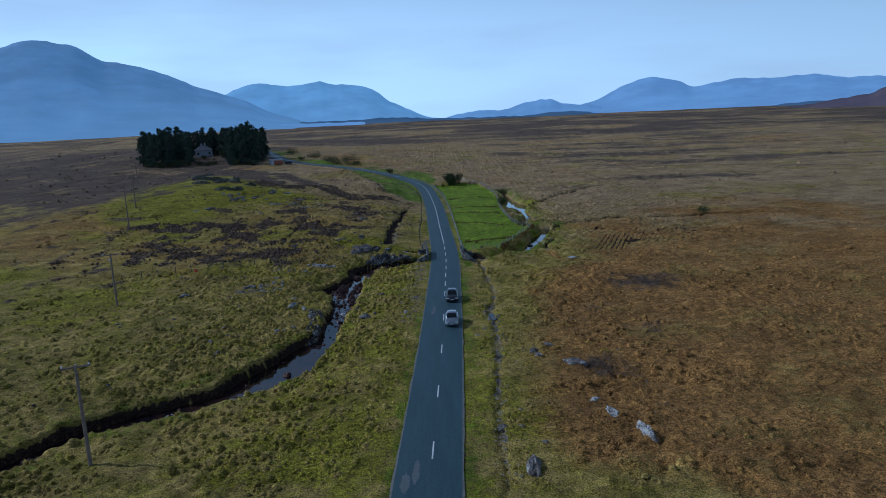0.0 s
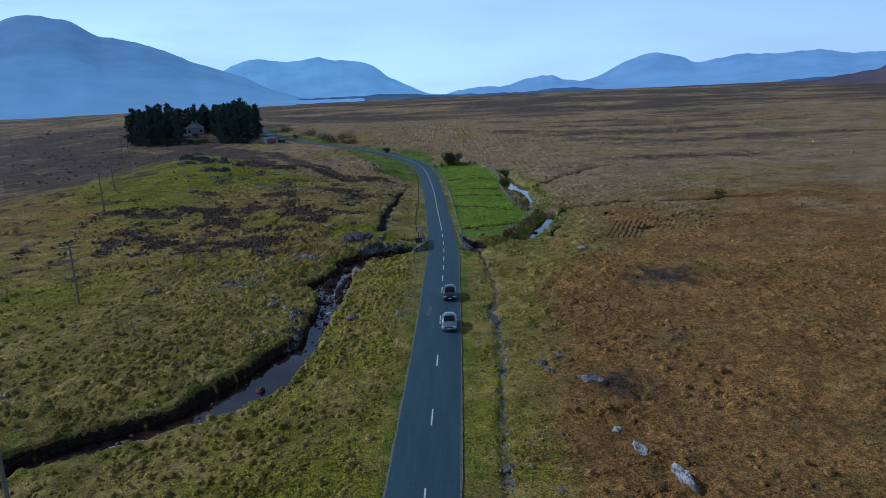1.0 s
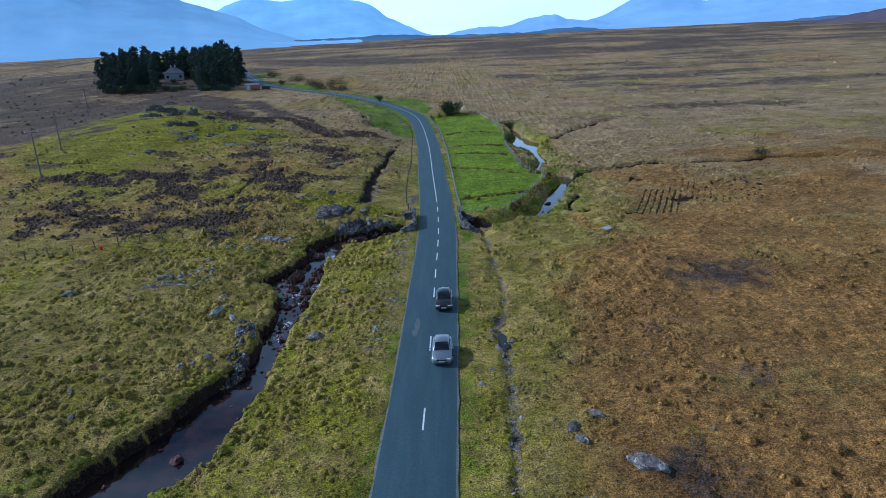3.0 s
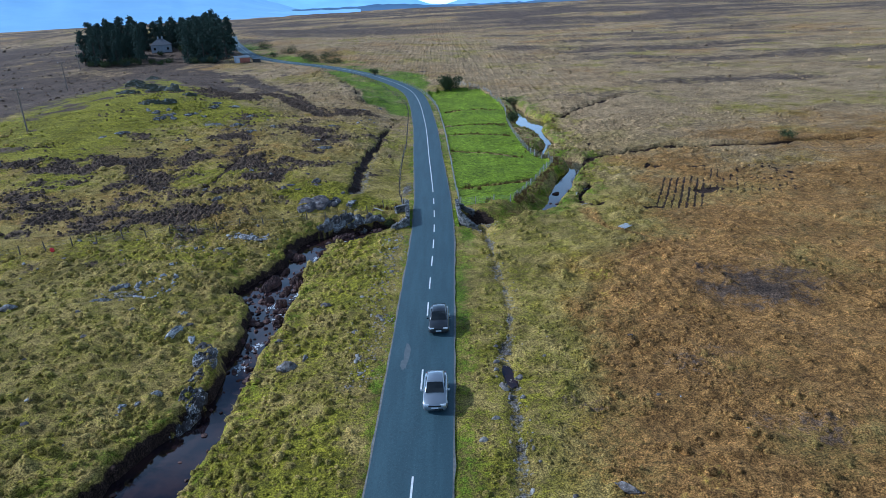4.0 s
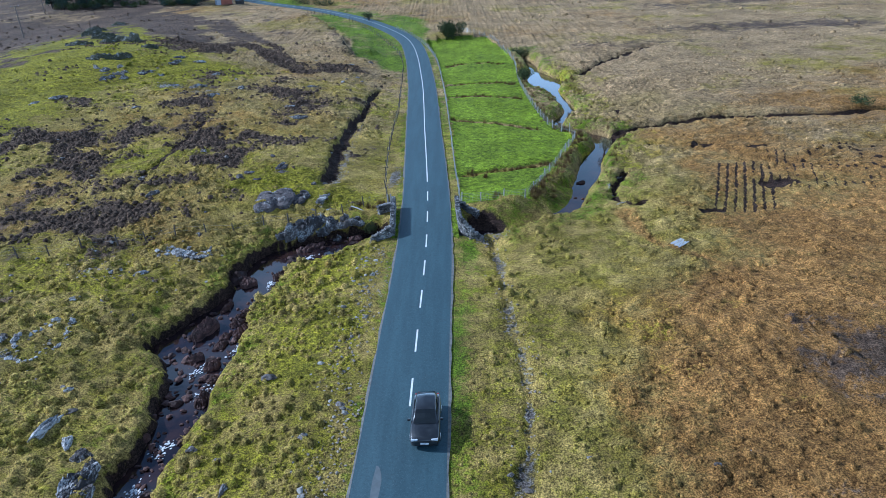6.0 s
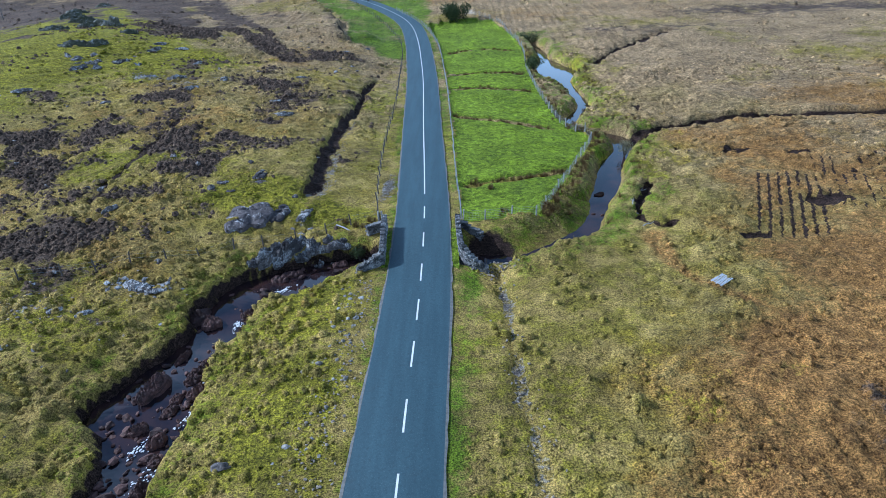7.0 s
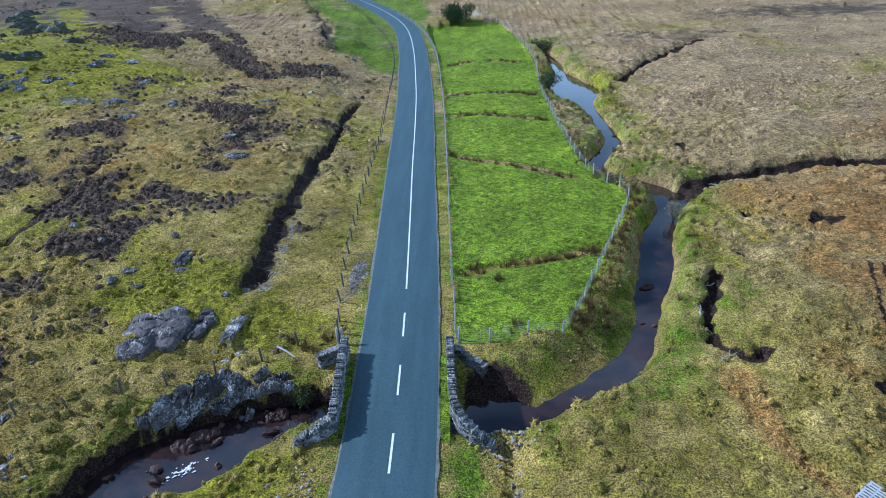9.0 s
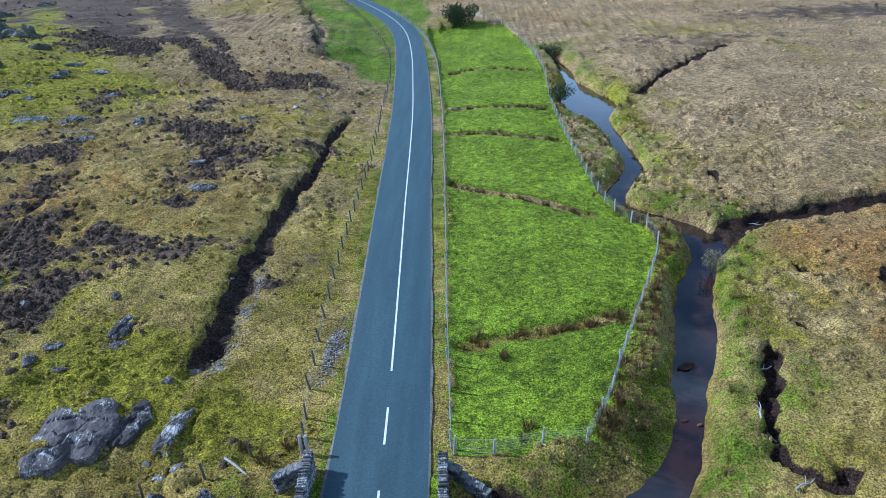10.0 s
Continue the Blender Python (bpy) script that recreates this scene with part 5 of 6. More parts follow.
# a dark ledge crusted with white lichen along the stream's west bank
lay("rock_ledge", LEDGES, [(-20.2, 99.6, 2.6, 0.5, 150), (-19.6, 97.6, 3.0, 0.55, 75), (-19.3, 94.9, 3.4, 0.5, 80), (-18.9, 92.4, 3.4, 0.55, 72), (-19.0, 89.6, 3.6, 0.5, 78), (-18.6, 87.2, 2.0, 0.6, 70), (-18.4, 91.0, 2.2, 0.6, 85), (-18.9, 96.2, 2.0, 0.6, 70)],
    "dark bank rock crusted with white lichen", "rock", "bank ledges", rng, 0.5, 0.42)
lay("rock_outcrop", BEDROCK[:1], [(-17.2, 140.3, 5.2, 0.95, 80)], "broad purple-grey rock outcrop streaked with white lichen", "rock", "rock outcrops", rng, 0.30, 0.14)
lay("rock_outcrop", BEDROCK[1:2], [(-14.6, 141.3, 3.8, 0.55, 78)], "narrow purple-grey rock outcrop streaked with white lichen", "rock", "rock outcrops", rng, 0.26, 0.14)
lay("rock_outcrop", BEDROCK, [(-18.2, 149.3, 2.6, 0.55, 85), (-20.3, 153.0, 1.4, 0.5, 130), (-17.7, 147.6, 1.2, 0.8, 0), (-21.9, 147.3, 1.3, 0.7, 20), (-20.4, 145.0, 1.0, 0.5, 0)], "flat bare purple-grey rock in short grass", "rock", "rock outcrops", rng, 0.28, 0.2)
lay("rock_outcrop", PALE_BEDROCK, [(-23.8, 127.7, 3.2, 0.45, 160), (-21.8, 127.1, 1.8, 0.6, 20), (-26.2, 123.5, 1.4, 0.5, 40), (-28.8, 123.8, 1.6, 0.5, 10), (-33.4, 112, 2.0, 0.4, 20), (-34, 109, 2.2, 0.35, 15), (-35.2, 147, 1.6, 0.6, 70), (-31.4, 140.7, 1.8, 0.5, 60),
                                   (-52, 207, 3.6, 0.4, 60), (-53.3, 213, 3.0, 0.5, 40), (-48.1, 211, 2.6, 0.5, 10), (-41.7, 201, 2.6, 0.4, 50), (-42, 190.8, 2.8, 0.5, 20), (-34.6, 191.5, 3.4, 0.4, 100), (-22, 194.3, 2.0, 0.6, 10), (-18, 218, 2.4, 0.6, 20), (-20.6, 172.5, 3.0, 0.4, 10), (-23.2, 179.3, 1.8, 0.4, 0), (-37.8, 183.3, 3.2, 0.35, 20), (-46.8, 189.9, 3.0, 0.4, 30), (-62, 181, 3.4, 0.5, 40), (-65.5, 179, 2.2, 0.6, 70)],
    "low pale grey bedrock showing through the turf", "rock", "rock outcrops", rng, 0.30, 0.2)
lay("rock_outcrop", SLABS, [(10.2, 76.2, 1.9, 0.55, 50), (10.6, 74.6, 1.6, 0.5, 100), (14.2, 71.3, 3.6, 0.6, 130), (12.2, 77.6, 2.0, 0.4, 150), (6.6, 49.4, 3.8, 0.35, 80), (4.9, 57.2, 1.8, 0.6, 20),
                              (-42.3, 190, 2.8, .5, 20), (-47.4, 176, 2.2, .5, 60)],
    "low grey rock outcrop with white lichen", "rock", "rock outcrops", rng, 0.4)
lay("rock_outcrop", MOSSY, [(-78.9, 224.2, 6.0, .4, 10), (-77.6, 234, 7.0, .4, 20), (-70.7, 231.3, 7.5, .4, 0), (-74.5, 229, 5.0, .5, 30), (-66.6, 206.8, 5.0, .5, 10), (-63.1, 208, 5.0, .5, 30), (-62, 220.9, 3.6, .5, 0), (-88.1, 249.6, 6.5, .4, 20), (-83, 243, 5, .5, 60), (-97, 284, 5.0, .5, 0), (-92, 259, 6.0, .5, 20)],
    "dark mossy crag crowning the green knoll", "rock", "knoll rocks", rng, 0.5, 0.25)
lay("rock_outcrop", PALE_OUTCROPS, [(-59.7, 193, 3.6, .5, 60), (-58.4, 196.6, 3.0, .6, 30), (-57, 194.6, 2.4, .6, 100), (-61, 196.5, 2.6, .5, 60), (-54.3, 198.1, 3.0, .5, 20), (-55.6, 199.5, 2.0, .6, 0), (-51.5, 197.6, 1.6, .7, 40)],
    "broken grey crag at the foot of the knoll", "rock", "knoll rocks", rng, 0.6, 0.4)
ring = []
for a in np.linspace(0, 6.1, 34):
    f = rng.uniform(0.86, 1.16)
    ring.append((-29.6 + 1.7 * f * math.cos(a) + 0.25 * math.sin(a), 112.2 + 2.9 * f * math.sin(a), rng.uniform(0.35, 0.95), rng.uniform(0.5, 0.8), rng.uniform(0, 180)))
lay("boulder", WHITE_SLABS, ring, "pale lichen-crusted stone in a tumbled ring of stones", "boulder", "stone ring", rng, 0.5)
lay("boulder", WHITE_SLABS, [(-23.3 + rng.gauss(0, 1.3), 127.5 + rng.gauss(0, 0.6), rng.uniform(0.3, 0.9), 0.7, rng.uniform(0, 180)) for _ in range(26)], "pale lichen-crusted stone in a heap on the bank", "boulder", "heaped stones", rng, 0.55)
lay("rock_outcrop", PALE_BEDROCK, [(-11.9, 141.0, 3.9, 0.27, 79), (-11.3, 138.0, 1.3, 0.5, 20), (-10.8, 138.3, 0.8, 0.6, 60)], "flat pale slab of bare stone in short grass", "rock", "rock outcrops", rng, 0.09, 0.1)
# slabs at the bridge's mouth and in the stream
lay("stream_rock", PALE_OUTCROPS, [(-9.4, 134.2, 2.0, 0.6, 100), (-8.3, 134.4, 1.5, 0.7, 70), (-10.3, 135.3, 1.7, 0.6, 95), (-11.3, 135.5, 2.2, 0.45, 60), (-7.6, 136.0, 1.4, 0.7, 20), (-8.0, 135.2, 1.8, 0.6, 40), (-9.0, 134.9, 1.6, 0.7, 10), (-10.0, 134.7, 2.0, 0.6, 65), (-11.9, 134.5, 4.2, 0.34, 62), (-13.8, 133.2, 3.0, 0.4, 55), (-7.0, 135.4, 1.2, 0.8, 0), (-10.8, 133.9, 1.6, 0.6, 30),
                                 (-12.9, 132.9, 1.5, 0.6, 80), (-10.7, 136.0, 1.8, 0.5, 20), (-8.8, 136.2, 1.3, 0.6, 70), (-9.6, 133.6, 1.1, 0.7, 20), (-14.8, 132.4, 1.6, 0.5, 40), (-12.6, 135.6, 1.6, 0.5, 60)],
    "jagged grey rock slab at the stream's edge", "rock", "stream rocks", rng, 0.75, 0.2)
wet_rows = [(-11.4, 132.2, 1.8, 0.6, 20), (-10.6, 131.6, 1.0, 0.5, 60), (-12.0, 131.0, 0.9, 0.6, 40), (-7.4, 132.4, 1.3, 0.6, 30), (-6.8, 131.8, 1.0, 0.7, 70), (-18.2, 116.1, 3.2, 0.5, 75), (-15.5, 117.5, 2.4, 0.6, 60), (-14.9, 119.0, 2.0, 0.6, 40), (-17.4, 119.7, 1.8, 0.35, 70), (-16.2, 113.8, 1.5, 0.6, 60), (-18.0, 125.3, 2.6, 0.6, 80), (-16.5, 124.3, 2.0, 0.7, 60), (-13.5, 125.9, 1.8, 0.6, 40), (-13.2, 128.6, 1.2, 0.7, 10), (-17.7, 112.0, 1.6, 0.6, 20), (-15.9, 110.8, 1.6, 0.6, 50), (-16.2, 115.0, 1.4, 0.6, 70), (-14.9, 115.6, 1.8, 0.6, 60), (19.6, 148.0, 1.3, 0.6, 20), (18.0, 142.9, 0.5, 0.7, 0), (18.8, 142.5, 0.5, 0.6, 30), (-13.7, 125.6, 1.8, 0.6, 40), (-12.6, 131.4, 1.6, 0.7, 10), (-13.6, 129.4, 0.9, 0.9, 0), (-17.2, 106.4, 1.2, 0.7, 30),
            (-15.3, 106.6, 1.8, 0.6, 80), (-19.6, 77.5, 1.3, 0.9, 0), (-18.3, 102.6, 1.5, 0.7, 20), (-39.5, 58.5, 1.8, .9, 0)]


def lay_wet(rows, label, rng, flat=0.5):
    xy = np.array([r[:2] for r in rows])
    _, _, rv = near_path(xy[:, 0], xy[:, 1], RIVER)
    for r, level in zip(rows, rv[:, 1]):
        x, y, size, share, turn = r
        m = pose(x, y, level + size * 0.02, rng.uniform(-12, 12), rng.uniform(-12, 12), turn) @ Matrix.Diagonal((size * 0.5, size * 0.5 * share, size * 0.5 * flat * rng.uniform(0.8, 1.3), 1))
        thing("stream_stone", rng.choice(WET_LEDGES if size > 1.3 else WET), None, label, "stone", "stream stones", at=m)


lay_wet(wet_rows, "reddish-brown wet rock standing in the stream", rng, 0.6)
more = []
for k in range(130):
    i = int(LOWER[int(rng.random() * (len(LOWER) - 2) * (0.68 if k % 5 else 1.0))])
    a, b = RIVER[i], RIVER[min(i + 1, len(RIVER) - 1)]
    t = rng.random()
    c = a + (b - a) * t
    d = np.array([b[1] - a[1], a[0] - b[0]])
    d /= np.linalg.norm(d) + 1e-9
    o = (1 if rng.random() < 0.5 else -1) * c[2] * rng.uniform(0.1, 1.35)
    more.append((c[0] - d[0] * o, c[1] - d[1] * o, rng.uniform(0.25, 0.95) * (1.0 if rng.random() < 0.85 else 1.8), rng.uniform(0.45, 0.9), rng.uniform(0, 180)))
more = [r for k, r in enumerate(more) if not (120 < r[1] < 133 and k % 5)]
lay_wet(more, "small reddish-brown stone in the stream bed", rng)
RUBBLE = rock_material("stream_rubble_rock", (0.055, 0.026, 0.021), (0.15, 0.072, 0.056), 0.0)


def rubble(name, rows, label, seed, material=None):
    """Many small angular stones in one mesh."""
    r2 = random.Random(seed)
    bases = []
    for s in range(5):
        bm = bmesh.new()
        bmesh.ops.create_icosphere(bm, subdivisions=1, radius=1)
        for v in bm.verts:
            v.co *= r2.uniform(0.65, 1.2)
        bm.verts.index_update()
        bases.append((np.array([tuple(v.co) for v in bm.verts]), np.array([[v.index for v in f.verts] for f in bm.faces])))
        bm.free()
    vs, fs, k = [], [], 0
    for x, y, z, size in rows:
        bv, bf = bases[r2.randrange(5)]
        m = np.array(Euler((r2.uniform(-.4, .4), r2.uniform(-.4, .4), r2.uniform(0, 6.3))).to_matrix())
        sc = np.array([size * 0.5, size * 0.5 * r2.uniform(0.45, 0.9), size * 0.5 * r2.uniform(0.3, 0.6)])
        vs.append((bv * sc) @ m.T + (x, y, z))
        fs.append(bf + k)
        k += len(bv)
    return thing(name, quick_mesh(name, np.concatenate(vs), np.concatenate(fs)), material or RUBBLE, label, "stones", kind="stuff")


rows = []
lo, hi = int(LOWER[0]), int(LOWER[-1])
for k in range(420):
    f = rng.random()
    i = lo + int(f * (hi - lo - 1))
    a, b = RIVER[i], RIVER[i + 1]
    c = a + (b - a) * rng.random()
    busy = value_noise(np.array([c[0]]), np.array([c[1]]), 6.0, 44)[0]
    if (120 < c[1] < 132 and rng.random() < 0.75) or rng.random() > 0.25 + 1.1 * busy or (c[1] < 94 and rng.random() < 0.8):
        continue
    d = np.array([b[1] - a[1], a[0] - b[0]])
    d /= np.linalg.norm(d) + 1e-9
    o = rng.gauss(0.25, 0.75) * c[2]
    rows.append((c[0] - d[0] * o, c[1] - d[1] * o, c[3] + rng.uniform(-0.05, 0.08) + 0.25 * max(0, abs(o) - c[2]), rng.uniform(0.15, 0.6)))
for k in range(200):
    i = lo + int(rng.random() * (hi - lo - 1))
    a, b = RIVER[i], RIVER[i + 1]
    c = a + (b - a) * rng.random()
    if not 95 < c[1] < 121 or value_noise(np.array([c[0]]), np.array([c[1]]), 4.0, 46)[0] < 0.35:
        continue
    d = np.array([b[1] - a[1], a[0] - b[0]])
    d /= np.linalg.norm(d) + 1e-9
    o = rng.gauss(-0.55 if k % 3 else 0.8, 0.3) * c[2]
    rows.append((c[0] - d[0] * o, c[1] - d[1] * o, c[3] + rng.uniform(0, 0.16), rng.uniform(0.3, 1.0)))
rubble("stream_rubble", rows, "reddish-brown rubble strewn through the stream bed", 8)
FOAM = plain("white_water_foam", (0.78, 0.8, 0.84), 0.5, 0, 0.1, 6.0, 0.6)
for x, y, w, L, turn in ((-15.5, 107.9, 1.3, 2.0, 60), (-16.9, 110.3, 0.7, 1.2, 70), (-16.4, 101.8, 1.0, 1.6, 50), (-16.8, 98.0, 0.8, 1.2, 80), (-11.9, 129.3, 0.6, 1.3, 40), (-14.4, 124.1, 0.6, 1.4, 80), (-29.5, 67.2, 0.8, 1.8, 20), (-14.6, 113.4, 0.5, 1.6, 70), (-14.3, 117.7, 0.4, 1.4, 70)):
    _, _, rv = near_path(np.array([x]), np.array([y]), RIVER)
    bm = bmesh.new()
    r2 = random.Random(int(x * 10))
    for k in range(55):
        px, py = r2.gauss(0, L * 0.36), r2.gauss(0, w * 0.34)
        s = r2.uniform(0.02, 0.085)
        bmesh.ops.create_icosphere(bm, subdivisions=1, radius=s, matrix=Matrix.Translation((px, py, 0.0)) @ Matrix.Diagonal((1.6, 1, 0.4, 1)))
    thing("foam", mesh_of("foam", bm, FOAM), None, "white foam where the stream tumbles over stones", "foam", "stream foam", kind="stuff", at=pose(x, y, rv[0, 1] + 0.03, 0, 0, turn))
# roadside stones
rows = []
for k in range(90):
    y = rng.uniform(92, 127)
    rows.append((float(ROAD_X(y)) - 5.2 + rng.gauss(0, 0.8), y, rng.choice((0.15, 0.2, 0.25, 0.35, 0.5, 0.65)), rng.uniform(0.6, 0.95), rng.uniform(0, 180)))
for k in range(26):
    y = rng.uniform(47, 100)
    rows.append((6.6 + rng.gauss(0, 1.0), y, rng.choice((0.2, 0.3, 0.5, 0.7)), rng.uniform(0.6, 0.95), rng.uniform(0, 180)))
PALE_STONE = rock_material("pale_roadside_stone", (0.25, 0.225, 0.19), (0.47, 0.44, 0.39), 0.4)
PALE_STONES = [rock_mesh("pale_stone", 600 + k, PALE_STONE, 2, 0.5, 10) for k in range(5)]
lay("stone", PALE_STONES, rows, "pale loose stone in the roadside grass", "stone", "roadside stones", rng, 0.7)
PEBBLE = rock_material("pale_pebble", (0.24, 0.19, 0.14), (0.46, 0.39, 0.30), 0.0)
pebbles = []
for k in range(400):
    y = 90 + 38 * rng.random()
    pebbles.append((float(ROAD_X(y)) - 4.5 + rng.gauss(0, 0.8) - 0.5 * math.sin(y * 0.3), y, rng.uniform(0.10, 0.30)))
for k in range(300):
    y = rng.uniform(48, 128)
    j = int(np.argmin(np.abs(DRAIN_EAST[:, 1] - y)))
    pebbles.append((DRAIN_EAST[j, 0] + rng.gauss(0.1, 0.45), y, rng.uniform(0.10, 0.34)))
for k in range(260):
    y = rng.uniform(144.5, 153)
    pebbles.append((float(np.interp(y, [145, 147, 149, 152], [-4.6, -4.2, -3.6, -3.8])) + rng.gauss(0, 0.28), y, rng.uniform(0.06, 0.18)))
for k in range(420):
    j = rng.randrange(int(len(DRAIN) * 0.45), len(DRAIN) - 1)
    pebbles.append((DRAIN[j, 0] + rng.gauss(1.0, 0.4), DRAIN[j, 1] + rng.uniform(-1.2, 1.2), rng.uniform(0.06, 0.26)))
for cx, cy, cr in ((-23.7, 127.6, 1.5), (-32.5, 110.5, 1.8), (-40, 187, 2.0), (-47, 190, 2.0), (-31, 124, 1.6)):
    for k in range(60):
        pebbles.append((cx + rng.gauss(0, cr), cy + rng.gauss(0, cr * 0.6), rng.uniform(0.12, 0.42)))
for k in range(110):
    pebbles.append((6.8 + rng.gauss(0, 0.9), 130.0 + rng.gauss(0, 0.8), rng.uniform(0.12, 0.38)))
pz = heights([q[:2] for q in pebbles])
rubble("roadside_pebbles", [(x, y, z + 0.05, s) for (x, y, s), z in zip(pebbles, pz)], "pale loose pebbles along the roadside and its drain", 21, PEBBLE)
rows = []
for k in range(120):
    rows.append((rng.uniform(-48, -19), rng.uniform(60, 130), rng.choice((0.25, 0.35, 0.5, 0.8)), rng.uniform(0.5, 0.9), rng.uniform(0, 180)))
for k in range(50):
    rows.append((rng.uniform(-60, -12), rng.uniform(130, 230), rng.choice((0.4, 0.6, 1.0, 1.4)), rng.uniform(0.5, 0.9), rng.uniform(0, 180)))
for k in range(20):
    rows.append((rng.uniform(9, 22), rng.uniform(55, 100), rng.choice((0.25, 0.35, 0.5)), rng.uniform(0.5, 0.9), rng.uniform(0, 180)))
xy = np.array([r[:2] for r in rows])
dv, _, rv = near_path(xy[:, 0], xy[:, 1], RIVER)
rows = [r for r, d, w in zip(rows, dv, rv[:, 0]) if d > w + 1.5]
lay("stone", ROCKS, rows, "grey stone half sunk in the moor", "stone", "moor stones", rng, 0.55)

# a pool in the roadside drain, with stones round it
bm = bmesh.new()
ring_v = [bm.verts.new((math.cos(t) * 0.55 * rng.uniform(0.7, 1.15), math.sin(t) * 1.9 * rng.uniform(0.85, 1.1), 0)) for t in np.linspace(0, 2 * math.pi, 20, endpoint=False)]
bm.faces.new(ring_v)
thing("puddle", mesh_of("puddle", bm, WATER), None, "dark still puddle in the roadside drain", "puddle", kind="structure", at=pose(6.6, 91.6, ground_z(6.6, 91.6) + 0.10, 0, 0, 6))
lay("boulder", ROCKS, [(5.7, 93.6, 0.8, .7, 20), (5.6, 92.2, 0.7, .7, 70), (5.9, 89.8, 0.9, .6, 110), (7.4, 91.0, 0.8, .8, 0), (6.3, 88.6, 0.7, .8, 40), (7.3, 88.2, 0.6, .7, 10), (6.9, 95.2, 0.6, .7, 10), (5.9, 96.2, 0.5, .7, 10)],
    "pale grey stone beside the drain's pool", "boulder", "drain stones", rng, 0.7)

# ---- pallet, posts and rails ----
PALLET = plain("pale_blue_grey_pallet_wood", (0.44, 0.47, 0.51), 0.75, 0, 0.12, 4.0)
PS = Matrix.Diagonal((0.8, 0.8, 0.8, 1))
pallet = thing("pallet", None, None, "pale weathered wooden pallet laid over a wet path", "pallet", at=pose(24.3, 124.3, ground_z(24.3, 124.3) + 0.12, 3, -3, 35) @ PS)
for k in range(8):
    part("slat", box_bm(0.12, 1.25, 0.03, (-0.82 + k * 0.234, 0, 0.12), 0.006), PALLET, pallet)
for y in (-0.55, 0, 0.55):
    part("bearer", box_bm(1.85, 0.1, 0.1, (0, y, 0.05), 0.008), PALLET, pallet)
rail = thing("fallen_rail", mesh_of("fallen_rail", tube_bm([(-0.9, 0, 0.1), (0, 0.02, 0.16), (0.9, 0, 0.12)], [0.07, 0.065, 0.06], 7), PALE_WOOD), None, "bleached wooden rail lying on the bank", "rail", at=pose(-7.6, 138.4, ground_z(-7.6, 138.4) + 0.05, 0, 8, -35))
for x, y, t in ((31.6, 167.9, -25), (23.7, 146.2, 10), (21.7, 141.6, 70), (22.0, 140.4, 110), (21.8, 136.3, 20)):
    log = thing("driftwood", None, None, "bleached grey bog-wood branch lying on the peat", "branch", "bog wood", at=pose(x, y, ground_z(x, y) + 0.06, 0, 0, t) @ Matrix.Diagonal((0.62, 0.5, 0.6, 1)))
    part("limb", tube_bm([(-0.9, 0, 0), (-0.2, 0.15, 0.12), (0.5, 0.0, 0.1), (1.1, 0.2, 0.25)], [0.10, 0.09, 0.06, 0.02], 6), PALE_WOOD, log)
    part("twig", tube_bm([(0.1, 0.08, 0.1), (0.4, 0.5, 0.3), (0.5, 0.8, 0.35)], [0.05, 0.035, 0.015], 5), PALE_WOOD, log)
RED = plain("red_plastic", (0.62, 0.02, 0.02), 0.5, 0, 0.15, 6.0)
bm = bmesh.new()
bmesh.ops.create_icosphere(bm, subdivisions=3, radius=0.26)
for v in bm.verts:
    v.co *= 1 + 0.5 * noise.fractal(v.co * 3, 1.0, 2.0, 3)
    v.co.z = max(v.co.z * 1.2, -0.3)
thing("plastic_bag", mesh_of("plastic_bag", bm, RED), None, "crumpled bright red plastic bag by the fence", "bag", at=pose(-46.2, 122.6, ground_z(-46.2, 122.6) + 0.22))
gate = thing("gate_posts", None, None, "pair of stout strainer posts beside the bridge", "post", at=pose(-3.9, 139.3, ground_z(-3.9, 139.3)))
for dx in (-0.22, 0.12):
    part("post", tube_bm([(dx, 0, -0.3), (dx, 0.03, 1.35)], [0.1, 0.09], 9), POST_WOOD, gate)

# ---- cars ----
CAR_GLASS = plain("car_glass", (0.015, 0.018, 0.02), 0.06, 0, 0.05)
TYRE = plain("tyre_rubber", (0.02, 0.02, 0.022), 0.85, 0, 0.1)
RIM = plain("alloy_rim", (0.5, 0.52, 0.54), 0.35, 0.9, 0.05)
LAMP = plain("headlamp_glass", (0.75, 0.78, 0.82), 0.12, 0.2, 0.05)
TAIL = plain("tail_lamp", (0.4, 0.01, 0.01), 0.2, 0, 0.05)
TRIM = plain("black_trim", (0.015, 0.015, 0.017), 0.5, 0, 0.1)
PLATE = plain("number_plate", (0.78, 0.8, 0.82), 0.5, 0, 0.05)


def car_paint(name, colour, metal):
    m, n, l, b = nodes_of(name)
    dust = noise_node(n, l, 1.2, 4)
    l.new(mix_node(n, l, math_node(n, l, "MULTIPLY", dust, 0.2), colour, tuple(c * 0.7 + 0.05 for c in colour)), b.inputs["Base Color"])
    b.inputs["Metallic"].default_value, b.inputs["Roughness"].default_value, b.inputs["Coat Weight"].default_value = metal, 0.32, 1.0
    return m


def loft(sections):
    """Closed rings of equal count joined into a skin, ends capped."""
    bm = bmesh.new()
    rings = [[bm.verts.new(p) for p in s] for s in sections]
    k = len(rings[0])
    for a, b in zip(rings[:-1], rings[1:]):
        for i in range(k):
            bm.faces.new((a[i], a[(i + 1) % k], b[(i + 1) % k], b[i]))
    bm.faces.new(rings[0][::-1])
    bm.faces.new(rings[-1])
    bmesh.ops.recalc_face_normals(bm, faces=bm.faces[:])
    for f in bm.faces:
        f.smooth = True
    return bm


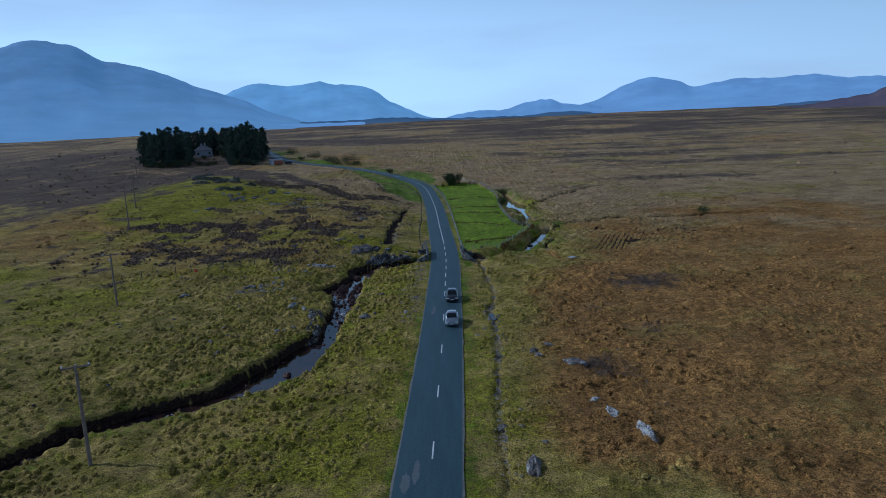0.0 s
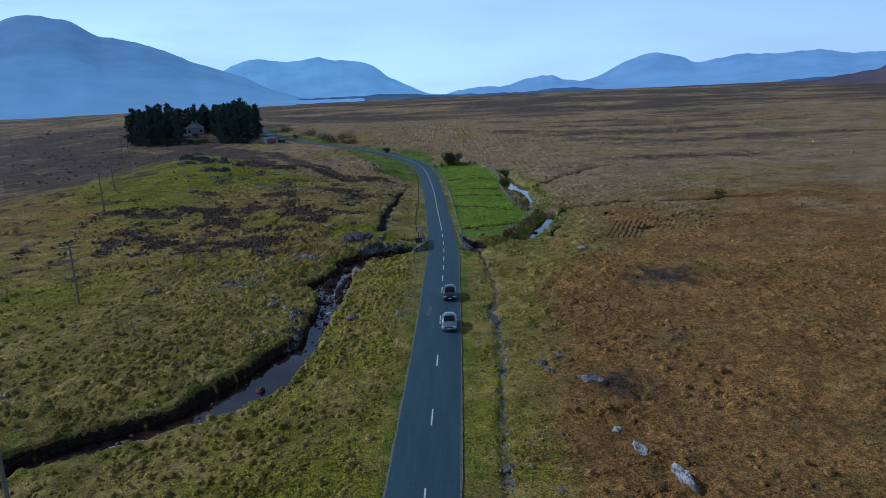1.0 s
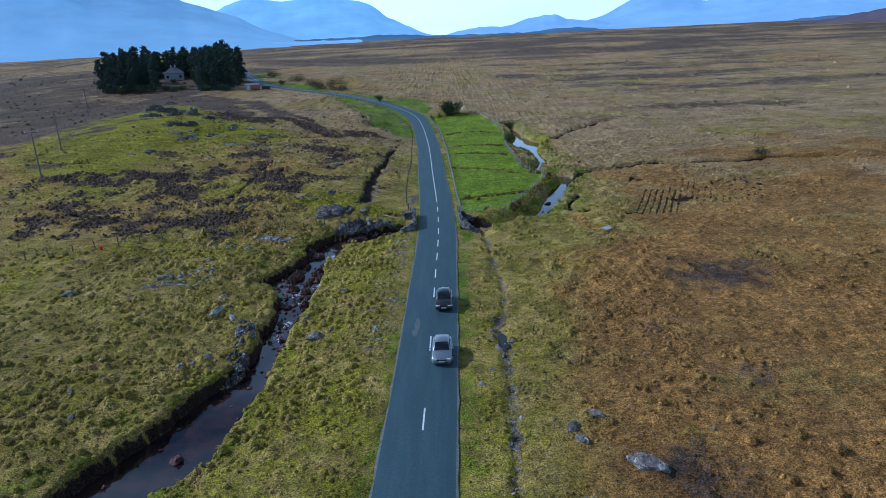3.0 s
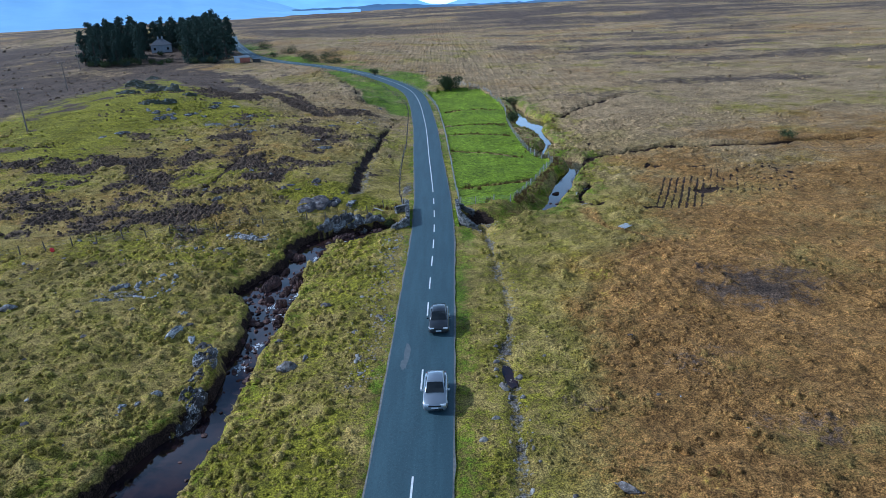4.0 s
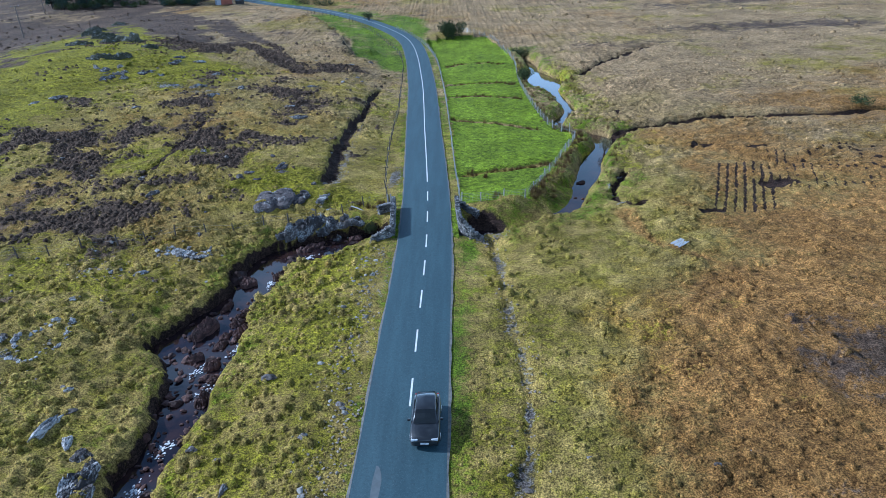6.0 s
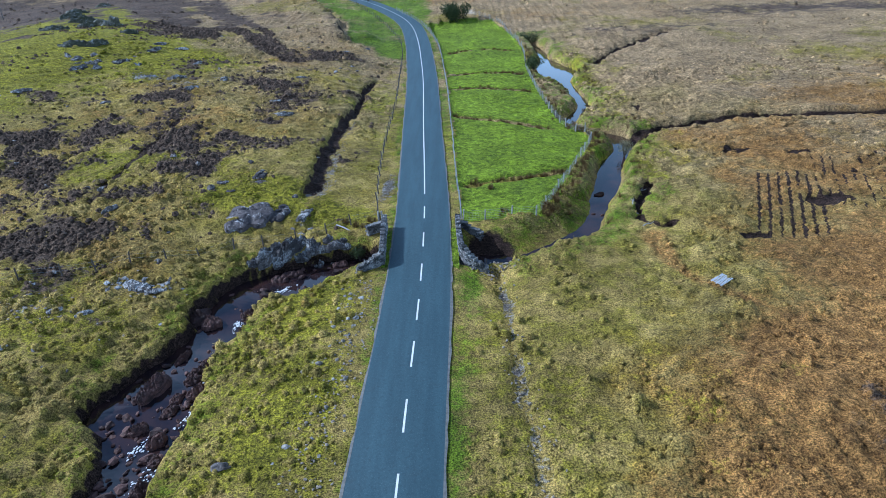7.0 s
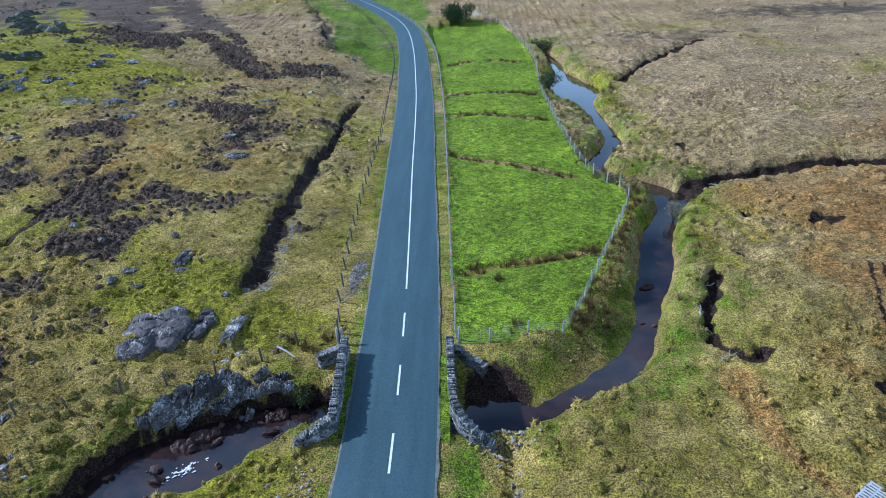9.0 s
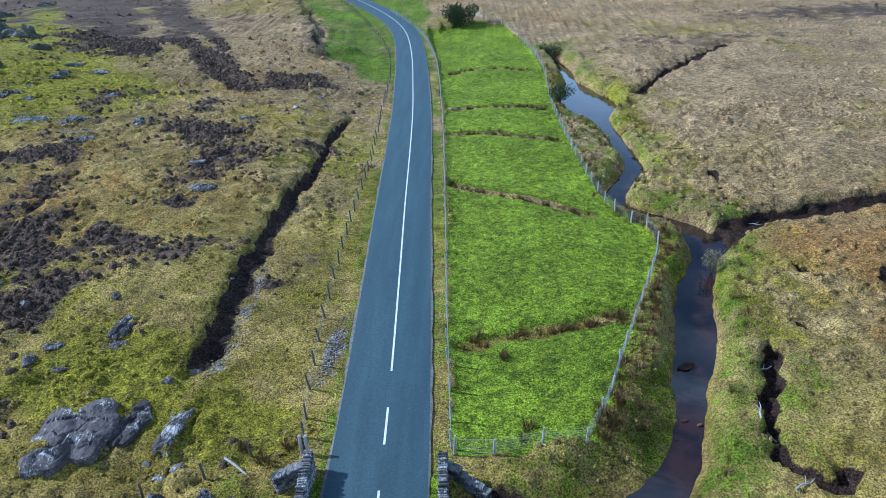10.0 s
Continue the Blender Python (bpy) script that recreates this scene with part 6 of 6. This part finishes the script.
def ring(y, half, low, top, crown=0.03, tuck=0.9):
    return [(-half * tuck, y, low), (-half, y, low + 0.12), (-half, y, low + (top - low) * 0.55), (-half * 0.97, y, top - 0.06), (-half * 0.88, y, top), (0, y, top + crown),
            (half * 0.88, y, top), (half * 0.97, y, top - 0.06), (half, y, low + (top - low) * 0.55), (half, y, low + 0.12), (half * tuck, y, low)]


def hatchback(label, paint, m):
    """A five-door car, nose towards -y, standing on z = 0."""
    car = thing("car", None, None, label, "car", "cars on the road", at=m)
    body = part("body", loft([ring(-2.12, 0.62, 0.32, 0.62), ring(-2.05, 0.80, 0.22, 0.70), ring(-1.85, 0.875, 0.19, 0.80), ring(-1.3, 0.895, 0.19, 0.90, 0.05), ring(-0.75, 0.90, 0.18, 0.98, 0.04),
                              ring(0.3, 0.90, 0.18, 1.0), ring(1.3, 0.895, 0.19, 1.03), ring(1.85, 0.87, 0.22, 1.02), ring(2.05, 0.82, 0.3, 0.92), ring(2.12, 0.70, 0.4, 0.75)]), paint, car)

    def hood(y, half, z):
        return [(-half, y, 0.93), (-half, y, 0.95 + (z - 0.95) * 0.5), (-half * 0.93, y, z - 0.05), (-half * 0.8, y, z), (0, y, z + 0.025), (half * 0.8, y, z), (half * 0.93, y, z - 0.05), (half, y, 0.95 + (z - 0.95) * 0.5), (half, y, 0.93)]
    part("cabin", loft([hood(-0.95, 0.76, 0.98), hood(-0.5, 0.74, 1.22), hood(-0.12, 0.70, 1.40), hood(0.3, 0.68, 1.46), hood(1.1, 0.67, 1.45), hood(1.62, 0.66, 1.37), hood(1.95, 0.68, 1.05)]), paint, car, "painted roof and pillars")

    def pane(name, pts):
        bm = bmesh.new()
        f = bm.faces.new([bm.verts.new(p) for p in pts])
        bmesh.ops.solidify(bm, geom=[f], thickness=0.012)
        part(name, bm, CAR_GLASS, car, "dark tinted glass")
    bm = bmesh.new()
    grid = [[bm.verts.new((u * (0.68 - 0.11 * t), -0.97 + 0.80 * t, 1.0 + 0.43 * t + 0.05 * math.sin(math.pi * t) + 0.035 * (1 - u * u))) for u in (-1, -0.6, 0, 0.6, 1)] for t in (0, 0.33, 0.66, 1)]
    for r0, r1 in zip(grid[:-1], grid[1:]):
        for c in range(4):
            bm.faces.new((r0[c], r0[c + 1], r1[c + 1], r1[c]))
    part("windscreen", bm, CAR_GLASS, car, "dark tinted glass")
    pane("rear_window", [(0.56, 1.965, 1.10), (-0.56, 1.965, 1.10), (-0.52, 1.68, 1.37), (0.52, 1.68, 1.37)])
    for s in (-1, 1):
        for name, a, b in (("front_side_window", -0.55, 0.42), ("rear_side_window", 0.5, 1.35)):
            lo = 0.76 * s
            pane(name, [(lo, a, 1.03), (lo, b, 1.03), (0.685 * s, b - 0.02, 1.34), (0.70 * s, max(a + 0.32, -0.2), 1.34)])
        mirror = part("mirror", box_bm(0.2, 0.12, 0.14, (0.99 * s, -0.62, 1.03), 0.04), paint, car)
        part("headlight", box_bm(0.42, 0.2, 0.14, (0.60 * s, -1.99, 0.66), 0.05, None), LAMP, body, "clear headlight")
        part("tail_light", box_bm(0.3, 0.12, 0.2, (0.62 * s, 2.06, 0.82), 0.04), TAIL, body, "red tail light")
        for y in (-1.32, 1.30):
            wheel = part("wheel", None or bpy.data.meshes.new("wheel"), None, car)
            bm = bmesh.new()
            bmesh.ops.create_cone(bm, cap_ends=True, segments=24, radius1=0.32, radius2=0.32, depth=0.21, matrix=Matrix.Translation((0.80 * s, y, 0.32)) @ Matrix.Rotation(radians(90), 4, "Y"))
            bmesh.ops.bevel(bm, geom=[e for e in bm.edges if len(e.link_faces) == 2 and max(len(f.verts) for f in e.link_faces) > 4], offset=0.03, segments=2, affect="EDGES")
            bm.to_mesh(wheel.data)
            bm.free()
            wheel.data.materials.append(TYRE)
            bm = bmesh.new()
            bmesh.ops.create_cone(bm, cap_ends=True, segments=20, radius1=0.22, radius2=0.19, depth=0.03, matrix=Matrix.Translation((0.912 * s, y, 0.32)) @ Matrix.Rotation(radians(90 * s), 4, "Y"))
            part("rim", bm, RIM, wheel, "silver alloy rim")
    part("grille", box_bm(0.95, 0.06, 0.11, (0, -2.10, 0.60), 0.02), TRIM, body, "black grille")
    part("lower_intake", box_bm(1.2, 0.06, 0.14, (0, -2.09, 0.36), 0.02), TRIM, body, "black lower intake")
    part("number_plate", box_bm(0.5, 0.03, 0.11, (0, -2.14, 0.47), 0.008), PLATE, car, "pale blank plate")
    return car


p, a = road_at(88.5)
hatchback("silver-grey five-door hatchback driving on the road", car_paint("silver_grey_paint", (0.36, 0.39, 0.43), 0.7), Matrix.Translation((0, 0, 0.04)) @ pose(p[0] + 1.35, 88.5, p[2], 0, 0, math.degrees(a)))
p, a = road_at(100.5)
hatchback("black five-door hatchback driving on the road", car_paint("black_paint", (0.02, 0.022, 0.026), 0.3), Matrix.Translation((0, 0, 0.04)) @ pose(p[0] + 1.35, 100.5, p[2], 0, 0, math.degrees(a)))

# pale repair patches on the road
for y, off, w, L in ((95.3, -1.3, 0.27, 4.4), (93.6, -1.45, 0.25, 1.8), (49.5, -1.0, 0.35, 3.6), (47.8, -1.75, 0.4, 3.0)):
    p, a = road_at(y)
    bm = bmesh.new()
    r2 = random.Random(int(y))
    n = 18
    ring_v = [bm.verts.new((math.cos(t) * w * r2.uniform(0.6, 1.2), math.sin(t) * L / 2 * r2.uniform(0.8, 1.15), 0)) for t in np.linspace(0, 2 * math.pi, n, endpoint=False)]
    bm.faces.new(ring_v)
    part("repair_patch", bm, PATCH, road, "pale worn repair patch", at=pose(p[0] + off, y, p[2] + 0.058 - 0.0107 * abs(off), 0, 0, math.degrees(a)))


# ---- grass ----
def tussocks(name, xy, sizes, label, seed, blades=0, tall=(0.5, 1.0), sides=5, kind_of="grass", patchy=True, pale=0.5, spare=0.45):
    """Grass hummocks with an uneven skirt and bent blades, all in one mesh. spare: how bare the peat may lie where they still grow."""
    r = np.random.RandomState(seed)
    z, ca, cb = land(xy[:, 0], xy[:, 1])
    dr, _, _ = near_path(xy[:, 0], xy[:, 1], ROAD)
    _, _, rv = near_path(xy[:, 0], xy[:, 1], RIVER)
    ok = (dr > ROAD_HALF + 0.25) & (z > rv[:, 1] + 0.5) & ((cb[:, 0] < spare) | (r.rand(len(z)) < 0.1)) & (cb[:, 2] < 0.4)
    ok &= ~((np.abs(xy[:, 1] - 133.6) < 5) & (np.abs(xy[:, 0] - 0.3) < 4.2))
    if kind_of == "heather":
        ok &= (cb[:, 1] + 0.2 * r.randn(len(z)) > 0.52) & (ca[:, 0] < 0.4)
    xy, z, ca, cb, dr, sizes = xy[ok], z[ok], ca[ok], cb[ok], dr[ok], sizes[ok]
    n = len(z)
    R = sizes * (1 - 0.55 * step(0.4, 0.75, ca[:, 0])) * (0.4 + 0.6 * step(2.9, 6, dr))
    if patchy:
        R = R * (0.4 + 0.75 * step(0.42, 0.62, 0.55 * value_noise(xy[:, 0], xy[:, 1], 3.0, 7) + 0.45 * value_noise(xy[:, 0], xy[:, 1], 13.0, 9)))
    if kind_of == "heather":
        cb = cb.copy()
        cb[:, 1] = 1.0
    straw = pale * r.uniform(0.3, 1.3, n)
    ca = ca * (1 - straw[:, None] * np.array([0.3, 0.75, 0.15]) * (ca[:, :1] < 0.6))
    H = R * r.uniform(tall[0], tall[1], n)
    k = sides
    turn = r.uniform(0, 2 * np.pi, (n, 1)) + np.arange(k)[None] * 2 * np.pi / k
    lean = r.uniform(-0.25, 0.25, (n, 2)) * R[:, None]
    mid = R[:, None] * r.uniform(0.45, 0.8, (n, k))
    skirt = R[:, None] * r.uniform(0.8, 1.35, (n, k))

    def ring_at(rad, ang, zz):
        return np.stack([xy[:, 0, None] + np.cos(ang) * rad, xy[:, 1, None] + np.sin(ang) * rad, zz], -1)
    top = np.stack([xy[:, 0] + lean[:, 0], xy[:, 1] + lean[:, 1], z + H], -1)[:, None]
    m = ring_at(mid, turn, z[:, None] + H[:, None] * r.uniform(0.6, 0.95, (n, k)))
    s = ring_at(skirt, turn + np.pi / k, z[:, None] - 0.05 - 0.02 * R[:, None] + np.zeros((n, k)))
    v = np.concatenate([top, m, s], 1).reshape(-1, 3)
    i = np.arange(k)
    j = (i + 1) % k
    pat = np.concatenate([np.stack([0 * i, 1 + i, 1 + j], 1), np.stack([1 + i, 1 + k + i, 1 + j], 1), np.stack([1 + j, 1 + k + i, 1 + k + j], 1)])
    f = (np.arange(n)[:, None, None] * (2 * k + 1) + pat[None]).reshape(-1, 3)
    me = smooth(quick_mesh(name, v, f))
    rep = 2 * k + 1
    shade = np.clip(0.5 + 0.28 * r.randn(n) + 0.5 * straw, 0, 1.5)
    cover(me, np.repeat(ca, rep, 0), np.repeat(cb, rep, 0), np.repeat(shade, rep))
    thing(name, me, MOOR, label, kind_of, kind="stuff")
    if not blades:
        return
    # pale bent blades out of the larger hummocks
    big = np.nonzero(R > np.quantile(R, 0.4))[0]
    n = len(big)
    ang = r.uniform(0, 2 * np.pi, (n, blades))
    c, s = np.cos(ang), np.sin(ang)
    out = r.uniform(0.15, 0.6, (n, blades))
    foot = np.stack([xy[big, 0, None] + c * R[big, None] * out, xy[big, 1, None] + s * R[big, None] * out, z[big, None] + H[big, None] * (0.95 - 0.45 * out)], -1)
    wide = np.stack([-s, c, 0 * c], -1) * (0.045 * R[big, None, None] + 0.008)
    reach = R[big, None] * r.uniform(0.5, 1.1, (n, blades))
    tip = foot + np.stack([c * reach, s * reach, reach * r.uniform(-0.5, 0.55, (n, blades))], -1)
    v = np.stack([foot + wide, foot - wide, tip], 2).reshape(-1, 3)
    me = quick_mesh(name + "_blades", v, np.arange(len(v)).reshape(-1, 3))
    rep = blades * 3
    cover(me, np.repeat(ca[big], rep, 0), np.repeat(cb[big], rep, 0), np.repeat(shade[big, None] + r.uniform(-0.2, 0.7, (n, blades)), 3, 1).ravel())
    up = np.repeat(np.stack([c * 0.6, s * 0.6, 0 * c + 0.8], -1).reshape(-1, 3), 3, 0)
    smooth(me).normals_split_custom_set_from_vertices(up / np.linalg.norm(up, axis=1)[:, None])
    thing(name + "_blades", me, MOOR, "pale bent grass blades on the tussocks", "grass", kind="stuff")


rs = np.random.RandomState(9)


def scatter(n, y0, y1, reach):
    """Places over the moor, thinning out and growing larger the farther they lie from the road's near stretch; and their sizes."""
    x, y = rs.uniform(-reach, reach, n), rs.uniform(y0, y1, n)
    far = np.maximum(np.maximum(40, np.abs(x) / 0.62), y - 112) / 42
    keep = rs.rand(n) < far ** -2 * step(reach, reach * 0.75, np.abs(x)) * step(y1, y1 - 0.2 * (y1 - y0), y)
    x, y, far = x[keep], y[keep], far[keep]
    return np.column_stack([x, y]), (0.10 + 0.17 * rs.rand(len(x)) + 0.30 * rs.rand(len(x)) ** 5) * far ** 0.6


xy, sizes = scatter(150000, 34, 250, 110)
tussocks("moor_grass", xy, sizes * np.where(xy[:, 0] > 5, 0.62, 0.8), "coarse straw and olive tussock grass over the bog", 1, 4, (0.35, 0.75))
xy, sizes = scatter(420000, 230, 640, 330)
tussocks("distant_moor_grass", xy, sizes * 0.55, "pale tussocks over the distant moor", 3)


def hummock_places(x0, x1, y0, y1, gap):
    gx, gy = np.meshgrid(np.arange(x0, x1, gap), np.arange(y0, y1, gap))
    return np.column_stack([gx.ravel(), gy.ravel()]) + rs.uniform(-0.42, 0.42, (gx.size, 2)) * gap


# shaggy hummocks close together along the stream and thinner over the bog
p = hummock_places(-48, 30, 46, 134, 0.82)
d, _, half = near_path(p[:, 0], p[:, 1], RIVER)
d = d - half[:, 0]
west = (p[:, 0] < -4)
chance = np.where(west & (d < 26), 0.62 * step(26, 9, d + 14 * fbm(p[:, 0], p[:, 1], 11, 301)) * step(0.28, 0.5, value_noise(p[:, 0], p[:, 1], 5.5, 303)), 0.0)
chance = np.maximum(chance, np.where(p[:, 0] > 6, 0.16, 0.10) * step(0.45, 0.7, value_noise(p[:, 0], p[:, 1], 6.0, 305)))
p = p[rs.rand(len(p)) < chance]
tussocks("bank_tussocks", p, 0.16 + 0.26 * rs.rand(len(p)) ** 1.5, "shaggy pale grass hummocks along the stream", 5, 40, (0.6, 1.2), 8, "grass", False, 1.0)
p = hummock_places(-78, -8, 128, 240, 0.5)
tussocks("heather_clumps", p, 0.12 + 0.26 * rs.rand(len(p)) ** 1.6, "dark brown heather clumps on the slope", 6, 0, (0.5, 1.1), 6, "heather", False, 0.0, 0.9)

RUSHES = leaf_material("brown_rushes", (0.085, 0.055, 0.022), (0.20, 0.125, 0.045))


def rushes(places, label, seed):
    r = np.random.RandomState(seed)
    v, t = [], []
    zz = heights(places)
    for (x, y), z in zip(places, zz):
        n = r.randint(26, 44)
        tall = r.uniform(0.45, 0.8)
        a = r.uniform(0, 6.28, n)
        d = r.uniform(0, 0.28, n)
        lean = r.uniform(0.05, 0.5, n)
        for k in range(n):
            c, s = math.cos(a[k]), math.sin(a[k])
            b = np.array([x + c * d[k], y + s * d[k], z - 0.05])
            i = len(v)
            v += [b + (-s * 0.02, c * 0.02, 0), b + (s * 0.02, -c * 0.02, 0), b + (c * lean[k] * tall, s * lean[k] * tall, tall * r.uniform(0.7, 1))]
            t.append((i, i + 1, i + 2))
    return thing("rush_clumps", quick_mesh("rush_clumps", np.array(v), np.array(t)), RUSHES, label, "rushes", kind="stuff")


pl = []
for p in FIELD_STEPS:
    for k in range(70):
        j = rs.randint(len(p) - 1)
        q = p[j] + (p[j + 1] - p[j]) * rs.rand()
        if rs.rand() < 0.35 + 0.5 * math.sin(q[0] * 1.3) ** 2:
            pl.append((q[0] + rs.normal(0, 0.35), q[1] + rs.normal(0, 0.35)))
fe = smooth_path(FENCE_FIELD_EAST[3:11], 6)
for k in range(170):
    j = rs.randint(len(fe) - 1)
    q = fe[j] + (fe[j + 1] - fe[j]) * rs.rand()
    pl.append((q[0] + abs(rs.normal(0.6, 0.7)), q[1] + rs.normal(0, 0.5)))
for x, y in ((7.4, 147.6), (8.3, 140.9), (12.9, 140.6), (13.6, 141.6), (12.6, 141.4), (14.2, 143.0), (-4.9, 139.9), (-6.0, 138.9), (-7.4, 139.8)):
    for k in range(4):
        pl.append((x + rs.normal(0, 0.3), y + rs.normal(0, 0.3)))
for k in range(170):
    j = rs.randint(20, 112)
    q = RIVER[j]
    a = rs.uniform(0, 6.28)
    rr = q[2] + rs.uniform(1.0, 3.4)
    pl.append((q[0] + math.cos(a) * rr, q[1] + math.sin(a) * rr))
pl = np.array(pl)
dv, _, rv = near_path(pl[:, 0], pl[:, 1], RIVER)
dr, _, _ = near_path(pl[:, 0], pl[:, 1], ROAD)
pl = pl[(dv > rv[:, 0] + 0.8) & (dr > 3.4)]
rushes(pl, "brown rush clumps along field steps and the stream", 15)
